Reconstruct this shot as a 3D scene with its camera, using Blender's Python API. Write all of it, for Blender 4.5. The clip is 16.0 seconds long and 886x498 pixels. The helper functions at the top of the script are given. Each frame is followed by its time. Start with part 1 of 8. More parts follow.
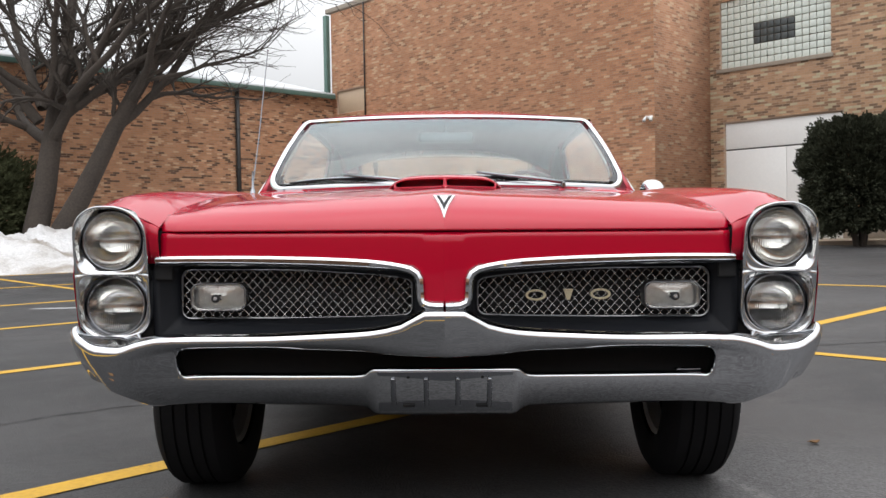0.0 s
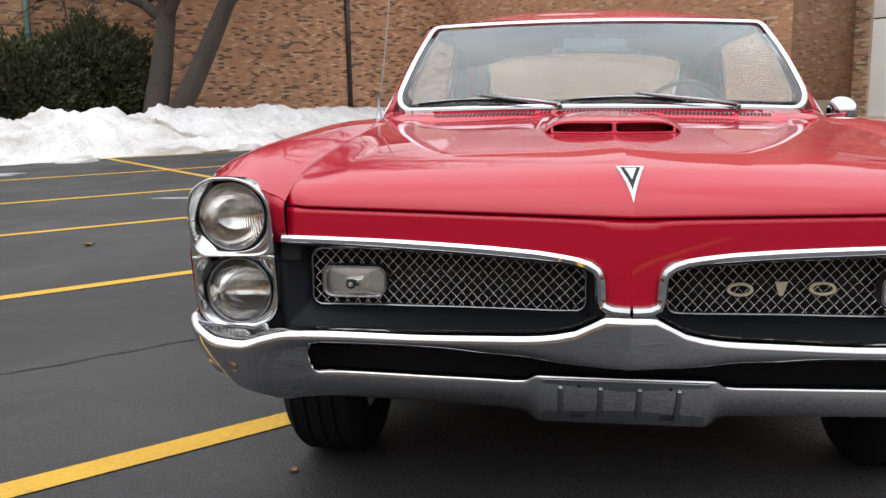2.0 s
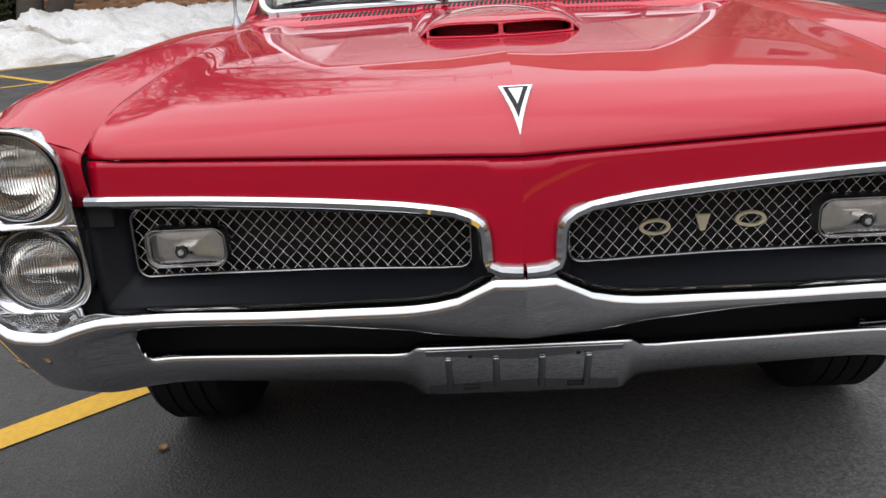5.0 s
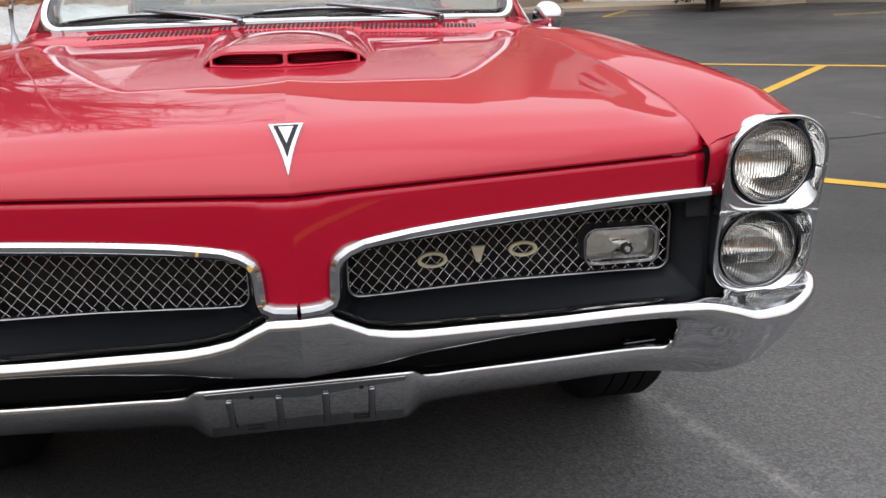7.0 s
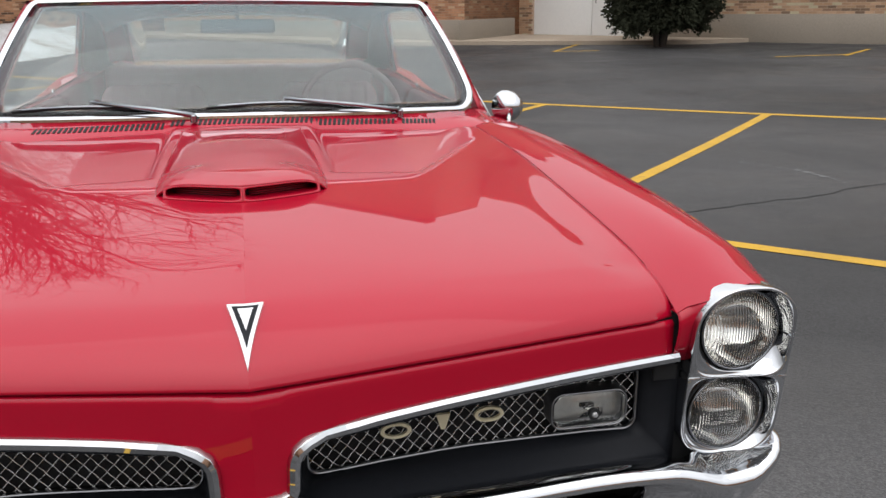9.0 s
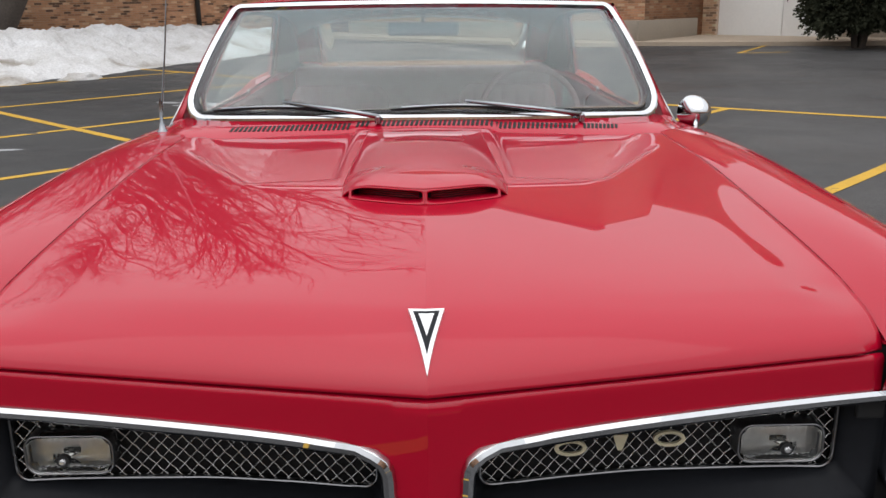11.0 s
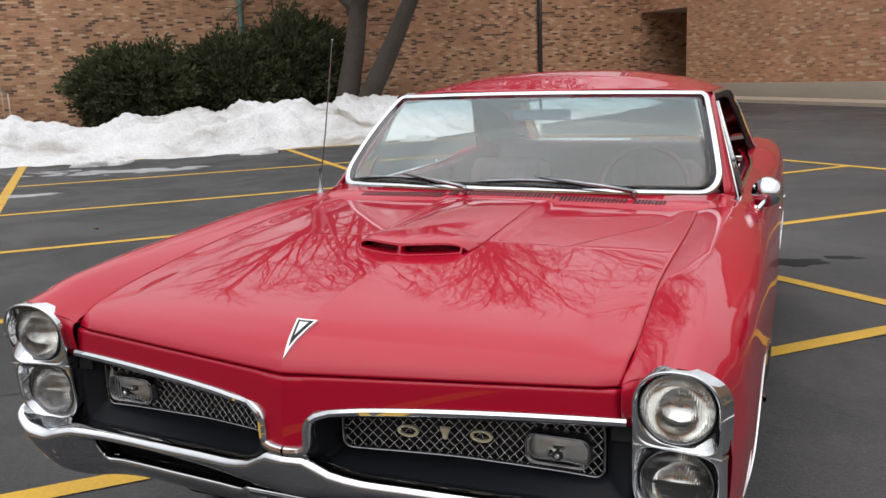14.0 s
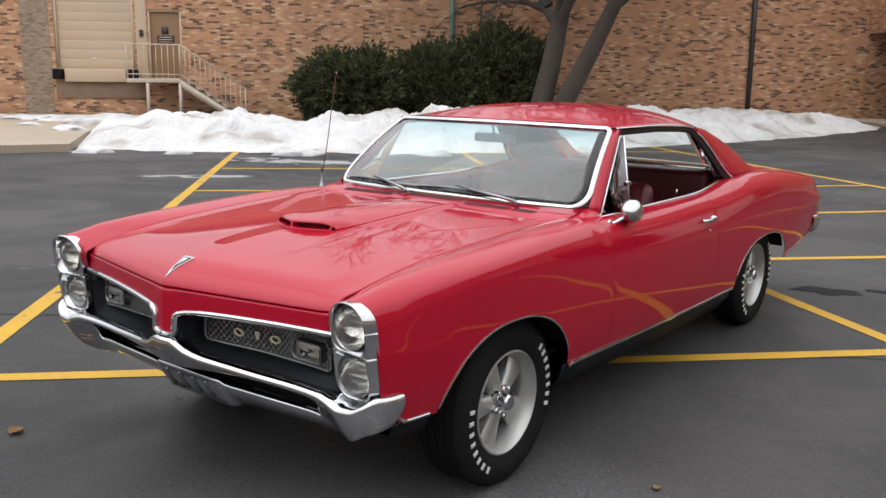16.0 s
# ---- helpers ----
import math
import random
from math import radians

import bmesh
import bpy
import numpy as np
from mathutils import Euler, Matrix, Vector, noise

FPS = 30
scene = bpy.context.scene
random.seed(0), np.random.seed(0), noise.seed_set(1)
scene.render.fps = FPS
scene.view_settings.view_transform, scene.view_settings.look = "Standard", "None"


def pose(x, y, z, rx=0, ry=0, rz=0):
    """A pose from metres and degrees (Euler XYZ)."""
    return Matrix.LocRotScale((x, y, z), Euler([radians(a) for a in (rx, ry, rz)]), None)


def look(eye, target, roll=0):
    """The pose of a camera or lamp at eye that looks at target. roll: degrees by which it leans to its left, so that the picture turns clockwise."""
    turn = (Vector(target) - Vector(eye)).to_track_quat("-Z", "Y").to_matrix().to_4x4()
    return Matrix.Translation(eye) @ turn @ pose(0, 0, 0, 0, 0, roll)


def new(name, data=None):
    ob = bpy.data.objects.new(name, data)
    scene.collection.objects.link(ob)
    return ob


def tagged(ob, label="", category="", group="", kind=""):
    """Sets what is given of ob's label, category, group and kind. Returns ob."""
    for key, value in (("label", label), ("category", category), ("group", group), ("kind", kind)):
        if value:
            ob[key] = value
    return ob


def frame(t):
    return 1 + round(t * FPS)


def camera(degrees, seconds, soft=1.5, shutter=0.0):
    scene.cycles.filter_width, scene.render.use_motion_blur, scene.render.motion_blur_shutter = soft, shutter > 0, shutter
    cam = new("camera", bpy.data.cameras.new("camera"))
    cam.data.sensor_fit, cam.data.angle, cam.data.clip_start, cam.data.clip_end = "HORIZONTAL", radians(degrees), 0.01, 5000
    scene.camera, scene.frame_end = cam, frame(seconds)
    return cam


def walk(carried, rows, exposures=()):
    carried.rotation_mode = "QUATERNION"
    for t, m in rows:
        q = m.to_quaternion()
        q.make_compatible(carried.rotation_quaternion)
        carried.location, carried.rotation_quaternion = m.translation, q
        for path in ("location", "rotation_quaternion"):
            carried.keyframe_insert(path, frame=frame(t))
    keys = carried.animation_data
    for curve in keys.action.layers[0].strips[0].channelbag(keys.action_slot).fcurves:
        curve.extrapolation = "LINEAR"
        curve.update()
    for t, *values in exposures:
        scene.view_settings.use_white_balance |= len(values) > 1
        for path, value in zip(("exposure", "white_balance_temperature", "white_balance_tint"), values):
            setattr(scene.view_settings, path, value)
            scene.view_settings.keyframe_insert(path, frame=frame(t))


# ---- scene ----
cam = camera(54.9, 16.0)
PATH = [
    (0, (0.021, 0.072, 0.821), (0.006, 2.071, 0.774), -1.06),
    (0.5, (0.024, 0.074, 0.808), (-0.0, 2.072, 0.721), -1.09),
    (1, (0.021, 0.089, 0.803), (-0.012, 2.086, 0.692), -0.8),
    (1.5, (-0.039, 0.244, 0.866), (-0.158, 2.234, 0.708), -0.56),
    (2, (-0.126, 0.452, 1.033), (-0.393, 2.405, 0.691), -1.13),
    (2.5, (-0.12, 0.667, 1.054), (-0.449, 2.569, 0.531), -1.84),
    (3, (-0.142, 0.763, 1.069), (-0.479, 2.643, 0.473), -3.01),
    (3.2, (-0.119, 0.772, 1.049), (-0.484, 2.648, 0.458), -3.71),
    (5.3, (-0.043, 0.812, 1.069), (-0.061, 2.719, 0.466), -3.99),
    (5.5, (-0.03, 0.814, 1.077), (-0.003, 2.718, 0.466), -3.9),
    (6, (-0.0, 0.816, 1.081), (0.142, 2.714, 0.468), -3.47),
    (6.5, (0.029, 0.815, 1.08), (0.264, 2.704, 0.467), -3.06),
    (7, (0.039, 0.814, 1.099), (0.334, 2.7, 0.501), -2.25),
    (7.5, (0.011, 0.85, 1.197), (0.387, 2.731, 0.632), -1.43),
    (8, (0.007, 0.887, 1.262), (0.432, 2.762, 0.71), -0.71),
    (8.2, (0.021, 0.897, 1.283), (0.452, 2.77, 0.73), -0.59),
    (10.3, (0.045, 0.963, 1.329), (0.281, 2.871, 0.775), -0.86),
    (10.5, (0.037, 0.965, 1.329), (0.218, 2.879, 0.778), -0.92),
    (11, (0.016, 0.965, 1.324), (0.05, 2.888, 0.775), -1.09),
    (11.5, (-0.006, 0.957, 1.323), (-0.132, 2.876, 0.776), -1.48),
    (12, (-0.015, 0.943, 1.331), (-0.289, 2.848, 0.787), -2.17),
    (12.5, (0.044, 0.932, 1.329), (-0.361, 2.821, 0.81), -2.86),
    (13, (0.242, 0.832, 1.352), (-0.301, 2.702, 0.892), -3.55),
    (13.5, (0.597, 0.75, 1.383), (-0.075, 2.588, 0.971), -2.94),
    (14, (0.989, 0.563, 1.417), (0.24, 2.374, 1.021), -2.13),
    (14.5, (1.408, 0.466, 1.431), (0.538, 2.225, 1.048), -1.23),
    (15, (1.831, 0.4, 1.455), (0.807, 2.079, 1.091), -0.63),
    (15.5, (2.232, 0.412, 1.471), (1.083, 2.008, 1.104), 0.38),
    (16, (2.55, 0.305, 1.512), (1.355, 1.864, 1.136), 0.58),
]
walk(cam, [(t, look(eye, target, roll)) for t, eye, target, roll in PATH],
     [(0, 0.10), (3, 0.05), (5.5, 0.0), (7, 0.08), (8, -0.05), (10.5, -0.22), (12.5, -0.29), (14.5, -0.21), (16, -0.08)])

# ---- world and sun: bright overcast winter sky ----
world = bpy.data.worlds.new("sky")
scene.world = world
world.use_nodes = True
wn, wl = world.node_tree.nodes, world.node_tree.links
wn.clear()
sky = wn.new("ShaderNodeTexSky")
sky.sky_type = "NISHITA"
sky.sun_disc = False
sky.sun_elevation, sky.sun_rotation = radians(70), radians(200)
sky.dust_density, sky.air_density = 4.0, 1.0
wbw = wn.new("ShaderNodeRGBToBW")
wmix = wn.new("ShaderNodeMix")
wmix.data_type = "RGBA"
wmix.inputs[0].default_value = 0.93
wcol = wn.new("ShaderNodeRGB")
wcol.outputs[0].default_value = (9.4, 9.5, 9.7, 1)
wl.new(sky.outputs[0], wmix.inputs[6])
wl.new(wcol.outputs[0], wmix.inputs[7])
wcoord = wn.new("ShaderNodeTexCoord")
wnoise = wn.new("ShaderNodeTexNoise")
wnoise.inputs["Scale"].default_value, wnoise.inputs["Detail"].default_value = 2.2, 5
wl.new(wcoord.outputs["Generated"], wnoise.inputs["Vector"])
wramp = wn.new("ShaderNodeMapRange")
wramp.inputs[1].default_value, wramp.inputs[2].default_value = 0.3, 0.7
wramp.inputs[3].default_value, wramp.inputs[4].default_value = 0.82, 1.12
wl.new(wnoise.outputs[0], wramp.inputs[0])
wmul = wn.new("ShaderNodeMix")
wmul.data_type, wmul.blend_type = "RGBA", "MULTIPLY"
wmul.inputs[0].default_value = 1.0
wl.new(wmix.outputs[2], wmul.inputs[6])
wl.new(wramp.outputs[0], wmul.inputs[7])
wbg = wn.new("ShaderNodeBackground")
wbg.inputs[1].default_value = 0.150
wout = wn.new("ShaderNodeOutputWorld")
# an overcast sky is brightest overhead
wsep = wn.new("ShaderNodeSeparateXYZ")
wl.new(wcoord.outputs["Generated"], wsep.inputs[0])
wgrad = wn.new("ShaderNodeMapRange")
wgrad.inputs[1].default_value, wgrad.inputs[2].default_value = 0.0, 1.0
wgrad.inputs[3].default_value, wgrad.inputs[4].default_value = 0.64, 1.68
wl.new(wsep.outputs[2], wgrad.inputs[0])
wtop = wn.new("ShaderNodeMix")
wtop.data_type, wtop.blend_type = "RGBA", "MULTIPLY"
wtop.inputs[0].default_value = 1.0
wl.new(wmul.outputs[2], wtop.inputs[6])
whaze = wn.new("ShaderNodeMapRange")
whaze.inputs[1].default_value, whaze.inputs[2].default_value = 0.05, 0.38
whaze.inputs[3].default_value, whaze.inputs[4].default_value = 0.60, 1.0
wl.new(wsep.outputs[2], whaze.inputs[0])
wlow = wn.new("ShaderNodeMath")
wlow.operation = "MULTIPLY"
wl.new(wgrad.outputs[0], wlow.inputs[0])
wl.new(whaze.outputs[0], wlow.inputs[1])
wl.new(wlow.outputs[0], wtop.inputs[7])
wl.new(wtop.outputs[2], wbg.inputs[0])
wl.new(wbg.outputs[0], wout.inputs[0])

sun = new("sun", bpy.data.lights.new("sun", "SUN"))
sun.data.energy, sun.data.angle, sun.data.color = 0.9, radians(80), (1.0, 0.97, 0.93)
sun.matrix_world = look((-4, -9, 40), (0, 5, 0))


# ---- materials ----
def nodes_of(name):
    m = bpy.data.materials.new(name)
    m.use_nodes = True
    nt = m.node_tree
    return m, nt.nodes, nt.links, nt.nodes["Principled BSDF"]


def material(name, color, rough=0.5, metal=0.0, grain=40.0, vary=0.12, bump=0.0, stain=1.5, coat=0.0, spec=0.5, rough_vary=0.1, per_piece=0.0, bump_scale=None):
    """A surface with colour variation at two scales, uneven gloss and fine relief."""
    m, n, l, b = nodes_of(name)
    co = n.new("ShaderNodeTexCoord")
    fine, broad = n.new("ShaderNodeTexNoise"), n.new("ShaderNodeTexNoise")
    fine.inputs["Scale"].default_value, fine.inputs["Detail"].default_value = grain, 6
    broad.inputs["Scale"].default_value, broad.inputs["Detail"].default_value = stain, 4
    for k in (fine, broad):
        l.new(co.outputs["Object"], k.inputs["Vector"])
    add = n.new("ShaderNodeMath")
    add.operation = "ADD"
    l.new(fine.outputs[0], add.inputs[0])
    l.new(broad.outputs[0], add.inputs[1])
    if per_piece:
        info = n.new("ShaderNodeObjectInfo")
        scale = n.new("ShaderNodeMath")
        scale.operation = "MULTIPLY_ADD"
        scale.inputs[1].default_value, scale.inputs[2].default_value = per_piece, -per_piece / 2
        l.new(info.outputs["Random"], scale.inputs[0])
        more = n.new("ShaderNodeMath")
        more.operation = "ADD"
        l.new(add.outputs[0], more.inputs[0])
        l.new(scale.outputs[0], more.inputs[1])
        add = more
    rng = n.new("ShaderNodeMapRange")
    rng.inputs[1].default_value, rng.inputs[2].default_value = 0.5, 1.5
    rng.inputs[3].default_value, rng.inputs[4].default_value = 1 - vary, 1 + vary
    l.new(add.outputs[0], rng.inputs[0])
    mul = n.new("ShaderNodeMix")
    mul.data_type, mul.blend_type = "RGBA", "MULTIPLY"
    mul.inputs[0].default_value = 1.0
    mul.inputs[6].default_value = (*color, 1)
    l.new(rng.outputs[0], mul.inputs[7])
    l.new(mul.outputs[2], b.inputs["Base Color"])
    rr = n.new("ShaderNodeMapRange")
    rr.inputs[1].default_value, rr.inputs[2].default_value = 0.3, 0.7
    rr.inputs[3].default_value, rr.inputs[4].default_value = max(0.01, rough * (1 - rough_vary)), min(1, rough * (1 + rough_vary))
    l.new(broad.outputs[0], rr.inputs[0])
    l.new(rr.outputs[0], b.inputs["Roughness"])
    b.inputs["Metallic"].default_value = metal
    b.inputs["Specular IOR Level"].default_value = spec
    b.inputs["Coat Weight"].default_value = coat
    b.inputs["Coat Roughness"].default_value = 0.008
    if bump:
        relief = n.new("ShaderNodeBump")
        relief.inputs["Strength"].default_value = 1.0
        relief.inputs["Distance"].default_value = bump
        src = fine
        if bump_scale:
            src = n.new("ShaderNodeTexNoise")
            src.inputs["Scale"].default_value, src.inputs["Detail"].default_value = bump_scale, 3
            l.new(co.outputs["Object"], src.inputs["Vector"])
        l.new(src.outputs[0], relief.inputs["Height"])
        l.new(relief.outputs[0], b.inputs["Normal"])
    return m


def brick_material(name, tones, mortar, wall_tint=0.12, even=0.55, lift=0.90):
    """Running-bond brick of 203 x 57 mm with single dark bricks and weathering; local x runs along the wall."""
    mean = [sum(c[k] for p, c in tones) / len(tones) for k in range(3)]
    tones = [(p, tuple(min(0.72, lift * (mean[k] + (c[k] - mean[k]) * even)) for k in range(3))) for p, c in tones]
    mortar = tuple(min(0.7, lift * c) for c in mortar)
    m, n, l, b = nodes_of(name)
    co = n.new("ShaderNodeTexCoord")
    sep, com = n.new("ShaderNodeSeparateXYZ"), n.new("ShaderNodeCombineXYZ")
    l.new(co.outputs["Object"], sep.inputs[0])
    along = n.new("ShaderNodeMath")
    along.operation = "ADD"
    l.new(sep.outputs[0], along.inputs[0])
    l.new(sep.outputs[1], along.inputs[1])
    l.new(along.outputs[0], com.inputs[0])
    l.new(sep.outputs[2], com.inputs[1])
    brick = n.new("ShaderNodeTexBrick")
    brick.inputs["Scale"].default_value = 1.0
    brick.inputs["Brick Width"].default_value, brick.inputs["Row Height"].default_value = 0.213, 0.0677
    brick.inputs["Mortar Size"].default_value, brick.inputs["Mortar Smooth"].default_value = 0.006, 0.3
    brick.inputs["Color1"].default_value, brick.inputs["Color2"].default_value = (0, 0, 0, 1), (1, 1, 1, 1)
    brick.inputs["Mortar"].default_value = (0.5, 0.5, 0.5, 1)
    l.new(com.outputs[0], brick.inputs["Vector"])
    ramp = n.new("ShaderNodeValToRGB")
    els = ramp.color_ramp.elements
    ramp.color_ramp.interpolation = "CONSTANT"
    els[0].position, els[0].color = 0.0, (*tones[0][1], 1)
    els[1].position, els[1].color = tones[1][0], (*tones[1][1], 1)
    for pos, col in tones[2:]:
        e = els.new(pos)
        e.color = (*col, 1)
    l.new(brick.outputs["Color"], ramp.inputs[0])
    broad, fine, streak = n.new("ShaderNodeTexNoise"), n.new("ShaderNodeTexNoise"), n.new("ShaderNodeTexNoise")
    broad.inputs["Scale"].default_value, broad.inputs["Detail"].default_value = 0.45, 6
    fine.inputs["Scale"].default_value, fine.inputs["Detail"].default_value = 45, 4
    streak.inputs["Scale"].default_value, streak.inputs["Detail"].default_value = 2.2, 5
    for k in (broad, fine, streak):
        l.new(co.outputs["Object"], k.inputs["Vector"])
    mort = n.new("ShaderNodeMix")
    mort.data_type = "RGBA"
    l.new(brick.outputs["Fac"], mort.inputs[0])
    l.new(ramp.outputs[0], mort.inputs[6])
    mort.inputs[7].default_value = (*mortar, 1)
    s1, s2 = n.new("ShaderNodeMath"), n.new("ShaderNodeMath")
    s1.operation = s2.operation = "ADD"
    l.new(broad.outputs[0], s1.inputs[0])
    l.new(fine.outputs[0], s1.inputs[1])
    l.new(s1.outputs[0], s2.inputs[0])
    l.new(streak.outputs[0], s2.inputs[1])
    rng = n.new("ShaderNodeMapRange")
    rng.inputs[1].default_value, rng.inputs[2].default_value = 1.0, 2.0
    rng.inputs[3].default_value, rng.inputs[4].default_value = 1 - wall_tint * 1.6, 1 + wall_tint * 1.6
    l.new(s2.outputs[0], rng.inputs[0])
    mul = n.new("ShaderNodeMix")
    mul.data_type, mul.blend_type = "RGBA", "MULTIPLY"
    mul.inputs[0].default_value = 1.0
    l.new(mort.outputs[2], mul.inputs[6])
    l.new(rng.outputs[0], mul.inputs[7])
    l.new(mul.outputs[2], b.inputs["Base Color"])
    b.inputs["Roughness"].default_value = 0.9
    inv = n.new("ShaderNodeMath")
    inv.operation = "MULTIPLY_ADD"
    inv.inputs[1].default_value, inv.inputs[2].default_value = -1.0, 1.0
    l.new(brick.outputs["Fac"], inv.inputs[0])
    relief = n.new("ShaderNodeBump")
    relief.inputs["Distance"].default_value = 0.012
    l.new(inv.outputs[0], relief.inputs["Height"])
    l.new(relief.outputs[0], b.inputs["Normal"])
    return m


def brick_piece_material(name, tones, single, even=0.85, lift=1.0):
    """Fired clay bricks, each with its own tone, weathered in broad stains."""
    mean = [sum(c[k] for p, c in tones) / len(tones) for k in range(3)]
    m, n, l, b = nodes_of(name)
    if single:
        pick = n.new("ShaderNodeObjectInfo").outputs["Random"]
    else:
        pick = n.new("ShaderNodeNewGeometry").outputs["Random Per Island"]
    ramp = n.new("ShaderNodeValToRGB")
    ramp.color_ramp.interpolation = "CONSTANT"
    els = ramp.color_ramp.elements
    for i, (pos, c) in enumerate(tones):
        e = els[i] if i < 2 else els.new(pos)
        e.position = pos
        e.color = (*[min(0.72, lift * (mean[k] + (c[k] - mean[k]) * even)) for k in range(3)], 1)
    l.new(pick, ramp.inputs[0])
    co = n.new("ShaderNodeTexCoord")
    total = None
    for scale, detail in ((0.45, 6), (2.2, 5), (40, 4)):
        k = n.new("ShaderNodeTexNoise")
        k.inputs["Scale"].default_value, k.inputs["Detail"].default_value = scale, detail
        l.new(co.outputs["Object"], k.inputs["Vector"])
        if total is None:
            total = k.outputs[0]
        else:
            add = n.new("ShaderNodeMath")
            add.operation = "ADD"
            l.new(total, add.inputs[0])
            l.new(k.outputs[0], add.inputs[1])
            total = add.outputs[0]
    rng = n.new("ShaderNodeMapRange")
    rng.inputs[1].default_value, rng.inputs[2].default_value = 1.0, 2.0
    rng.inputs[3].default_value, rng.inputs[4].default_value = 0.76, 1.24
    l.new(total, rng.inputs[0])
    mul = n.new("ShaderNodeMix")
    mul.data_type, mul.blend_type = "RGBA", "MULTIPLY"
    mul.inputs[0].default_value = 1.0
    l.new(ramp.outputs[0], mul.inputs[6])
    l.new(rng.outputs[0], mul.inputs[7])
    l.new(mul.outputs[2], b.inputs["Base Color"])
    b.inputs["Roughness"].default_value = 0.9
    b.inputs["Specular IOR Level"].default_value = 0.25
    return m


def snow_material():
    """Old ploughed snow with grit and thawed brownish patches."""
    m, n, l, b = nodes_of("old_snow")
    co = n.new("ShaderNodeTexCoord")
    dirt, grit, lump = (n.new("ShaderNodeTexNoise") for _ in range(3))
    for k, sc, de, di in ((dirt, 0.8, 7, 0.8), (grit, 26, 5, 0.0), (lump, 7, 5, 0.4)):
        k.inputs["Scale"].default_value, k.inputs["Detail"].default_value, k.inputs["Distortion"].default_value = sc, de, di
        l.new(co.outputs["Object"], k.inputs["Vector"])
    ramp = n.new("ShaderNodeValToRGB")
    els = ramp.color_ramp.elements
    els[0].position, els[0].color = 0.40, (0.60, 0.60, 0.61, 1)
    els[1].position, els[1].color = 0.74, (0.27, 0.24, 0.205, 1)
    e = els.new(0.56)
    e.color = (0.52, 0.515, 0.515, 1)
    l.new(dirt.outputs[0], ramp.inputs[0])
    rng = n.new("ShaderNodeMapRange")
    rng.inputs[1].default_value, rng.inputs[2].default_value = 0.3, 0.7
    rng.inputs[3].default_value, rng.inputs[4].default_value = 0.84, 1.12
    l.new(grit.outputs[0], rng.inputs[0])
    mul = n.new("ShaderNodeMix")
    mul.data_type, mul.blend_type = "RGBA", "MULTIPLY"
    mul.inputs[0].default_value = 1.0
    l.new(ramp.outputs[0], mul.inputs[6])
    l.new(rng.outputs[0], mul.inputs[7])
    l.new(mul.outputs[2], b.inputs["Base Color"])
    b.inputs["Roughness"].default_value = 0.8
    relief = n.new("ShaderNodeBump")
    relief.inputs["Distance"].default_value = 0.05
    l.new(lump.outputs[0], relief.inputs["Height"])
    l.new(relief.outputs[0], b.inputs["Normal"])
    return m


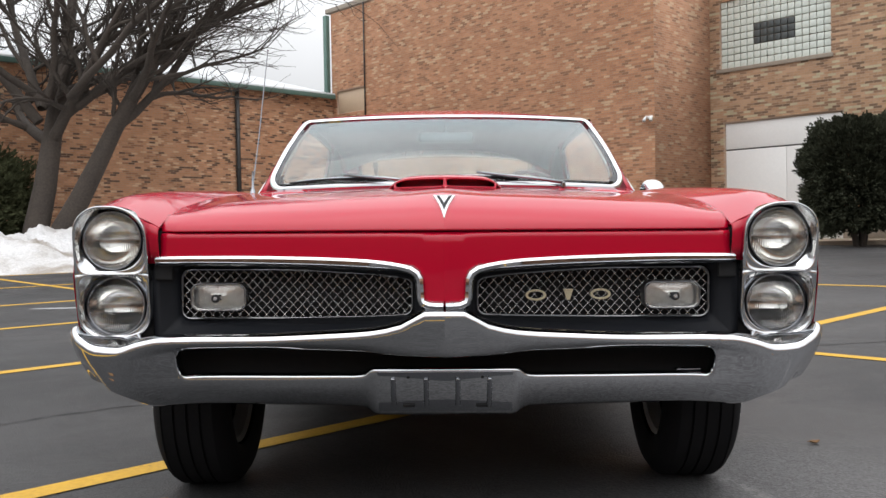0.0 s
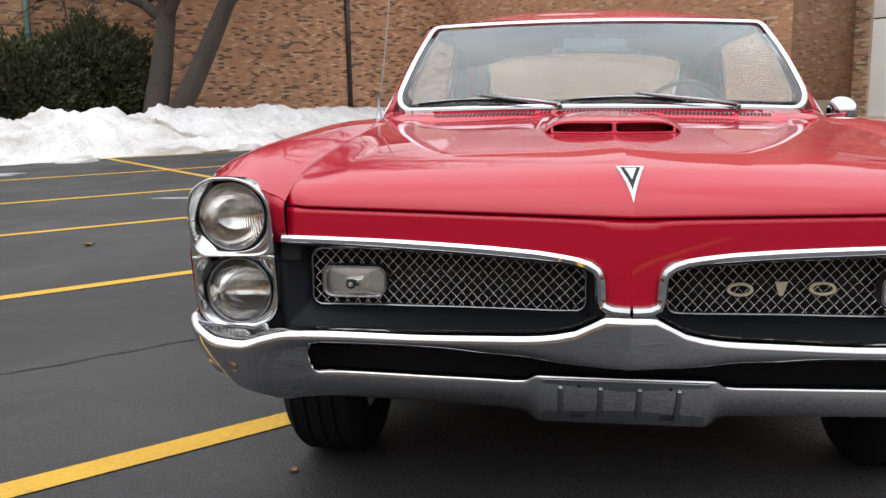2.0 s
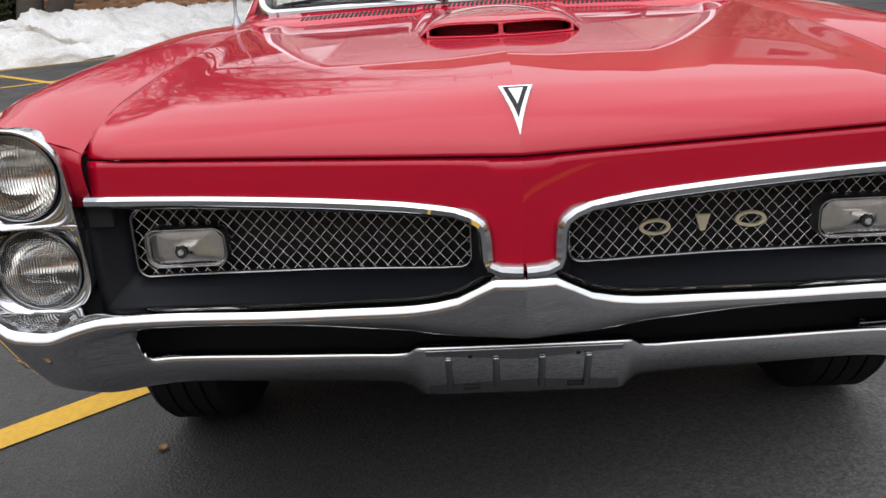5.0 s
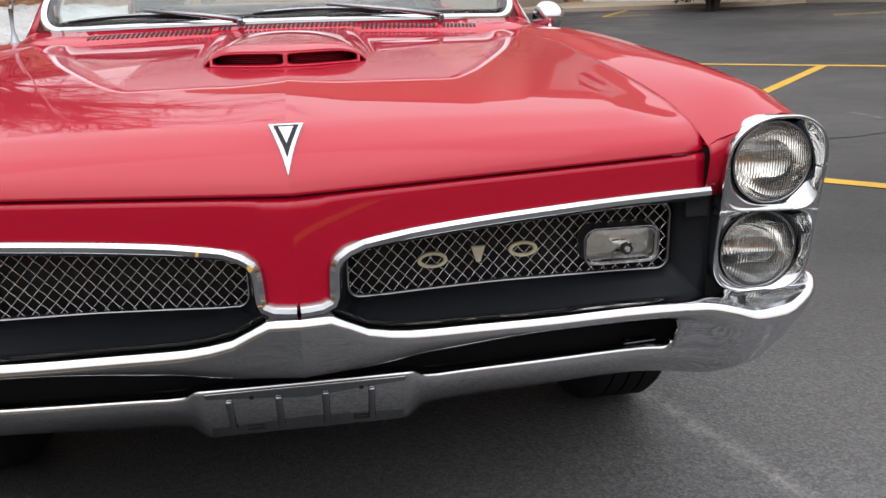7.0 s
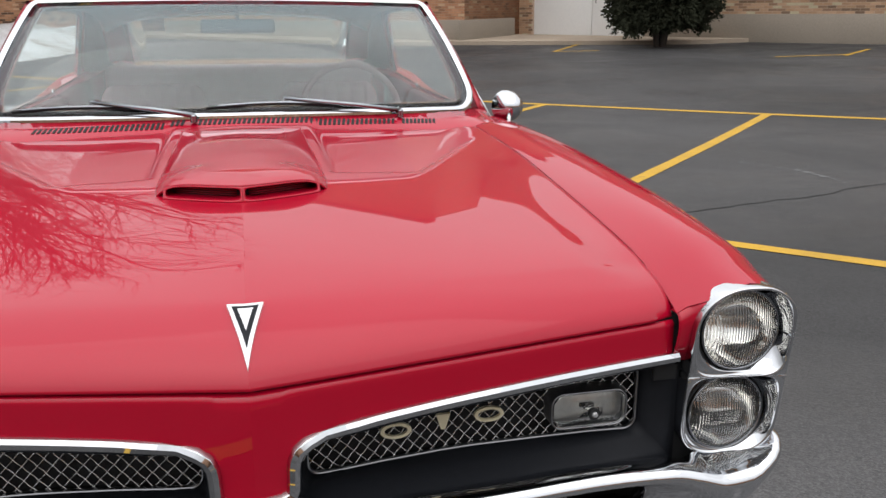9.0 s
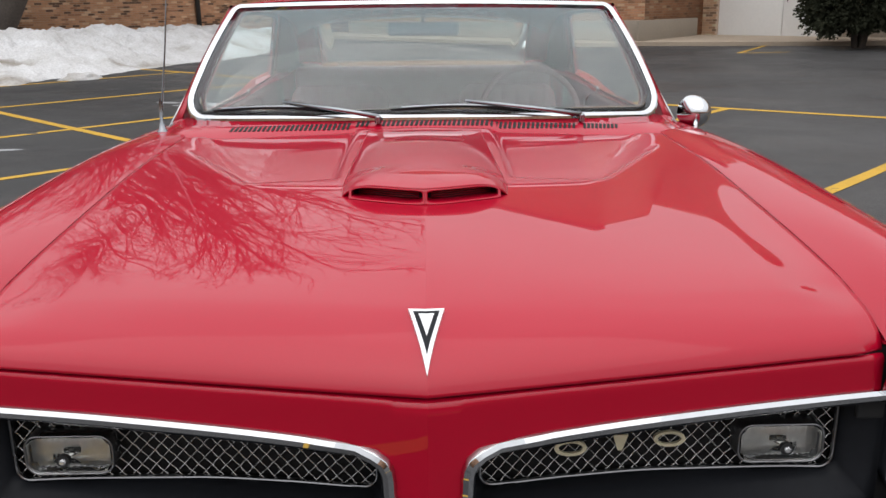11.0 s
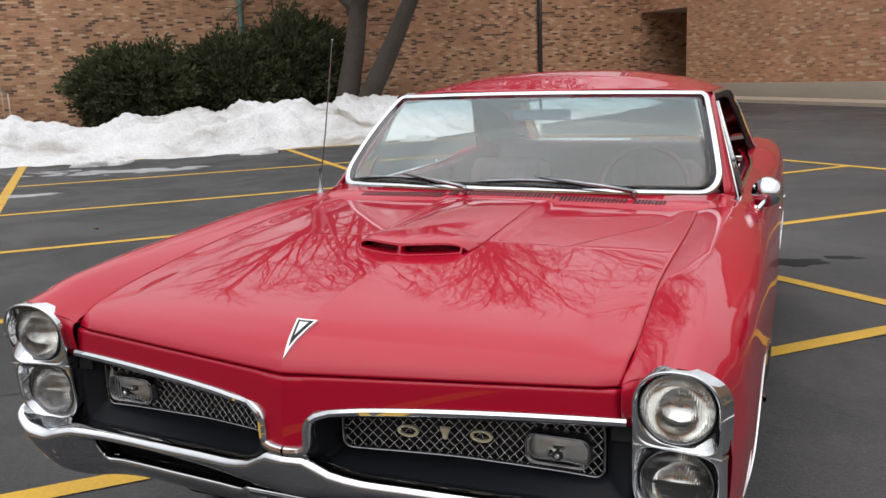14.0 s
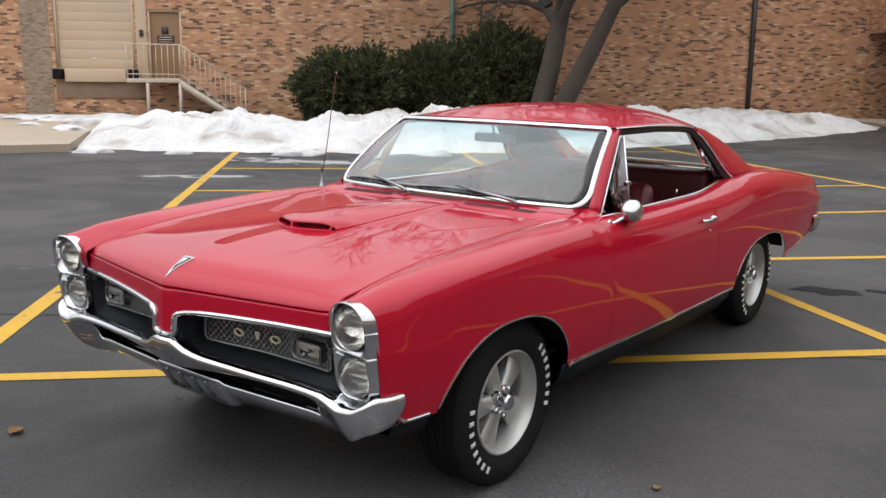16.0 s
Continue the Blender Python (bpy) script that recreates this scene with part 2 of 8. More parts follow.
def asphalt_material():
    m, n, l, b = nodes_of("sealed_asphalt")
    co = n.new("ShaderNodeTexCoord")
    fine, broad, wet = (n.new("ShaderNodeTexNoise") for _ in range(3))
    for k, sc, de in ((fine, 180, 4), (broad, 0.35, 6), (wet, 0.9, 7)):
        k.inputs["Scale"].default_value, k.inputs["Detail"].default_value = sc, de
        l.new(co.outputs["Object"], k.inputs["Vector"])
    wet.inputs["Distortion"].default_value = 0.6
    stone = n.new("ShaderNodeTexVoronoi")
    stone.inputs["Scale"].default_value = 130
    l.new(co.outputs["Object"], stone.inputs["Vector"])
    ramp = n.new("ShaderNodeValToRGB")
    ramp.color_ramp.elements[0].position, ramp.color_ramp.elements[0].color = 0.32, (0.027, 0.027, 0.028, 1)
    ramp.color_ramp.elements[1].position, ramp.color_ramp.elements[1].color = 0.72, (0.060, 0.059, 0.060, 1)
    l.new(broad.outputs[0], ramp.inputs[0])
    rng = n.new("ShaderNodeMapRange")
    rng.inputs[1].default_value, rng.inputs[2].default_value = 0.3, 0.7
    rng.inputs[3].default_value, rng.inputs[4].default_value = 0.72, 1.3
    l.new(fine.outputs[0], rng.inputs[0])
    mul = n.new("ShaderNodeMix")
    mul.data_type, mul.blend_type = "RGBA", "MULTIPLY"
    mul.inputs[0].default_value = 1.0
    l.new(ramp.outputs[0], mul.inputs[6])
    l.new(rng.outputs[0], mul.inputs[7])
    # sky sheen painted as a paler area beside the car's front corner
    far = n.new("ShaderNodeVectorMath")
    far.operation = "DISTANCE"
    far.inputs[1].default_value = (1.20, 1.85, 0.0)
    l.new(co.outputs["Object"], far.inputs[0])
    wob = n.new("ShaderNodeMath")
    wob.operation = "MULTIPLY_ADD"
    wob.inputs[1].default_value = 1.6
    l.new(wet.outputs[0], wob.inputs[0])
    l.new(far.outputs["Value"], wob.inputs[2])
    # dry: colour gain of the painted sheen, fading outward
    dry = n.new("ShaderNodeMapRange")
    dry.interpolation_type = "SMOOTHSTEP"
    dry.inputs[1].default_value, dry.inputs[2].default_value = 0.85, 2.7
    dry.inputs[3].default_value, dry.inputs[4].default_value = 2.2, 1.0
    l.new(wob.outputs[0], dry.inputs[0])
    # colour gets darker towards the west side, with an uneven border
    place = n.new("ShaderNodeSeparateXYZ")
    l.new(co.outputs["Object"], place.inputs[0])
    edge = n.new("ShaderNodeMath")
    edge.operation = "MULTIPLY_ADD"
    edge.inputs[1].default_value = 1.5
    l.new(wet.outputs[0], edge.inputs[0])
    l.new(place.outputs[0], edge.inputs[2])
    west_tone = n.new("ShaderNodeMapRange")
    west_tone.interpolation_type = "SMOOTHSTEP"
    west_tone.inputs[1].default_value, west_tone.inputs[2].default_value = -1.2, 1.6
    west_tone.inputs[3].default_value, west_tone.inputs[4].default_value = 0.74, 1.06
    l.new(edge.outputs[0], west_tone.inputs[0])
    sheen_west_gain = n.new("ShaderNodeMath")
    sheen_west_gain.operation = "MULTIPLY"
    l.new(west_tone.outputs[0], sheen_west_gain.inputs[0])
    l.new(dry.outputs[0], sheen_west_gain.inputs[1])
    sheen_west_mix = n.new("ShaderNodeMix")
    sheen_west_mix.data_type, sheen_west_mix.blend_type = "RGBA", "MULTIPLY"
    sheen_west_mix.inputs[0].default_value = 1.0
    l.new(mul.outputs[2], sheen_west_mix.inputs[6])
    l.new(sheen_west_gain.outputs[0], sheen_west_mix.inputs[7])
    # pale dried streak running forward from the front tyre, broken by the grain
    def calc(op, a, c, clamp=False):
        k = n.new("ShaderNodeMath")
        k.operation, k.use_clamp = op, clamp
        for i, v in enumerate((a, c)):
            if isinstance(v, (int, float)):
                k.inputs[i].default_value = v
            else:
                l.new(v, k.inputs[i])
        return k.outputs[0]
    sep = n.new("ShaderNodeSeparateXYZ")
    l.new(co.outputs["Object"], sep.inputs[0])
    line = calc("ADD", calc("MULTIPLY", sep.outputs[1], -0.28), 1.689)
    ragged = n.new("ShaderNodeTexNoise")
    ragged.inputs["Scale"].default_value, ragged.inputs["Detail"].default_value = 14, 8
    l.new(co.outputs["Object"], ragged.inputs["Vector"])
    off = calc("ABSOLUTE", calc("SUBTRACT", calc("ADD", sep.outputs[0], calc("MULTIPLY", ragged.outputs[0], 0.05)), calc("ADD", line, 0.025)), 0.0)
    near = calc("SUBTRACT", 1.0, calc("MULTIPLY", off, 26.0), True)
    span = calc("MULTIPLY", calc("MULTIPLY", calc("SUBTRACT", sep.outputs[1], 1.75), 4.0, True), calc("MULTIPLY", calc("SUBTRACT", 2.86, sep.outputs[1]), 8.0, True))
    broken = calc("MULTIPLY", calc("SUBTRACT", ragged.outputs[0], 0.30), 3.2, True)
    streak = calc("MULTIPLY", calc("MULTIPLY", near, span), broken)
    salted = n.new("ShaderNodeMix")
    salted.data_type = "RGBA"
    l.new(calc("MULTIPLY", streak, 0.32), salted.inputs[0])
    l.new(sheen_west_mix.outputs[2], salted.inputs[6])
    salted.inputs[7].default_value = (0.36, 0.35, 0.34, 1)
    # single stones of the aggregate, lighter and darker
    tone = n.new("ShaderNodeSeparateColor")
    l.new(stone.outputs["Color"], tone.inputs[0])
    chips = n.new("ShaderNodeMapRange")
    chips.inputs[3].default_value, chips.inputs[4].default_value = 0.70, 1.32
    l.new(tone.outputs[0], chips.inputs[0])
    pebbled = n.new("ShaderNodeMix")
    pebbled.data_type, pebbled.blend_type = "RGBA", "MULTIPLY"
    pebbled.inputs[0].default_value = 1.0
    l.new(salted.outputs[2], pebbled.inputs[6])
    l.new(chips.outputs[0], pebbled.inputs[7])
    l.new(pebbled.outputs[2], b.inputs["Base Color"])
    rr = n.new("ShaderNodeMapRange")
    rr.inputs[1].default_value, rr.inputs[2].default_value = 0.4, 0.62
    rr.inputs[3].default_value, rr.inputs[4].default_value = 0.66, 0.46
    l.new(wet.outputs[0], rr.inputs[0])
    l.new(rr.outputs[0], b.inputs["Roughness"])
    relief = n.new("ShaderNodeBump")
    b.inputs["Specular IOR Level"].default_value = 0.26
    relief.inputs["Distance"].default_value = 0.0018
    l.new(stone.outputs["Distance"], relief.inputs["Height"])
    l.new(relief.outputs[0], b.inputs["Normal"])
    return m


def clear_glass(name, tint, rough=0.0, ior=1.45):
    m, n, l, b = nodes_of(name)
    b.inputs["Base Color"].default_value = (*tint, 1)
    b.inputs["Roughness"].default_value = rough
    b.inputs["IOR"].default_value = ior
    b.inputs["Transmission Weight"].default_value = 1.0
    return m


def shaded_glass(name, low, high, ior=1.45):
    """Clear glass whose tint deepens towards its upper edge."""
    m = clear_glass(name, low, ior=ior)
    n, l = m.node_tree.nodes, m.node_tree.links
    co, sep, mix = n.new("ShaderNodeTexCoord"), n.new("ShaderNodeSeparateXYZ"), n.new("ShaderNodeMix")
    l.new(co.outputs["Generated"], sep.inputs[0])
    mix.data_type = "RGBA"
    mix.inputs[6].default_value, mix.inputs[7].default_value = (*low, 1), (*high, 1)
    ease = n.new("ShaderNodeMapRange")
    ease.interpolation_type = "SMOOTHSTEP"
    ease.inputs[1].default_value, ease.inputs[2].default_value = 0.66, 0.96
    l.new(sep.outputs[2], ease.inputs[0])
    l.new(ease.outputs[0], mix.inputs[0])
    for k in n:
        if k.type == "BSDF_PRINCIPLED":
            l.new(mix.outputs[2], k.inputs["Base Color"])
    return m


def fluted_glass(name, tint, scale=190, depth=0.65, steps=0.0):
    """Pressed glass with upright flutes, broken by level steps where steps is given."""
    m, n, l, b = nodes_of(name)
    b.inputs["Base Color"].default_value = (*tint, 1)
    b.inputs["Roughness"].default_value = 0.015
    b.inputs["Transmission Weight"].default_value = 1.0
    co = n.new("ShaderNodeTexCoord")
    wave = n.new("ShaderNodeTexWave")
    wave.inputs["Scale"].default_value = scale / 6.28
    wave.inputs["Distortion"].default_value = 0.05
    l.new(co.outputs["Object"], wave.inputs["Vector"])
    level = n.new("ShaderNodeTexWave")
    level.bands_direction = "Z"
    level.inputs["Scale"].default_value = scale / 30.0
    l.new(co.outputs["Object"], level.inputs["Vector"])
    mix = n.new("ShaderNodeMath")
    mix.operation = "MULTIPLY_ADD"
    mix.inputs[1].default_value = steps * 4
    l.new(level.outputs[0], mix.inputs[0])
    l.new(wave.outputs[0], mix.inputs[2])
    relief = n.new("ShaderNodeBump")
    relief.inputs["Distance"].default_value, relief.inputs["Strength"].default_value = 0.0011, depth
    l.new(mix.outputs[0], relief.inputs["Height"])
    l.new(relief.outputs[0], b.inputs["Normal"])
    return m


PAINT = material("red_car_paint", (0.365, 0.0012, 0.0185), rough=0.5, spec=0.05, coat=0.80, grain=300, vary=0.05, stain=2.0, bump=0.000025, bump_scale=90)
CHROME = material("chrome", (0.60, 0.61, 0.63), rough=0.022, metal=1.0, grain=60, vary=0.06, stain=6, rough_vary=0.5)
WORN_CHROME = material("dull_chrome", (0.30, 0.31, 0.33), rough=0.14, metal=1.0, grain=120, vary=0.10, stain=5, rough_vary=0.4, bump=0.0001)
DULL_METAL = material("dull_grey_metal", (0.26, 0.26, 0.27), rough=0.28, metal=1.0, vary=0.15)
SATIN_BLACK = material("satin_black", (0.011, 0.012, 0.015), rough=0.5, spec=0.15, grain=80, vary=0.2)
RUBBER = material("tyre_rubber", (0.012, 0.012, 0.013), rough=0.8, spec=0.10, grain=120, vary=0.25, bump=0.0004)
TRIM_BLACK = material("black_rubber_trim", (0.014, 0.014, 0.015), rough=0.5)
DARK = material("underbody_black", (0.010, 0.010, 0.011), rough=0.8, vary=0.3)
WHITE_PAINT = material("white_lettering", (0.6, 0.6, 0.576), rough=0.6, vary=0.1)
ALLOY = material("cast_alloy", (0.44, 0.44, 0.43), rough=0.42, metal=0.7, grain=200, vary=0.12, bump=0.0003)
WIRE = material("bright_wire", (0.62, 0.62, 0.61), rough=0.22, metal=0.75)
EMBLEM = material("bright_emblem_metal", (0.64, 0.64, 0.65), rough=0.25, metal=0.7)
BADGE = material("pale_gold_badge", (0.74, 0.66, 0.46), rough=0.35, metal=0.25)
RED_VINYL = material("dark_red_vinyl", (0.0935, 0.0055, 0.011), rough=0.42, grain=220, vary=0.15, bump=0.0006)
DARK_CARPET = material("dark_red_carpet", (0.035, 0.0042, 0.007), rough=0.95, grain=300, vary=0.3, bump=0.002)
GLASS = shaded_glass("windscreen_glass", (0.84, 0.95, 0.94), (0.48, 0.70, 0.75), ior=1.52)
GLASS_SIDE = clear_glass("side_glass", (0.90, 0.96, 0.95), ior=1.16)
LENS = fluted_glass("headlamp_glass", (0.985, 0.985, 0.98), 420, 0.62, 0.3)
SIGNAL_LENS = fluted_glass("signal_glass", (0.985, 0.985, 0.975), 200, 0.60, 0.15)
SMOKED = material("signal_reflector", (0.55, 0.54, 0.52), rough=0.12, metal=1.0)
LAMP_GREY = material("grey_lamp_reflector", (0.62, 0.62, 0.60), rough=0.30, metal=0.95, grain=90, vary=0.25)
MIRROR_GREY = material("grey_mirror_back", (0.16, 0.20, 0.22), rough=0.4, vary=0.1)
BULB = material("reflector_silver", (0.86, 0.85, 0.82), rough=0.03, metal=1.0)

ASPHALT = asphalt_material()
YELLOW = material("yellow_line_paint", (0.4712, 0.2736, 0.019), rough=0.7, grain=60, vary=0.28, stain=2.5, bump=0.001)


def wear_through(m, under, scale, start):
    """Lets the ground show through worn and cracked spots of a paint."""
    n, l = m.node_tree.nodes, m.node_tree.links
    co, spots, cut, mix = n.new("ShaderNodeTexCoord"), n.new("ShaderNodeTexNoise"), n.new("ShaderNodeMapRange"), n.new("ShaderNodeMix")
    spots.inputs["Scale"].default_value, spots.inputs["Detail"].default_value, spots.inputs["Roughness"].default_value = scale, 10, 0.68
    l.new(co.outputs["Object"], spots.inputs["Vector"])
    cut.inputs[1].default_value, cut.inputs[2].default_value = start, start + 0.035
    l.new(spots.outputs[0], cut.inputs[0])
    mix.data_type = "RGBA"
    mix.inputs[7].default_value = (*under, 1)
    l.new(cut.outputs[0], mix.inputs[0])
    for b in n:
        if b.type == "BSDF_PRINCIPLED":
            l.new(b.inputs["Base Color"].links[0].from_socket, mix.inputs[6])
            l.new(mix.outputs[2], b.inputs["Base Color"])


wear_through(YELLOW, (0.06, 0.055, 0.045), 4.0, 0.625)

TAN_TONES = [(0, (0.105, 0.066, 0.047)), (0.11, (0.289, 0.153, 0.091)), (0.26, (0.415, 0.226, 0.130)), (0.50, (0.482, 0.273, 0.163)), (0.72, (0.439, 0.237, 0.136)), (0.90, (0.560, 0.379, 0.243))]
LIGHT_TONES = [(0, (0.109, 0.069, 0.048)), (0.13, (0.236, 0.141, 0.093)), (0.30, (0.399, 0.246, 0.153)), (0.50, (0.514, 0.332, 0.213)), (0.70, (0.454, 0.272, 0.164)), (0.87, (0.514, 0.472, 0.318))]
ORANGE_TONES = [(0, (0.187, 0.096, 0.060)), (0.10, (0.376, 0.180, 0.104)), (0.30, (0.488, 0.247, 0.141)), (0.55, (0.564, 0.295, 0.171)), (0.75, (0.452, 0.215, 0.119)), (0.90, (0.637, 0.477, 0.311))]
BRICK_LOW = brick_piece_material("tan_brick", TAN_TONES, False, 0.92, 1.18)
BRICK_BACK = brick_piece_material("light_tan_brick", LIGHT_TONES, False, 0.7, 1.0)
BRICK_TALL = brick_piece_material("orange_brick", ORANGE_TONES, False, 0.6, 0.98)
BRICK_ONE = brick_piece_material("orange_brick_single", ORANGE_TONES, True, 0.6, 0.98)
BRICK_FLAT = brick_material("orange_brickwork", ORANGE_TONES, (0.468, 0.331, 0.244), even=0.6, lift=0.9)
MORTAR_TAN = material("tan_mortar", (0.42, 0.31, 0.235), rough=0.95, grain=60, vary=0.15, stain=0.6, bump=0.002)
MORTAR_ORANGE = material("orange_mortar", (0.41, 0.29, 0.215), rough=0.95, grain=60, vary=0.15, stain=0.6, bump=0.002)
BRICK_PALE = brick_material("pale_brick", [(0, (0.20, 0.13, 0.09)), (0.2, (0.36, 0.27, 0.19)), (0.5, (0.42, 0.32, 0.23)), (0.7, (0.33, 0.23, 0.15)), (0.85, (0.48, 0.39, 0.29))], (0.33, 0.27, 0.21))
CONCRETE = material("old_concrete", (0.35, 0.285, 0.22), rough=0.9, grain=25, vary=0.22, stain=0.8, bump=0.004)
BASE_CONCRETE = material("painted_concrete_base", (0.289, 0.2465, 0.1997), rough=0.9, grain=25, vary=0.16, stain=0.7, bump=0.003)
SNOW = snow_material()
SLUSH = material("grey_slush", (0.288, 0.296, 0.312), rough=0.35, grain=20, vary=0.35, stain=3.0, bump=0.008)
SALT = material("salt_stained_asphalt", (0.115, 0.115, 0.118), rough=0.85, grain=60, vary=0.35, stain=4.0, bump=0.002)
DAMP = material("damp_asphalt", (0.024, 0.024, 0.025), rough=0.75, spec=0.05, grain=60, vary=0.2, stain=3.0)
BEIGE = material("beige_painted_metal", (0.53, 0.40, 0.28), rough=0.55, grain=20, vary=0.10, stain=0.9)
WHITE_DOOR = material("white_painted_wood", (0.76, 0.76, 0.75), rough=0.55, grain=15, vary=0.05, stain=0.7)
DARK_PIPE = material("dark_painted_pipe", (0.035, 0.034, 0.033), rough=0.5, vary=0.25)
GREEN_TRIM = material("weathered_green_copper", (0.096, 0.168, 0.144), rough=0.6, vary=0.25)
ROOF_WHITE = material("pale_roof_covering", (0.48, 0.496, 0.512), rough=0.8, grain=6, vary=0.14, stain=0.5)
BLOCK_GLASS = material("pale_green_glass_block", (0.62, 0.67, 0.62), rough=0.15, grain=6, vary=0.16, stain=2.5, bump=0.004)
BLOCK_DARK = material("dark_glass_block", (0.07, 0.08, 0.08), rough=0.12, vary=0.4, stain=3)
BARK = material("grey_brown_bark", (0.058, 0.047, 0.039), rough=0.95, grain=18, vary=0.45, bump=0.02)
EVERGREEN = material("dark_yew_leaves", (0.068, 0.074, 0.038), rough=0.95, spec=0.08, grain=5, vary=0.6)
HEDGE_LEAF = material("dull_green_box_leaves", (0.042, 0.046, 0.030), rough=0.95, spec=0.08, grain=6, vary=0.5)
LEAF_DEAD = material("dry_brown_leaf", (0.176, 0.096, 0.04), rough=0.8)


# ---- building helpers ----
def part(name, bm, mat, parent=None, label="", sharp=0.62, thick=0.0, bevel=0.0):
    """Links a bmesh as one mesh object, under a thing or a part."""
    for f in bm.faces:
        f.smooth = True
    for e in bm.edges:
        if len(e.link_faces) == 2 and e.calc_face_angle(0.0) > sharp:
            e.smooth = False
    me = bpy.data.meshes.new(name)
    bm.to_mesh(me)
    bm.free()
    me.materials.append(mat)
    ob = new(name, me)
    if parent:
        ob.parent = parent
        ob.matrix_parent_inverse = parent.matrix_basis.inverted()
    if label:
        ob["label"] = label
    if thick:
        mod = ob.modifiers.new("thickness", "SOLIDIFY")
        mod.thickness, mod.offset = thick, 0.0
    if bevel:
        mod = ob.modifiers.new("bevel", "BEVEL")
        mod.width, mod.segments, mod.limit_method = bevel, 2, "ANGLE"
    return ob


def empty(name, at, label, category, group=""):
    ob = new(name)
    ob.empty_display_size = 0.1
    ob.matrix_basis = Matrix.Translation(at)
    return tagged(ob, label, category, group)


def curve(*pts):
    """A smooth function through (t, value) points."""
    ts, vs = [p[0] for p in pts], [p[1] for p in pts]
    n = len(ts)
    sl = [(vs[i + 1] - vs[i]) / (ts[i + 1] - ts[i]) for i in range(n - 1)]
    tan = [sl[0]] + [0 if sl[i - 1] * sl[i] <= 0 else 2 * sl[i - 1] * sl[i] / (sl[i - 1] + sl[i]) for i in range(1, n - 1)] + [sl[-1]]

    def at(t):
        if t <= ts[0]:
            return vs[0]
        if t >= ts[-1]:
            return vs[-1]
        i = max(k for k in range(n - 1) if ts[k] <= t)
        h = ts[i + 1] - ts[i]
        s = (t - ts[i]) / h
        return ((2 * s ** 3 - 3 * s * s + 1) * vs[i] + (s ** 3 - 2 * s * s + s) * h * tan[i]
                + (3 * s * s - 2 * s ** 3) * vs[i + 1] + (s ** 3 - s * s) * h * tan[i + 1])
    return at


def smooth(a, b, t):
    s = min(1.0, max(0.0, (t - a) / (b - a)))
    return s * s * (3 - 2 * s)


def sheet(bm, rows, closed=False, flip=False, skip=None):
    """Faces between rows of points."""
    vs = [[bm.verts.new(p) for p in r] for r in rows]
    for i in range(len(vs) - 1):
        m = len(vs[i])
        for j in range(m if closed else m - 1):
            if skip and skip(i, j):
                continue
            q = [vs[i][j], vs[i][(j + 1) % m], vs[i + 1][(j + 1) % m], vs[i + 1][j]]
            bm.faces.new(q[::-1] if flip else q)
    return vs


def box(bm, lo, hi, m=None):
    pts = [Vector((x, y, z)) for x in (lo[0], hi[0]) for y in (lo[1], hi[1]) for z in (lo[2], hi[2])]
    v = [bm.verts.new(m @ p if m else p) for p in pts]
    for q in ((0, 1, 3, 2), (4, 6, 7, 5), (0, 4, 5, 1), (2, 3, 7, 6), (0, 2, 6, 4), (1, 5, 7, 3)):
        bm.faces.new([v[i] for i in q])


def rounded_box(bm, lo, hi, r=0.01, m=None):
    """A box with chamfered, rounded edges."""
    tmp = bmesh.new()
    box(tmp, lo, hi)
    bmesh.ops.recalc_face_normals(tmp, faces=tmp.faces)
    bmesh.ops.bevel(tmp, geom=list(tmp.edges), offset=r, segments=3, profile=0.5, affect="EDGES")
    merge(bm, tmp, m)


def merge(bm, tmp, m=None):
    vs = [bm.verts.new(m @ v.co if m else v.co) for v in tmp.verts]
    tmp.verts.index_update()
    for f in tmp.faces:
        bm.faces.new([vs[v.index] for v in f.verts])
    tmp.free()


def tube(bm, pts, r, sides=8, closed=False, cap=True):
    """A round bar along points; r is a number or a function of 0..1."""
    pts = [Vector(p) for p in pts]
    n = len(pts)
    rings, up = [], None
    for i, p in enumerate(pts):
        a = pts[(i - 1) % n] if (closed or i) else p
        b = pts[(i + 1) % n] if (closed or i < n - 1) else p
        d = (b - a).normalized()
        if up is None:
            up = Vector((0, 0, 1)) if abs(d.z) < 0.9 else Vector((1, 0, 0))
        side = d.cross(up)
        if side.length < 1e-5:
            side = d.orthogonal()
        side.normalize()
        up = side.cross(d).normalized()
        rad = r(i / max(1, n - 1)) if callable(r) else r
        rings.append([p + rad * (math.cos(k) * side + math.sin(k) * up) for k in (2 * math.pi * j / sides for j in range(sides))])
    if closed:
        rings.append(rings[0])
    vs = [[bm.verts.new(p) for p in ring] for ring in (rings[:-1] if closed else rings)]
    if closed:
        vs.append(vs[0])
    for i in range(len(vs) - 1):
        for j in range(sides):
            bm.faces.new([vs[i][j], vs[i][(j + 1) % sides], vs[i + 1][(j + 1) % sides], vs[i + 1][j]])
    if cap and not closed:
        bm.faces.new(vs[0][::-1])
        bm.faces.new(vs[-1])


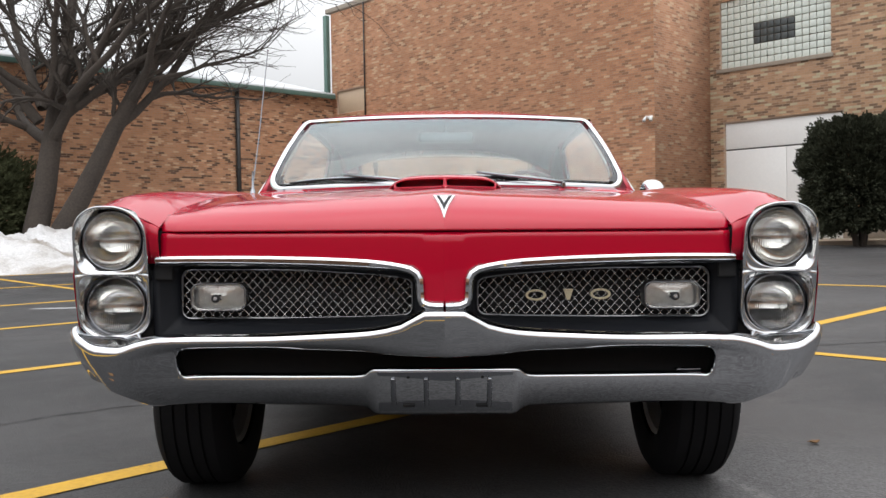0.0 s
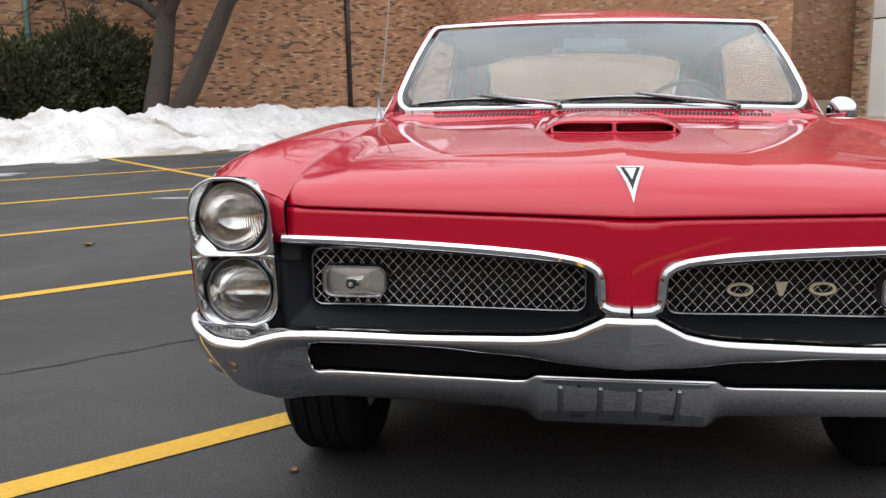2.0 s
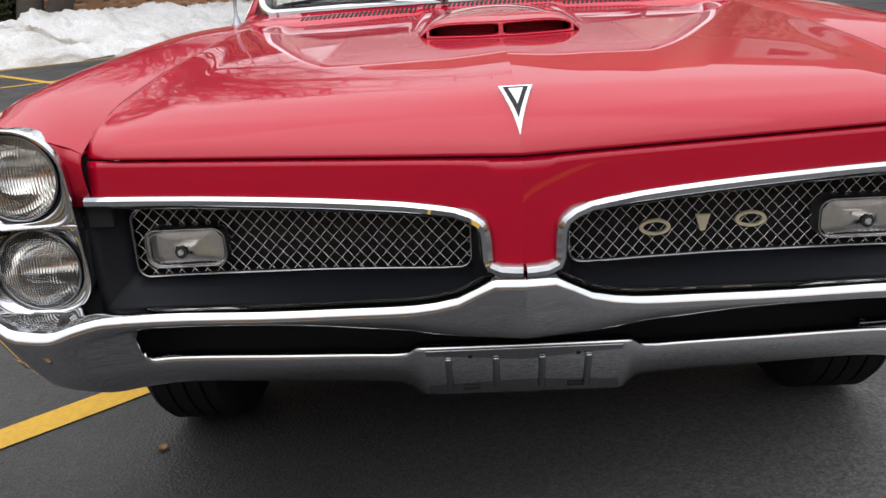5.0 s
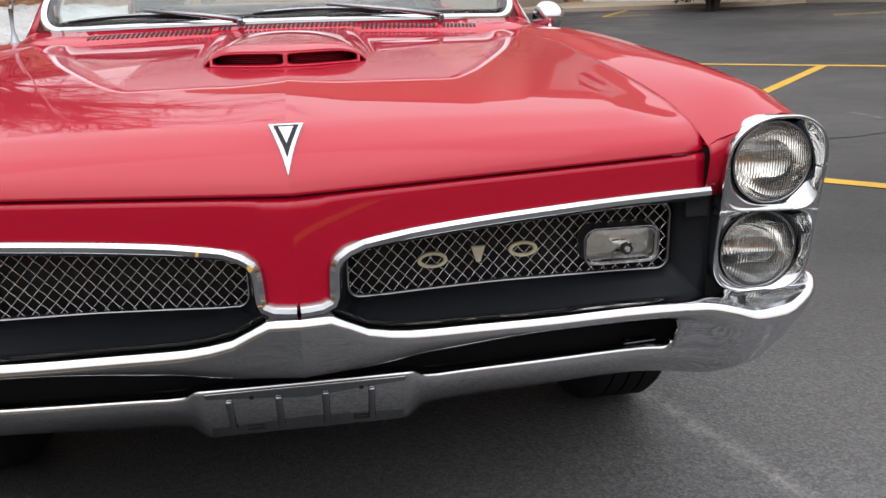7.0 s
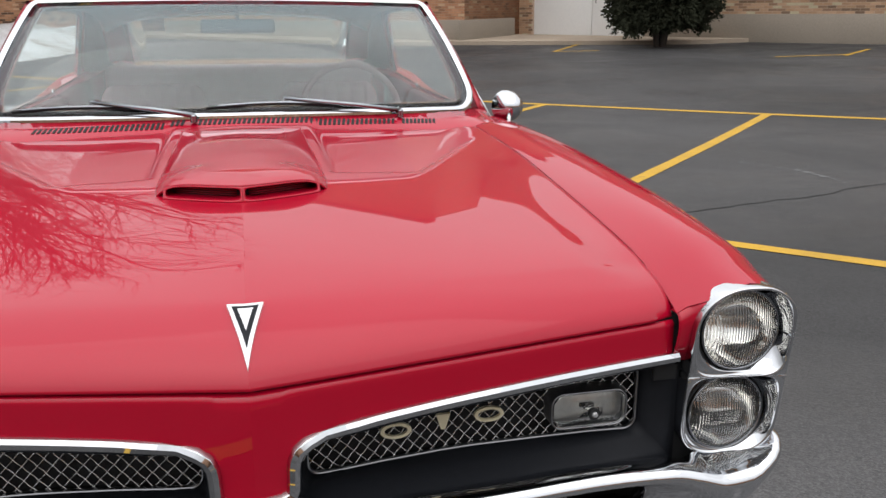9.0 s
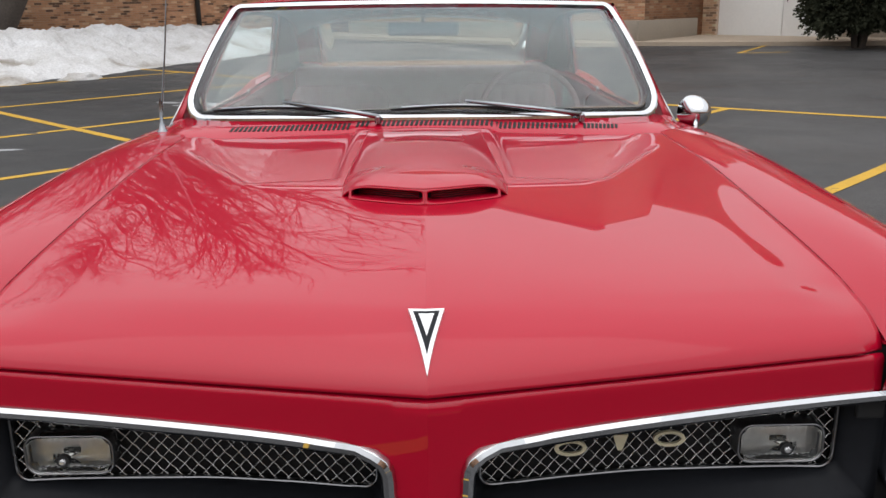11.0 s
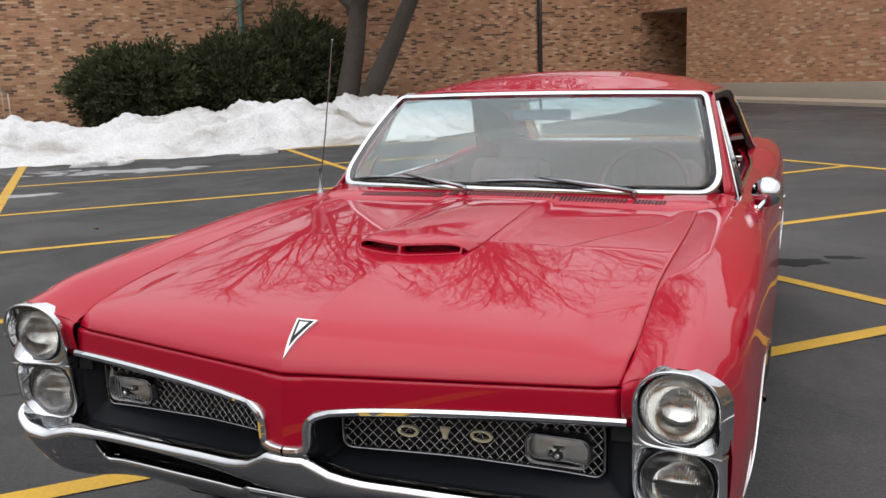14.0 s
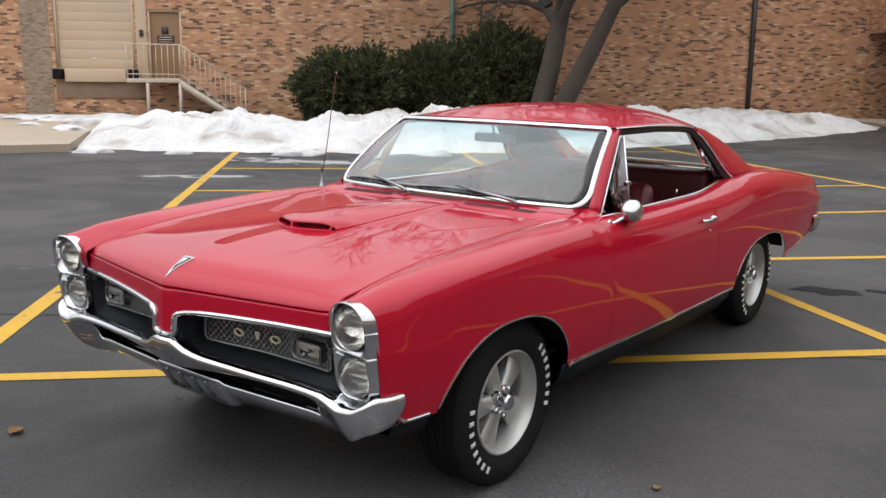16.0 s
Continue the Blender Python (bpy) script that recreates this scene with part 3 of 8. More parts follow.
def sweep(bm, pts, normals, prof, closed=False):
    """A moulding: prof is a list of (out, across) along points with given outward normals."""
    n = len(pts)
    rows = []
    for i in range(n):
        a = pts[(i - 1) % n] if (closed or i) else pts[i]
        b = pts[(i + 1) % n] if (closed or i < n - 1) else pts[i]
        d = (Vector(b) - Vector(a)).normalized()
        nn = Vector(normals[i])
        nn = (nn - nn.dot(d) * d).normalized()
        s = d.cross(nn)
        rows.append([Vector(pts[i]) + o * nn + c * s for o, c in prof])
    if closed:
        rows.append(rows[0])
    sheet(bm, rows, closed=True)
    bmesh.ops.recalc_face_normals(bm, faces=bm.faces)


def lathe(bm, prof, centre, axis="x", n=48, sign=1):
    """Turns (offset along the axis, radius) points round an axis through centre."""
    c = Vector(centre)
    rows = []
    for o, r in prof:
        ring = []
        for k in range(n):
            a = 2 * math.pi * k / n
            if axis == "x":
                ring.append(c + Vector((sign * o, r * math.cos(a), r * math.sin(a))))
            elif axis == "y":
                ring.append(c + Vector((r * math.cos(a), sign * o, r * math.sin(a))))
            else:
                ring.append(c + Vector((r * math.cos(a), r * math.sin(a), sign * o)))
        rows.append(ring)
    sheet(bm, rows, closed=True)
    bmesh.ops.remove_doubles(bm, verts=bm.verts, dist=1e-6)
    bmesh.ops.recalc_face_normals(bm, faces=bm.faces)


# ---- the lie of the land: flat under the car, rising gently to the buildings ----
LOT = radians(44.3)
UX, UY = math.cos(LOT), math.sin(LOT)


def lot(a, b, z=0.0):
    """World place from the lot's own axes: a along the stall lines, b across them."""
    return Vector((a * UX - b * UY, a * UY + b * UX, z))


def land(x, y):
    d = math.hypot(x, y - 4.0) - 6.0
    return 0.008 * (min(d, 26.0) + math.sqrt(min(d, 26.0) ** 2 + 1.0))


def on_land(p, up=0.0):
    return Vector((p[0], p[1], land(p[0], p[1]) + up))


LOT_TURN = Matrix.Rotation(LOT, 4, "Z")


# ---- ground ----
def build_ground():
    bm = bmesh.new()
    steps = [-2500, -900, -300, -120, -70] + [-50 + k for k in range(0, 101)] + [70, 120, 300, 900, 2500]
    sheet(bm, [[(x, y, land(x, y)) for x in steps] for y in steps])
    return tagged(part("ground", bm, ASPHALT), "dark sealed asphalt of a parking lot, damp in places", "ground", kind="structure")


build_ground()


def painted_line(p, q, width, worn=0.0):
    """A yellow stall line of paint, laid on the asphalt, with ragged edges."""
    p, q = Vector(p), Vector(q)
    d = q - p
    n = max(2, int(d.length / 0.25))
    s = Vector((-d.y, d.x)).normalized() * width / 2
    rows = []
    for i in range(n + 1):
        c = p + d * i / n
        w = 1 + 0.06 * noise.noise((c.x * 3, c.y * 3, 1))
        rows.append([on_land(c + s * w * k, 0.004) for k in (-1, -0.33, 0.33, 1)])
    bm = bmesh.new()
    sheet(bm, rows, flip=True)
    return tagged(part("parking_line", bm, YELLOW), "faded yellow painted parking line on dark asphalt", "parking line", group="painted parking lines", kind="structure")


def stall(b, a0, a1, width=0.11):
    return painted_line(lot(a0, b).xy, lot(a1, b).xy, width)


for b in (5.59, 8.19, 10.60, 13.40, 16.45):
    stall(b, 0.0, 11.37 - 0.123 * b)
stall(2.895, 0.0, 11.05)
stall(0.25, 5.5, 11.3)
painted_line(lot(0.05, -6.0).xy, lot(-0.12, 17.2).xy, 0.13)
for (a0, b0), (a1, b1) in (((5.46, -2.0), (5.38, 3.0)), ((5.38, 3.0), (4.75, 9.2)), ((4.75, 9.2), (4.58, 17.2))):
    painted_line(lot(a0, b0).xy, lot(a1, b1).xy, 0.11)
painted_line(lot(11.9, -4.5).xy, lot(9.0, 19.3).xy, 0.12)
painted_line((7.0, 20.2), (8.6, 22.6), 0.10)
painted_line((7.0, 20.2), (8.1, 20.1), 0.10)
painted_line((12.0, 16.6), (13.6, 17.9), 0.10)
painted_line((10.6, 16.9), (12.3, 16.8), 0.10)


def crack(pts, width):
    """A thin open crack in the asphalt."""
    bm = bmesh.new()
    rows, rnd = [], random.Random(5)
    for i in range(len(pts) - 1):
        p, q = Vector(pts[i]), Vector(pts[i + 1])
        n = max(3, int((q - p).length / 0.06))
        for k in range(n):
            c = p.lerp(q, k / n)
            c = c + Vector((0.02 * noise.noise((c.x * 6, c.y * 6, 3)), 0.05 * noise.noise((c.x * 4, c.y * 4, 7))))
            w = width * rnd.uniform(0.3, 1.0)
            rows.append([on_land(c + Vector((0, -w)), 0.003), on_land(c + Vector((0, w)), 0.003)])
    sheet(bm, rows, flip=True)
    return tagged(part("asphalt_crack", bm, DARK), "thin dark crack running across the asphalt", "crack", kind="structure")


crack([(-4.6, 1.6), (-3.3, 2.7), (-2.24, 3.47), (-1.59, 4.11), (-0.4, 4.5), (0.84, 4.86), (1.22, 5.25), (1.69, 5.53), (3.13, 5.9), (3.74, 5.98), (4.6, 6.24), (7.2, 6.7), (9.5, 6.6)], 0.012)


# ---- walls ----
def wall(name, origin, turn, length, height, thick, holes, mat, label):
    """A wall along its own x axis, its face on y = 0 and its back at y = thick, with openings (x0, x1, z0, z1) through it."""
    xs = sorted({0.0, length, *[v for h in holes for v in h[:2]]})
    zs = sorted({0.0, height, *[v for h in holes for v in h[2:]]})

    def solid(i, j):
        if not (0 <= i < len(xs) - 1 and 0 <= j < len(zs) - 1):
            return False
        cx, cz = (xs[i] + xs[i + 1]) / 2, (zs[j] + zs[j + 1]) / 2
        return not any(h[0] < cx < h[1] and h[2] < cz < h[3] for h in holes)
    bm = bmesh.new()
    made = {}

    def v(x, y, z):
        if (x, y, z) not in made:
            made[(x, y, z)] = bm.verts.new((x, y, z))
        return made[(x, y, z)]
    for i in range(len(xs) - 1):
        for j in range(len(zs) - 1):
            if not solid(i, j):
                continue
            x0, x1, z0, z1 = xs[i], xs[i + 1], zs[j], zs[j + 1]
            bm.faces.new([v(x0, 0, z0), v(x1, 0, z0), v(x1, 0, z1), v(x0, 0, z1)])
            bm.faces.new([v(x0, thick, z0), v(x0, thick, z1), v(x1, thick, z1), v(x1, thick, z0)])
            if not solid(i - 1, j):
                bm.faces.new([v(x0, 0, z0), v(x0, 0, z1), v(x0, thick, z1), v(x0, thick, z0)])
            if not solid(i + 1, j):
                bm.faces.new([v(x1, 0, z0), v(x1, thick, z0), v(x1, thick, z1), v(x1, 0, z1)])
            if not solid(i, j - 1):
                bm.faces.new([v(x0, 0, z0), v(x0, thick, z0), v(x1, thick, z0), v(x1, 0, z0)])
            if not solid(i, j + 1):
                bm.faces.new([v(x0, 0, z1), v(x1, 0, z1), v(x1, thick, z1), v(x0, thick, z1)])
    ob = part(name, bm, mat)
    ob.matrix_basis = Matrix.Translation(origin) @ turn
    WALLS[name] = (ob, length, height, holes)
    return tagged(ob, label, "wall", kind="structure")


WALLS = {}


def boxed(name, mat, m, lo, hi, label, category, bevel=0.01, kind="", parent=None):
    bm = bmesh.new()
    box(bm, lo, hi)
    bmesh.ops.recalc_face_normals(bm, faces=bm.faces)
    if bevel:
        bmesh.ops.bevel(bm, geom=list(bm.edges), offset=bevel, segments=2, profile=0.5, affect="EDGES")
    bm.transform(m)
    ob = part(name, bm, mat, parent, label)
    if not parent:
        tagged(ob, label, category, kind=kind)
    return ob


# the long low wall: local x = a + 25, outer face towards the lot
LOW = Matrix.Translation(lot(-25, 28.0)) @ LOT_TURN
DOCKS = [(13.8, 16.1, 1.95, 4.7), (17.88, 20.39, 1.95, 4.7)]
MAN = (20.81, 21.89, 1.66, 3.85)
wall("wall_low", LOW.translation, LOT_TURN, 50.0, 6.18, 0.35, DOCKS + [MAN], MORTAR_TAN, "tan and brown brick wall of a low warehouse")
# the tall block: face towards the lot, local x runs with falling b
TALL_TURN = Matrix.Rotation(LOT - math.pi / 2, 4, "Z")
TALL = Matrix.Translation(lot(20.9, 27.996)) @ TALL_TURN
wall("wall_tall", TALL.translation, TALL_TURN, 14.90, 9.6, 0.35, [(0.0, 2.8, 0.0, 3.5), (0.33, 2.08, 5.5, 6.38)], MORTAR_ORANGE, "tall orange-brown brick wall with a dark passage")
SIDE = Matrix.Translation(lot(20.902, 13.092)) @ LOT_TURN
wall("wall_tall_side", SIDE.translation, LOT_TURN, 3.094, 9.6, 0.35, [], BRICK_FLAT, "orange-brown brick end of the tall block")
BACKW = Matrix.Translation(lot(24.0, 13.10)) @ TALL_TURN
GARAGE = (0.46, 3.92, 0.30, 3.82)
GLASSY = [(0.35, 3.6, 5.45, 7.45), (6.05, 9.45, 1.5, 3.4)]
wall("wall_back", BACKW.translation, TALL_TURN, 45.0, 9.0, 0.35, [GARAGE] + GLASSY, MORTAR_TAN, "tan brick wall with glass block windows")
# unseen plain walls added behind and beside the walk to darken reflections
wall("wall_unseen_behind", (-45.0, -24.0, 0.0), Matrix.Identity(4), 90.0, 6.5, 0.4, [], BRICK_FLAT, "unseen plain brick wall added behind the walk to darken reflections")
wall("wall_unseen_east", (45.0, -24.0, 0.0), Matrix.Rotation(math.pi / 2, 4, "Z"), 45.0, 6.0, 0.4, [], BRICK_FLAT, "unseen plain brick wall added on the east side to darken reflections")
# closing walls of the passage and the roofs
wall("wall_passage", lot(25.6, 28.0), TALL_TURN, 14.0, 5.0, 0.2, [], BRICK_FLAT, "brick wall at the back of the dark passage")
boxed("passage_ceiling", CONCRETE, TALL, (0.01, 0.36, 3.5), (2.85, 4.6, 3.7), "concrete ceiling of the dark passage", "ceiling", 0, "structure")
boxed("wall_passage_side", BRICK_FLAT, TALL, (2.8, 0.352, 0), (3.0, 4.6, 3.5), "brick side wall of the dark passage", "wall", 0, "structure")


def low_roof():
    bm = bmesh.new()
    rows = []
    for b, z in ((-0.25, 6.21), (-0.25, 6.33), (0.0, 6.38), (8.0, 8.45), (14.0, 8.5), (14.0, 6.1), (0.36, 6.13), (0.36, 6.182), (-0.25, 6.21)):
        rows.append([LOW @ Vector((x, b, z)) for x in (0.0, 15.0, 30.0, 45.85)])
    sheet(bm, rows, flip=True)
    return tagged(part("roof_low", bm, ROOF_WHITE), "pale low-pitched roof, partly snow covered", "roof", kind="structure")


low_roof()
boxed("gutter", GREEN_TRIM, LOW, (0.0, -0.36, 6.09), (45.8, -0.252, 6.26), "green copper gutter along the low roof", "gutter", 0.02, "structure")
boxed("downspout", GREEN_TRIM, TALL, (-0.28, -0.20, 6.28), (-0.06, -0.02, 9.5), "weathered green copper downspout on a corner", "downspout", 0.02)
boxed("coping", BASE_CONCRETE, TALL, (-0.3, -0.06, 9.602), (15.0, 0.45, 9.78), "stone coping on the tall brick wall", "coping", 0.01, "structure")
boxed("wall_panel", BEIGE, TALL, (0.33, 0.06, 5.5), (2.08, 0.14, 6.38), "beige metal panel closing an old opening", "panel", 0.01)
boxed("base_band", BASE_CONCRETE, TALL, (2.81, -0.05, 0.05), (14.95, -0.002, 0.86), "pale concrete base of the brick wall", "base", 0.008, "structure")
boxed("base_band_side", BASE_CONCRETE, SIDE, (-0.35, -0.05, 0.05), (2.74, -0.002, 0.86), "pale concrete base of the brick wall", "base", 0.008, "structure")
boxed("base_band_back", BASE_CONCRETE, BACKW, (3.9, -0.05, 0.05), (44, -0.002, 0.95), "pale concrete base of the brick wall", "base", 0.008, "structure")


def pipe(name, pts, r, mat, label):
    bm = bmesh.new()
    tube(bm, pts, r, 12)
    for k in range(1, 4):
        p = Vector(pts[0]).lerp(Vector(pts[-1]), k / 4)
        tube(bm, [p - Vector((0, 0, 0.03)), p + Vector((0, 0, 0.03))], r * 1.25, 12)
    return tagged(part(name, bm, mat), label, "pipe")


pipe("drainpipe", [LOW @ Vector((41.5, -0.10, 0.3)), LOW @ Vector((41.5, -0.10, 6.09))], 0.085, DARK_PIPE, "dark drainpipe on the brick wall")
pipe("drainpipe", [LOW @ Vector((30.8, -0.10, 0.3)), LOW @ Vector((30.8, -0.10, 6.09))], 0.085, GREEN_TRIM, "green drainpipe on the brick wall behind shrubs")
pipe("conduit", [TALL @ Vector((2.15, -0.05, 5.0)), TALL @ Vector((2.15, -0.05, 9.6))], 0.028, DARK_PIPE, "thin conduit running up the brick wall")


def wall_lamp(at):
    top = empty("wall_lamp", at, "twin white floodlights on a brick corner", "lamp")
    bm = bmesh.new()
    rounded_box(bm, (-0.06, -0.03, -0.04), (0.06, 0.03, 0.04), 0.01, Matrix.Translation(at) @ TALL_TURN)
    part("junction_box", bm, WHITE_DOOR, top)
    for s in (-1, 1):
        bm = bmesh.new()
        c = TALL_TURN @ Vector((s * 0.10, -0.07, -0.02)) + Vector(at)
        tube(bm, [c + TALL_TURN @ Vector((0, 0.06, 0.05)), c + TALL_TURN @ Vector((0, 0.0, 0.0)), c + TALL_TURN @ Vector((s * 0.01, -0.05, -0.09))], lambda t: 0.02 + 0.03 * t, 12)
        part("lamp_head", bm, WHITE_DOOR, top)


wall_lamp(TALL @ Vector((14.75, -0.03, 3.84)))


def overhead_door(hole, m, mat, label, n, y=0.12):
    """A sectional door in its opening: panels with joints, frame round it."""
    x0, x1, z0, z1 = hole
    c = m @ Vector(((x0 + x1) / 2, y, z0))
    top = empty("overhead_door", c, label, "door")
    h = (z1 - z0 - 0.08) / n
    for k in range(n):
        bm = bmesh.new()
        rounded_box(bm, (x0 + 0.09, y, z0 + k * h + 0.006), (x1 - 0.09, y + 0.05, z0 + (k + 1) * h - 0.006), 0.006)
        bm.transform(m)
        part("panel", bm, mat, top)
    for lo, hi in (((x0 + 0.001, y - 0.07, z0), (x0 + 0.09, y + 0.06, z1 - 0.09)), ((x1 - 0.09, y - 0.07, z0), (x1 - 0.001, y + 0.06, z1 - 0.09)), ((x0 + 0.001, y - 0.07, z1 - 0.09), (x1 - 0.001, y + 0.06, z1 - 0.001))):
        bm = bmesh.new()
        box(bm, lo, hi)
        bm.transform(m)
        part("door_frame", bm, mat, top)
    return top


overhead_door(DOCKS[0], LOW, BEIGE, "closed beige sectional loading dock door", 9)
dock = overhead_door(DOCKS[1], LOW, BEIGE, "closed beige sectional loading dock door", 9)
bm = bmesh.new()
box(bm, (18.97, 0.11, 2.24), (19.12, 0.118, 2.30))
bm.transform(LOW)
part("notice", bm, WHITE_PAINT, dock, "small white notice")


def dock_front(x0, x1):
    top = empty("dock_leveller", LOW @ Vector(((x0 + x1) / 2, -0.1, 1.5)), "rusty beige steel dock front with black rubber bumpers", "loading dock")
    bm = bmesh.new()
    rounded_box(bm, (x0 + 0.3, -0.22, 1.52), (x1 - 0.3, -0.002, 1.93), 0.02, LOW)
    part("lip_plate", bm, BEIGE, top)
    bm = bmesh.new()
    rounded_box(bm, (x0 - 0.05, -0.06, 1.0), (x1 + 0.25, -0.002, 1.50), 0.01, LOW)
    part("steel_sheet", bm, material("rusty_brown_sheet", (0.24, 0.16, 0.11), rough=0.8, vary=0.4, stain=2.5), top)
    for x in (x0 - 0.08, x1 - 0.22):
        bm = bmesh.new()
        rounded_box(bm, (x, -0.26, 1.6), (x + 0.30, -0.002, 1.93), 0.02, LOW)
        part("rubber_bumper", bm, RUBBER, top, "black rubber bumper")


dock_front(17.9, 20.4)
boxed("wall_patch", BRICK_PALE, LOW, (16.85, -0.012, 0.5), (17.75, -0.002, 5.6), "pale replaced brickwork between dock doors", "wall", 0, "structure")


def service_door():
    x0, x1, z0, z1 = MAN
    top = empty("service_door", LOW @ Vector(((x0 + x1) / 2, 0.1, z0)), "closed brown steel door with dark notices at a landing", "door")
    brown = material("brown_painted_steel", (0.25, 0.145, 0.075), rough=0.55, vary=0.15)
    bm = bmesh.new()
    rounded_box(bm, (x0 + 0.07, 0.10, z0 + 0.01), (x1 - 0.07, 0.15, z1 - 0.07), 0.006, LOW)
    leaf = part("door_leaf", bm, brown, top)
    bm = bmesh.new()
    tube(bm, [LOW @ Vector((x0 + 0.14, 0.05, z0 + 1.0)), LOW @ Vector((x0 + 0.24, 0.05, z0 + 1.0))], 0.014, 8)
    part("door_handle", bm, WORN_CHROME, leaf)
    for a, b in (((x0 + 0.001, 0.03, z0), (x0 + 0.07, 0.16, z1)), ((x1 - 0.07, 0.03, z0), (x1 - 0.001, 0.16, z1)), ((x0 + 0.071, 0.03, z1 - 0.07), (x1 - 0.071, 0.16, z1 - 0.001))):
        bm = bmesh.new()
        box(bm, a, b)
        bm.transform(LOW)
        part("door_frame", bm, BEIGE, top)
    slate = material("dark_notice_board", (0.035, 0.04, 0.045), rough=0.5)
    for k, (u0, u1, w0, w1) in enumerate(((0.42, 0.64, 1.42, 1.66), (0.28, 0.82, 1.12, 1.38))):
        bm = bmesh.new()
        box(bm, (x0 + u0, 0.092, z0 + w0), (x0 + u1, 0.099, z0 + w1))
        bm.transform(LOW)
        sign = part("notice", bm, slate, leaf, "dark notice with pale lines")
    for k in range(3):
        bm = bmesh.new()
        box(bm, (x0 + 0.33, 0.088, z0 + 1.16 + 0.075 * k), (x0 + 0.77, 0.091, z0 + 1.185 + 0.075 * k))
        bm.transform(LOW)
        part("line_bar", bm, BEIGE, leaf)


service_door()
boxed("door_surround", BEIGE, LOW, (20.44, -0.02, 1.66), (20.78, -0.002, 4.6), "pale painted strip beside a service door", "trim", 0.004, "structure")
boxed("meter_box", DARK_PIPE, LOW, (20.56, -0.1, 3.0), (20.68, -0.021, 3.2), "small dark switch box by the service door", "switch box")


def outside_stair():
    """Steel landing and flight with pipe rails, down along the wall."""
    steel = material("cream_painted_steel", (0.52, 0.43, 0.34), rough=0.55, vary=0.14, stain=3)
    top = empty("outside_stair", LOW @ Vector((21.3, -0.6, 0.4)), "cream painted steel stair and landing with pipe railings", "stairs")

    def bar(name, pts, r, label=""):
        bm = bmesh.new()
        tube(bm, [LOW @ Vector(p) for p in pts], r, 6)
        return part(name, bm, steel, top, label)
    bm = bmesh.new()
    rounded_box(bm, (20.35, -1.25, 1.52), (22.0, -0.01, 1.645), 0.01, LOW)
    part("landing", bm, steel, top)
    x0, z0, x1, z1 = 22.0, 1.60, 24.0, 0.30
    for y in (-1.22, -0.05):
        bm = bmesh.new()
        sheet(bm, [[LOW @ Vector((x0, y + d, z0 + dz)) for d, dz in ((-0.02, -0.22), (0.02, -0.22), (0.02, 0.02), (-0.02, 0.02))], [LOW @ Vector((x1, y + d, z1 + dz)) for d, dz in ((-0.02, -0.22), (0.02, -0.22), (0.02, 0.02), (-0.02, 0.02))]], closed=True)
        part("stringer", bm, steel, top)
    for k in range(7):
        t = (k + 0.5) / 7
        bm = bmesh.new()
        cx, cz = x0 + (x1 - x0) * t, z0 + (z1 - z0) * t
        box(bm, (cx - 0.14, -1.2, cz - 0.04), (cx + 0.14, -0.07, cz), LOW)
        part("tread", bm, steel, top)
    for px in (20.98, 21.98):
        bar("post", [(px, -1.2, 0.2), (px, -1.2, 1.52)], 0.06)
    y = -1.22
    bar("top_rail", [(20.38, y, 2.70), (22.0, y, 2.70), (x1, y, z1 + 1.08)], 0.024)
    bar("low_rail", [(20.38, y, 1.78), (22.0, y, 1.78), (x1, y, z1 + 0.18)], 0.018)
    for k in range(10):
        px = 20.38 + 1.62 * k / 9
        bar("baluster", [(px, y, 1.645), (px, y, 2.70)], 0.013 if 0 < k < 9 else 0.022)
    for k in range(1, 14):
        t = k / 13
        px, pz = x0 + (x1 - x0) * t, z0 + (z1 - z0) * t
        bar("baluster", [(px, y, pz), (px, y, pz + 1.09)], 0.013 if k < 13 else 0.022)


outside_stair()


def garage_door():
    x0, x1, z0, z1 = GARAGE
    top = empty("garage_door", BACKW @ Vector(((x0 + x1) / 2, 0.1, z0)), "closed white painted double garage door", "door")
    mid = 2.31
    for name, lo, hi in (("door_leaf", (x0 + 0.012, 0.06, z0 + 0.02), (mid - 0.008, 0.12, 3.0)), ("door_leaf", (mid + 0.008, 0.06, z0 + 0.02), (x1 - 0.012, 0.12, 3.0)), ("transom_panel", (x0 + 0.012, 0.05, 3.04), (x1 - 0.012, 0.12, z1 - 0.012))):
        bm = bmesh.new()
        rounded_box(bm, lo, hi, 0.008, BACKW)
        leaf = part(name, bm, WHITE_DOOR, top)
    bm = bmesh.new()
    tube(bm, [BACKW @ Vector((mid + 0.12, 0.02, 1.25)), BACKW @ Vector((mid + 0.12, 0.02, 1.42))], 0.012, 8)
    part("door_handle", bm, DARK_PIPE, leaf)
    bm = bmesh.new()
    box(bm, (x0 + 0.005, 0.10, 3.0), (x1 - 0.005, 0.115, 3.04), BACKW)
    part("drip_strip", bm, DARK_PIPE, top)


garage_door()


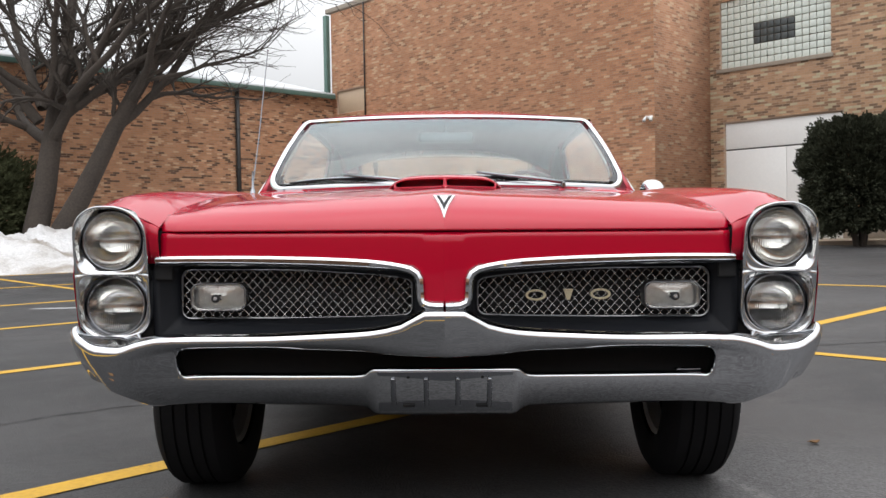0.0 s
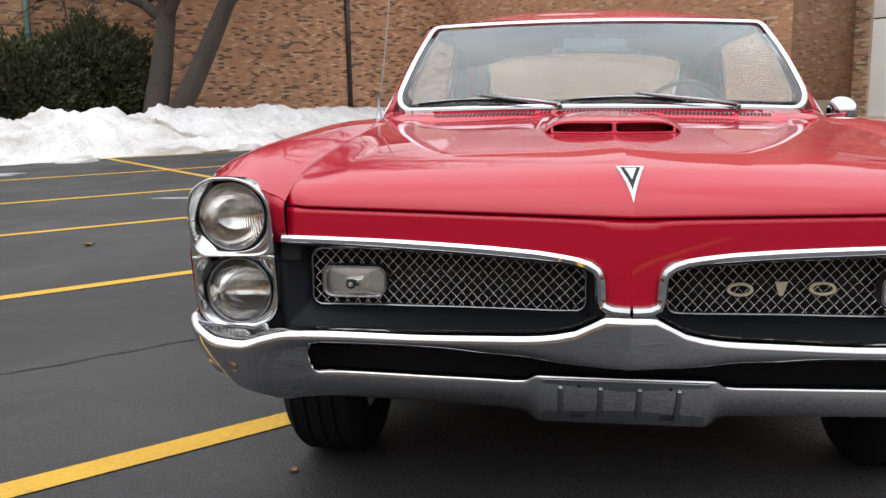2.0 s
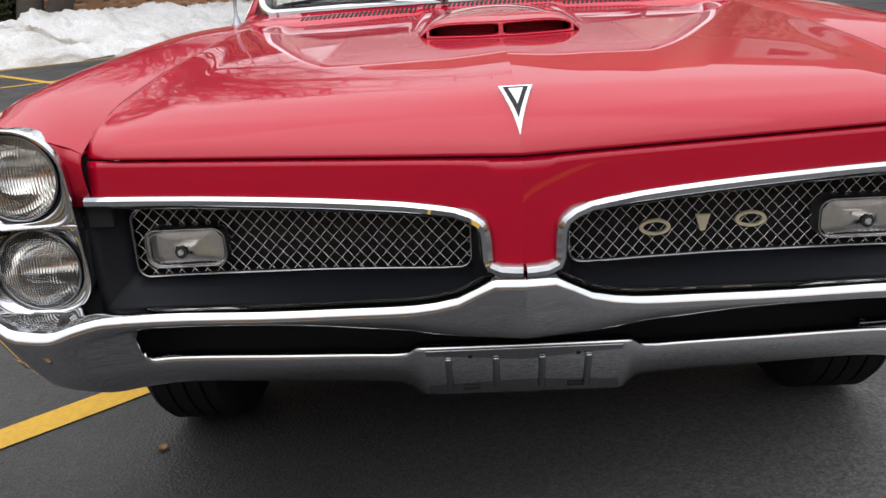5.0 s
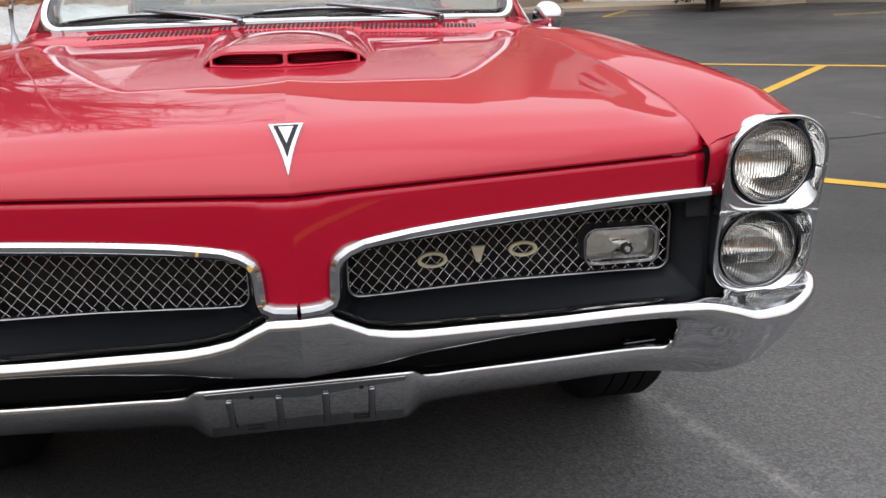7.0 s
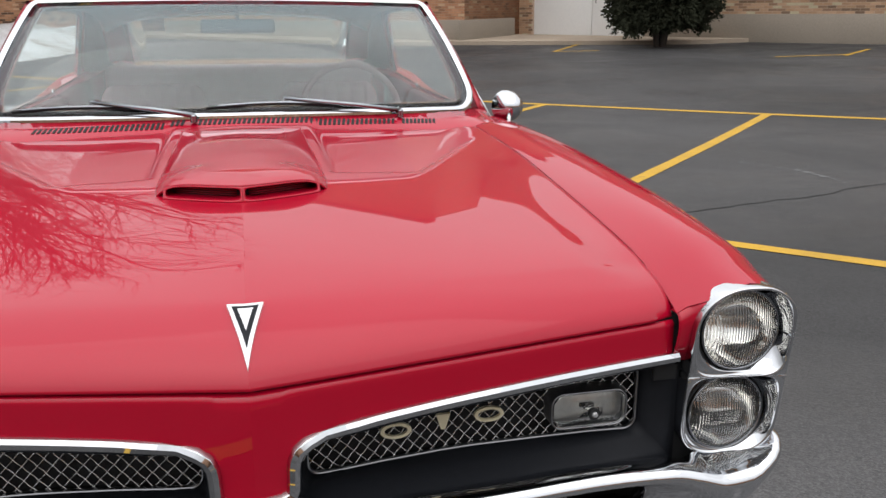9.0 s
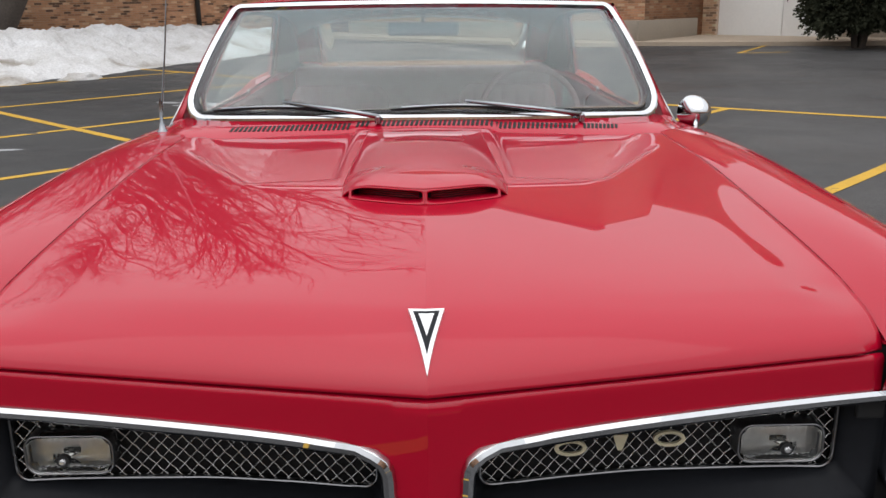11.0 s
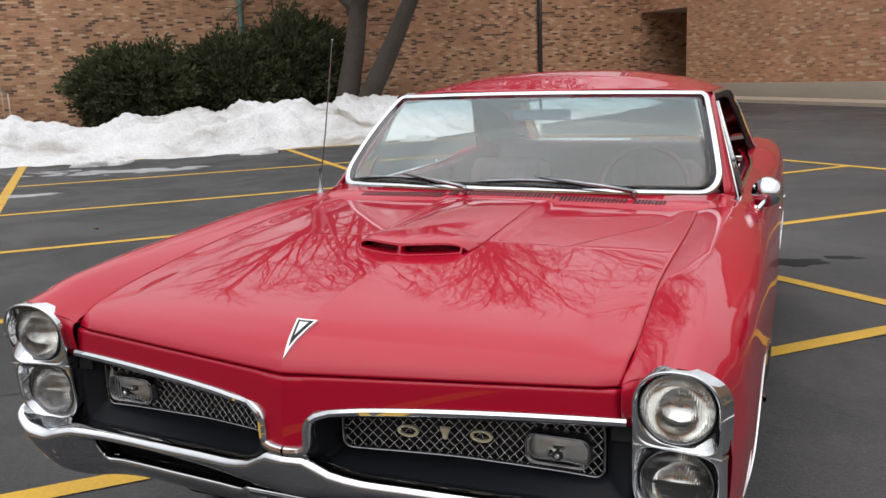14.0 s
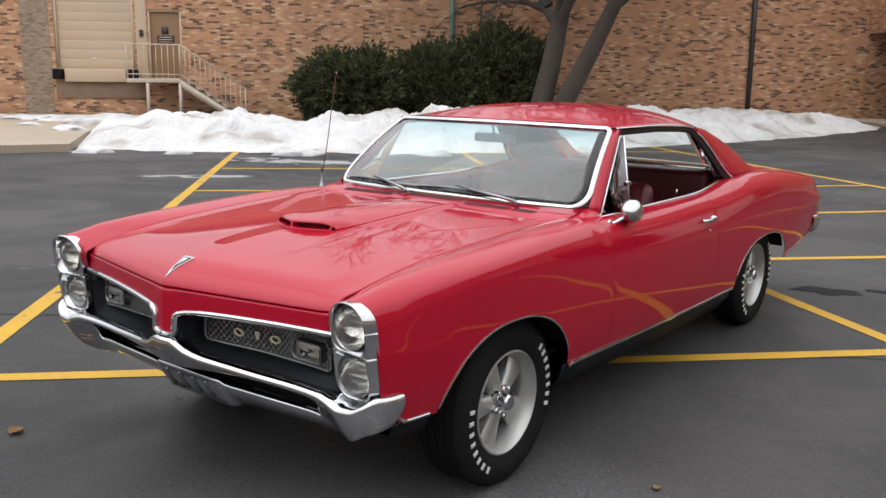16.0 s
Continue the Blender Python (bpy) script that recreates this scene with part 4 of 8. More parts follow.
def glass_block_window(hole, dark=None):
    """Square glass blocks laid in mortar, some of them dark, with a stone sill."""
    x0, x1, z0, z1 = hole
    top = empty("window_1", BACKW @ Vector(((x0 + x1) / 2, 0.1, z0)), "pale glass block window in the brick wall", "window")
    tagged(top, kind="structure")
    nx, nz = round((x1 - x0) / 0.2), round((z1 - z0) / 0.2)
    sx, sz = (x1 - x0) / nx, (z1 - z0) / nz
    bm = bmesh.new()
    box(bm, (x0 + 0.002, 0.11, z0 + 0.002), (x1 - 0.002, 0.2, z1 - 0.002), BACKW)
    part("mortar", bm, BASE_CONCRETE, top)
    one = bmesh.new()
    rounded_box(one, (0.008, 0.05, 0.008), (sx - 0.008, 0.11, sz - 0.008), 0.015)
    first = None
    for i in range(nx):
        for j in range(nz):
            cx, cz = x0 + i * sx, z0 + j * sz
            dk = dark and dark[0] <= cx + sx / 2 <= dark[1] and dark[2] <= cz + sz / 2 <= dark[3]
            if first is None:
                first = part("glass_block", one, BLOCK_GLASS, top)
                ob = first
            else:
                ob = new("glass_block", first.data)
                ob.parent = top
                ob.matrix_parent_inverse = top.matrix_basis.inverted()
            if dk:
                ob.data = first.data.copy()
                ob.data.materials[0] = BLOCK_DARK
            ob.matrix_basis = BACKW @ Matrix.Translation((cx, 0, cz))
    bm = bmesh.new()
    rounded_box(bm, (x0 - 0.12, -0.05, z0 - 0.12), (x1 + 0.06, 0.049, z0 - 0.004), 0.01, BACKW)
    part("sill", bm, BASE_CONCRETE, top)
    return top


glass_block_window(GLASSY[0], (1.45, 2.5, 5.98, 6.65))
glass_block_window(GLASSY[1])


# ---- pavements and kerbs ----
def raised_slab(name, edge, mat, label, category, height=0.13, inside=()):
    """A slab with a kerb face along edge (world xy points); inside closes it behind."""
    bm = bmesh.new()
    dense = []
    for i in range(len(edge) - 1):
        p, q = Vector(edge[i]), Vector(edge[i + 1])
        n = max(1, int((q - p).length / 1.0))
        dense += [p.lerp(q, k / n) for k in range(n)]
    dense.append(Vector(edge[-1]))
    loop = dense + [Vector(p) for p in inside]
    low = [bm.verts.new(on_land(p, -0.05)) for p in loop]
    rim = [bm.verts.new(on_land(p, height)) for p in loop]
    for i in range(len(loop)):
        j = (i + 1) % len(loop)
        bm.faces.new([low[i], low[j], rim[j], rim[i]])
    bm.faces.new(rim)
    bmesh.ops.triangulate(bm, faces=[bm.faces[-1]] if False else [f for f in bm.faces if len(f.verts) > 4])
    bmesh.ops.recalc_face_normals(bm, faces=bm.faces)
    return tagged(part(name, bm, mat), label, category, kind="structure")


raised_slab("pavement", [lot(19.7, 28.0).xy, lot(19.7, 15.0).xy, lot(20.2, 13.2).xy, (11.0, 21.2), (19.0, 21.6), (40.0, 21.8)], CONCRETE,
            "worn concrete pavement with a low kerb by the buildings", "pavement", 0.10,
            [(40.0, 40.0), lot(26, 13.4).xy, lot(21.1, 13.6).xy, lot(21.1, 28.0).xy])
raised_slab("dock_apron", [lot(-4.2, 27.9).xy, lot(-4.6, 24.5).xy, lot(-3.9, 19.35).xy, lot(-3.35, 16.3).xy, lot(-4.5, 15.8).xy, lot(-16, 15.2).xy, lot(-30, 14.5).xy], CONCRETE,
            "stained concrete apron in front of the loading docks", "pavement", 0.16, [lot(-30, 27.9).xy])


# ---- snow bank ----
def snow_bank():
    front = curve((-9, 25.4), (-5.6, 25.0), (-4.3, 21.0), (-3.3, 16.9), (0, 16.35), (2, 16.15), (6, 16.6), (9.7, 17.9), (14, 20.0), (17.5, 22.4), (19.3, 24.2))
    crest = curve((-12, 0.16), (-6.5, 0.18), (-4.2, 0.34), (-1, 0.60), (1.2, 0.48), (3.4, 0.62), (6.5, 0.66), (9, 0.62), (12, 0.58), (15, 0.46), (18, 0.25), (19.3, 0.05))
    bm = bmesh.new()
    rows = []
    na, nb = 420, 70
    for i in range(na + 1):
        a = -12 + 31.3 * i / na
        f = front(a) + 0.35 * noise.noise((a * 0.9, 0, 4)) + 0.16 * noise.noise((a * 2.8, 0, 9))
        back = min(27.6, f + 7.0)
        c = crest(a)
        row = []
        for j in range(nb + 1):
            t = j / nb
            b = f + (back - f) * t
            h = smooth(0.0, 0.42, t) ** 0.72 * (1 - 0.55 * smooth(0.5, 1.0, t))
            p = lot(a, b)
            lump = 0.24 * noise.noise((a * 0.55, b * 0.55, 1)) + 0.26 * noise.noise((a * 1.4, b * 1.4, 5)) + 0.16 * (0.2 - abs(noise.noise((a * 2.6, b * 2.6, 2)))) + 0.06 * noise.noise((a * 6, b * 6, 8)) + 0.03 * noise.noise((a * 12, b * 12, 3))
            z = c * h * (1 + 0.9 * lump) + lump * min(1, t * 9) * 0.5 * min(1, c * 1.6)
            row.append(on_land(p, max(-0.03, z) if 0 < j < nb else -0.06))
        rows.append(row)
    sheet(bm, rows)
    bmesh.ops.recalc_face_normals(bm, faces=bm.faces)
    return tagged(part("snow_bank", bm, SNOW, sharp=3), "dirty white ploughed snow bank along the lot", "snow bank", kind="structure")


snow_bank()


# ---- stains, slush and litter on the asphalt ----
def flat_patch(name, centre, long, wide, turn, mat, label, category, seed, up=0.004, ragged=0.45, holes=0.0):
    """An irregular thin patch lying on the asphalt."""
    bm = bmesh.new()
    n, rings = 72, 7
    c0 = Vector(centre)
    cs, sn = math.cos(turn), math.sin(turn)
    rows = []
    for j in range(rings + 1):
        row = []
        for k in range(n):
            a = 2 * math.pi * k / n
            r = 1 + ragged * (noise.noise((math.cos(a) * 1.6, math.sin(a) * 1.6, seed)) + 0.7 * noise.noise((math.cos(a) * 5, math.sin(a) * 5, seed + 3)) + 0.4 * noise.noise((math.cos(a) * 14, math.sin(a) * 14, seed + 6)))
            r *= 0.04 + 0.96 * j / rings
            u, v = r * long * math.cos(a), r * wide * math.sin(a)
            row.append(on_land(c0 + Vector((u * cs - v * sn, u * sn + v * cs)), up - (0.004 if j == rings else 0)))
        rows.append(row)
    sheet(bm, rows, closed=True, skip=(lambda i, j: noise.noise((rows[i][j].x * 3.1, rows[i][j].y * 3.1, seed)) > holes) if holes else None)
    bmesh.ops.recalc_face_normals(bm, faces=bm.faces)
    return tagged(part(name, bm, mat, sharp=3), label, category, kind="structure")


flat_patch("slush_patch", (-9.6, 11.2), 1.25, 0.42, 0.33, SLUSH, "thin grey slush melting beside the snow bank", "slush", 11, holes=0.12)
flat_patch("slush_patch", (-8.8, 8.6), 0.85, 0.16, 0.75, SLUSH, "thin grey slush melting on the asphalt", "slush", 12, holes=0.10)
flat_patch("slush_patch", (-8.5, 11.9), 0.7, 0.22, 0.5, SLUSH, "thin grey slush melting beside the snow bank", "slush", 13, holes=0.12)
flat_patch("slush_patch", (-4.3, 9.5), 0.30, 0.05, 0.1, SLUSH, "small streak of slush on the asphalt", "slush", 14)
flat_patch("slush_patch", (-3.0, 12.9), 0.9, 0.20, -0.6, SLUSH, "thin grey slush melting beside the snow bank", "slush", 15, holes=0.1)
flat_patch("damp_patch", (1.02, 7.12), 0.26, 0.12, 0.3, DAMP, "dark damp spot on the asphalt behind the car", "stain", 21)
flat_patch("damp_patch", (1.35, 7.35), 0.14, 0.05, 0.1, DAMP, "dark damp spot on the asphalt behind the car", "stain", 22)


def salt_streak(pts, width, seed):
    """A pale dried salt streak with broken edges."""
    bm = bmesh.new()
    rows = []
    ts = [i / (len(pts) - 1) for i in range(len(pts))]
    fx, fy = curve(*zip(ts, [p[0] for p in pts])), curve(*zip(ts, [p[1] for p in pts]))
    n = 260
    for i in range(n):
        t = i / (n - 1)
        c, d = Vector((fx(t), fy(t))), Vector((fx(min(1, t + 0.01)) - fx(max(0, t - 0.01)), fy(min(1, t + 0.01)) - fy(max(0, t - 0.01)))).normalized()
        side = Vector((-d.y, d.x))
        w = width * max(0.05, 0.6 + 1.1 * noise.noise((c.x * 9, c.y * 9, seed)))
        o = 0.5 * width * noise.noise((c.x * 5, c.y * 5, seed + 2))
        rows.append([on_land(c + side * (o + w * k), 0.003) for k in (-0.5, 0, 0.5)])
    sheet(bm, rows, flip=True, skip=lambda i, j: noise.noise((rows[i][j].x * 23, rows[i][j].y * 23, seed + j)) > 0.02)
    return tagged(part("salt_streak", bm, SALT, sharp=3), "pale dried salt streak on dark asphalt", "stain", kind="structure")


salt_streak([(-5.2, 4.16), (-4.75, 4.1), (-4.25, 3.82), (-4.46, 3.5), (-5.2, 3.2)], 0.05, 2)
salt_streak([(4.0, 7.3), (4.25, 6.8), (4.3, 6.2)], 0.06, 3)


def dead_leaf(x, y, size, turn, seed):
    """A curled dry leaf lying on the asphalt."""
    rnd = random.Random(seed)
    bm = bmesh.new()
    rows = []
    for i in range(9):
        t = i / 8
        w = 0.42 * math.sin(math.pi * min(1, t * 1.05 + 0.02)) ** 0.7 * (1 + 0.3 * rnd.uniform(-1, 1))
        rows.append([Vector(((t - 0.5) * size, k * w * size, size * (0.16 * abs(k) ** 1.6 + 0.12 * (t - 0.5) ** 2 * 4 + 0.03 * rnd.random()))) for k in (-1, -0.5, 0, 0.5, 1)])
    sheet(bm, rows)
    tube(bm, [Vector((-0.5 * size, 0, 0.01)), Vector((-0.72 * size, 0.04 * size, 0.006))], 0.0012, 5)
    bm.transform(Matrix.Translation(on_land((x, y), 0.003)) @ Matrix.Rotation(turn, 4, "Z"))
    return tagged(part("dead_leaf", bm, LEAF_DEAD, thick=0.0006), "curled dry brown leaf on the asphalt", "leaf", group="dead leaves on the asphalt")


for k, (x, y, size, turn) in enumerate(((-1.06, 1.96, 0.075, 0.4), (-3.65, 6.42, 0.085, 1.0), (-0.87, 2.66, 0.03, 0.7), (0.93, 1.62, 0.06, 2.0), (1.36, 3.22, 0.04, 0.2), (-2.9, 7.9, 0.05, 1.7), (3.9, 3.6, 0.035, 2.6), (-5.6, 7.2, 0.06, 0.3), (2.55, 6.5, 0.05, 1.2))):
    dead_leaf(x, y, size, turn, 40 + k)


def snow_lump(a, b, size, high, seed):
    """A broken piece of old snow left on the apron or beside the bank."""
    bm = bmesh.new()
    bmesh.ops.create_icosphere(bm, subdivisions=3, radius=1.0)
    for v in bm.verts:
        d = v.co.copy()
        k = 1 + 0.45 * noise.noise(d * 1.4 + Vector((seed, 0, 0))) + 0.2 * noise.noise(d * 4 + Vector((0, seed, 0)))
        v.co = Vector((d.x * k * size, d.y * k * size * 0.55, max(-0.25, d.z) * k * high))
    bm.transform(Matrix.Translation(on_land(lot(a, b), 0.16 if a < -4 else 0.0)) @ LOT_TURN)
    return tagged(part("snow_lump", bm, SNOW, sharp=3), "broken lump of dirty old snow on the ground", "snow", kind="structure")


for k, (a, b, size, high) in enumerate(((-4.6, 22.4, 0.75, 0.16), (-5.4, 24.0, 1.0, 0.14), (-7.0, 24.6, 0.9, 0.10), (-4.5, 20.2, 0.45, 0.12), (-6.0, 21.9, 0.35, 0.07), (-2.9, 16.2, 0.40, 0.12), (-1.2, 16.0, 0.30, 0.10), (1.2, 15.8, 0.45, 0.14), (4.0, 16.0, 0.35, 0.10), (7.4, 16.6, 0.4, 0.12))):
    snow_lump(a, b, size, high, 3 + k)


# ---- bare tree ----
def bare_tree(base, seed=3):
    """Several stout stems from one foot, forking into limbs, boughs and fine twigs."""
    rnd = random.Random(seed)
    top = empty("bare_tree", base, "large bare leafless tree with several grey-brown stems", "tree")
    trunk, wood = bmesh.new(), bmesh.new()

    def limb(p, d, length, r0, r1, bend, n):
        pts, p, d = [p.copy()], p.copy(), d.normalized()
        for _ in range(n):
            d = (d + Vector((rnd.uniform(-1, 1), rnd.uniform(-1, 1), rnd.uniform(-0.8, 1.0))) * bend).normalized()
            p = p + d * (length / n)
            pts.append(p.copy())
        return pts, d

    def grow(p, d, length, r, level):
        n = (7, 7, 6, 5, 4)[level]
        pts, dend = limb(p, d, length, r, r * 0.55, (0.11, 0.17, 0.24, 0.32, 0.38)[level], n)
        tube(trunk if level == 0 else wood, pts, lambda t: r * (1 - 0.62 * t), (14, 9, 6, 4, 3)[level], cap=False)
        if level == 4:
            return
        kids = ((4, 5), (6, 8), (5, 7), (4, 5))[level]
        for _ in range(rnd.randint(*kids)):
            k = rnd.uniform(0.35 if level == 0 else 0.18, 1.0)
            i = min(n - 1, int(k * n))
            q = pts[i].lerp(pts[i + 1], k * n - i)
            along = (pts[i + 1] - pts[i]).normalized()
            side = Vector((rnd.uniform(-1, 1), rnd.uniform(-1, 1), rnd.uniform(-0.35, 0.55)))
            nd = (along * rnd.uniform(0.5, 1.0) + side * (0.85, 0.85, 0.8, 0.75)[level]).normalized()
            nl = length * rnd.uniform(*((0.5, 0.8), (0.45, 0.7), (0.42, 0.7), (0.4, 0.7))[level])
            grow(q, nd, nl, max(0.0115, r * (1 - 0.62 * k) * rnd.uniform(0.52, 0.74)), level + 1)
        if level < 3:
            grow(pts[-1], dend, length * 0.6, r * 0.36, level + 1)
    foot = Vector(base)
    for d, off, length, r in (((0.20, 0.08, 1), (-0.12, -0.05), 7.5, 0.36), ((0.50, 0.10, 1), (0.20, 0.05), 7.2, 0.33)):
        grow(foot + Vector((*off, -0.25)), Vector(d), length, r, 0)
    # long low boughs reaching out over the roof
    for d, h, length, r in (((-0.75, -0.1, 0.9), 3.6, 6.0, 0.15), ((-0.40, 0.3, 1.0), 4.0, 6.2, 0.14), ((1.0, 0.25, 0.62), 4.0, 6.4, 0.12), ((0.9, -0.5, 0.6), 4.2, 6.8, 0.11), ((-0.5, -0.8, 0.55), 4.3, 5.5, 0.10), ((0.3, 0.9, 0.5), 4.3, 5.5, 0.09), ((0.34, -0.30, 1.0), 4.0, 4.6, 0.11), ((0.20, 0.40, 1.0), 4.0, 4.6, 0.10)):
        grow(foot + Vector((0.30 * h * max(0.2, d[0]), 0.10 * h * d[1], h)), Vector(d), length, r, 1)
    part("trunk", trunk, BARK, top, sharp=3)
    tagged(part("crown", wood, BARK, top, "bare boughs and fine twigs", sharp=3), kind="stuff")
    bm = bmesh.new()
    lathe(bm, [(-0.3, 0.75), (0.0, 0.60), (0.25, 0.48), (0.6, 0.34), (0.75, 0.0)], foot, "z", 20)
    for v in bm.verts:
        v.co += 0.10 * noise.noise_vector(v.co * 2.5)
    part("root_flare", bm, BARK, top, sharp=3)
    return top


bare_tree(on_land(lot(8.0, 24.0)))


# ---- evergreen shrubs ----
def shrub(name, base, radii, count, mat, label, seed, leaf=0.115, category="shrub", trunk=0.0, square=2.0, low=-0.2):
    """Stems inside a shell of many small leaf sprays with an uneven outline."""
    rnd = random.Random(seed)
    base = Vector(base)
    top = empty(name, base, label, category)
    verts, faces = [], []
    c = base + Vector((0, 0, radii[2] * (0.86 if not trunk else 1.0) + trunk))
    for _ in range(count):
        while True:
            d = Vector((rnd.gauss(0, 1), rnd.gauss(0, 1), rnd.gauss(0, 1))).normalized()
            if d.z > low - 0.6:
                break
        if square != 2.0:
            k = (abs(d.x) ** square + abs(d.y) ** square + abs(d.z) ** square) ** (-1 / square)
            d = d * k
        wob = 1 + 0.30 * noise.noise(d * 2.3 + Vector((seed, 0, 0))) + 0.24 * noise.noise(d * 6 + Vector((0, seed, 0))) + 0.14 * noise.noise(d * 14)
        if square == 2.0:
            wob += 0.55 * max(0.0, noise.noise(d * 9 + Vector((seed, seed, 0))) - 0.12) * max(0.0, d.z + 0.2)
        if square != 2.0:
            wob = 1 + (wob - 1) * 0.7
        depth = rnd.uniform(0.55, 1.0) ** 0.5
        p = c + Vector((d.x * radii[0], d.y * radii[1], d.z * radii[2])) * wob * depth
        if p.z < base.z + 0.05 and not trunk:
            p.z = base.z + rnd.uniform(0.05, 0.4)
        out = (d + Vector((rnd.uniform(-0.7, 0.7), rnd.uniform(-0.7, 0.7), rnd.uniform(-0.2, 0.9)))).normalized()
        side = out.cross(Vector((rnd.uniform(-1, 1), rnd.uniform(-1, 1), rnd.uniform(-1, 1)))).normalized()
        up = side.cross(out)
        ln, w = leaf * rnd.uniform(0.6, 1.4), leaf * rnd.uniform(0.22, 0.4)
        i = len(verts)
        verts += [p - out * ln * 0.4, p + side * w + up * w * 0.3, p + out * ln * 0.7, p - side * w + up * w * 0.3]
        faces.append((i, i + 1, i + 2, i + 3))
    me = bpy.data.meshes.new("foliage")
    me.from_pydata([tuple(v) for v in verts], [], faces)
    me.materials.append(mat)
    ob = new("foliage", me)
    ob.parent = top
    ob.matrix_parent_inverse = top.matrix_basis.inverted()
    tagged(ob, kind="stuff")
    for k in range(7 if not trunk else 5):
        a = k * 2.4
        tip = c + Vector((math.cos(a) * radii[0] * 0.55, math.sin(a) * radii[1] * 0.55, radii[2] * rnd.uniform(-0.1, 0.5)))
        foot = base + Vector((math.cos(a) * 0.08, math.sin(a) * 0.08, -0.05))
        mid = base.lerp(tip, 0.4) + Vector((0, 0, 0.1 + trunk * 0.4))
        bm = bmesh.new()
        tube(bm, [foot, mid, tip], lambda t: 0.07 * (1 - 0.75 * t), 7, cap=False)
        part("stem", bm, BARK, top, sharp=3)
    return top


shrub("evergreen_shrub", on_land(lot(2.4, 25.6)), (1.8, 1.6, 1.20), 30000, EVERGREEN, "broad dark green yew shrub behind the snow", 1)
shrub("evergreen_shrub", on_land(lot(5.0, 26.0)), (1.8, 1.5, 1.30), 30000, EVERGREEN, "dark green yew shrub between two others", 2)
shrub("evergreen_shrub", on_land(lot(7.0, 26.1)), (1.75, 1.5, 1.60), 34000, EVERGREEN, "tall dark green yew shrub beside the bare tree", 5)
shrub("clipped_shrub", on_land(lot(21.6, 7.9)), (1.16, 1.16, 1.30), 110000, HEDGE_LEAF, "clipped rounded dark shrub on a short trunk by the garage door", 4, leaf=0.075, trunk=0.42, square=4.0, low=-1)


# ---- the car: a red two-door hardtop, nose towards the start of the walk, its middle line on x = 0 ----
car = empty("car", (0, 4.5, 0), "glossy red two-door hardtop coupe with chrome trim, driver's window open", "car")
FRONT_AXLE, REAR_AXLE, TYRE_R = 2.91, 5.82, 0.330

half_width = curve((2.12, 0.898), (2.3, 0.922), (2.7, 0.938), (3.2, 0.945), (4.2, 0.948), (5.0, 0.944), (5.7, 0.948), (6.4, 0.935), (7.0, 0.905), (7.18, 0.885))
crown_z = curve((2.12, 0.8785), (2.3, 0.915), (2.7, 0.942), (3.3, 0.964), (3.65, 0.958), (4.2, 0.944), (4.75, 0.944), (5.1, 0.962), (5.45, 0.992), (5.9, 0.998), (6.4, 0.970), (7.0, 0.900), (7.18, 0.868))
crown_x = curve((2.12, 0.80), (2.7, 0.81), (3.3, 0.815), (3.65, 0.82), (4.8, 0.825), (5.3, 0.81), (5.9, 0.79), (6.5, 0.80), (7.18, 0.80))
seam_x = curve((2.13, 0.692), (2.3, 0.70), (2.6, 0.695), (3.1, 0.705), (3.5, 0.70), (3.56, 0.775), (4.9, 0.775), (5.1, 0.76), (5.5, 0.70), (7.2, 0.70))
seam_z = curve((2.13, 0.826), (2.2, 0.850), (2.35, 0.884), (2.7, 0.924), (3.3, 0.956), (3.56, 0.962), (3.7, 0.955), (4.8, 0.944), (5.2, 0.968), (5.9, 0.998), (6.4, 0.972), (7.2, 0.868))
sill_z = curve((2.12, 0.550), (2.18, 0.545), (2.25, 0.472), (2.42, 0.458), (2.5, 0.40), (3.2, 0.402), (3.9, 0.387), (5.2, 0.365), (6.1, 0.395), (6.5, 0.43), (7.0, 0.487), (7.18, 0.53))


def arch_z(y):
    """Height of the wheel openings' edge over y; nothing between them."""
    best = -1.0
    for yc, half, top, skew in ((2.832, 0.425, 0.694, 0.06), (5.735, 0.49, 0.632, 0.10)):
        s = (y - yc) / half
        if abs(s) < 1:
            base = 0.40
            best = max(best, base + (top - base) * (1 - abs(s) ** 2.3) ** 0.55)
    return best


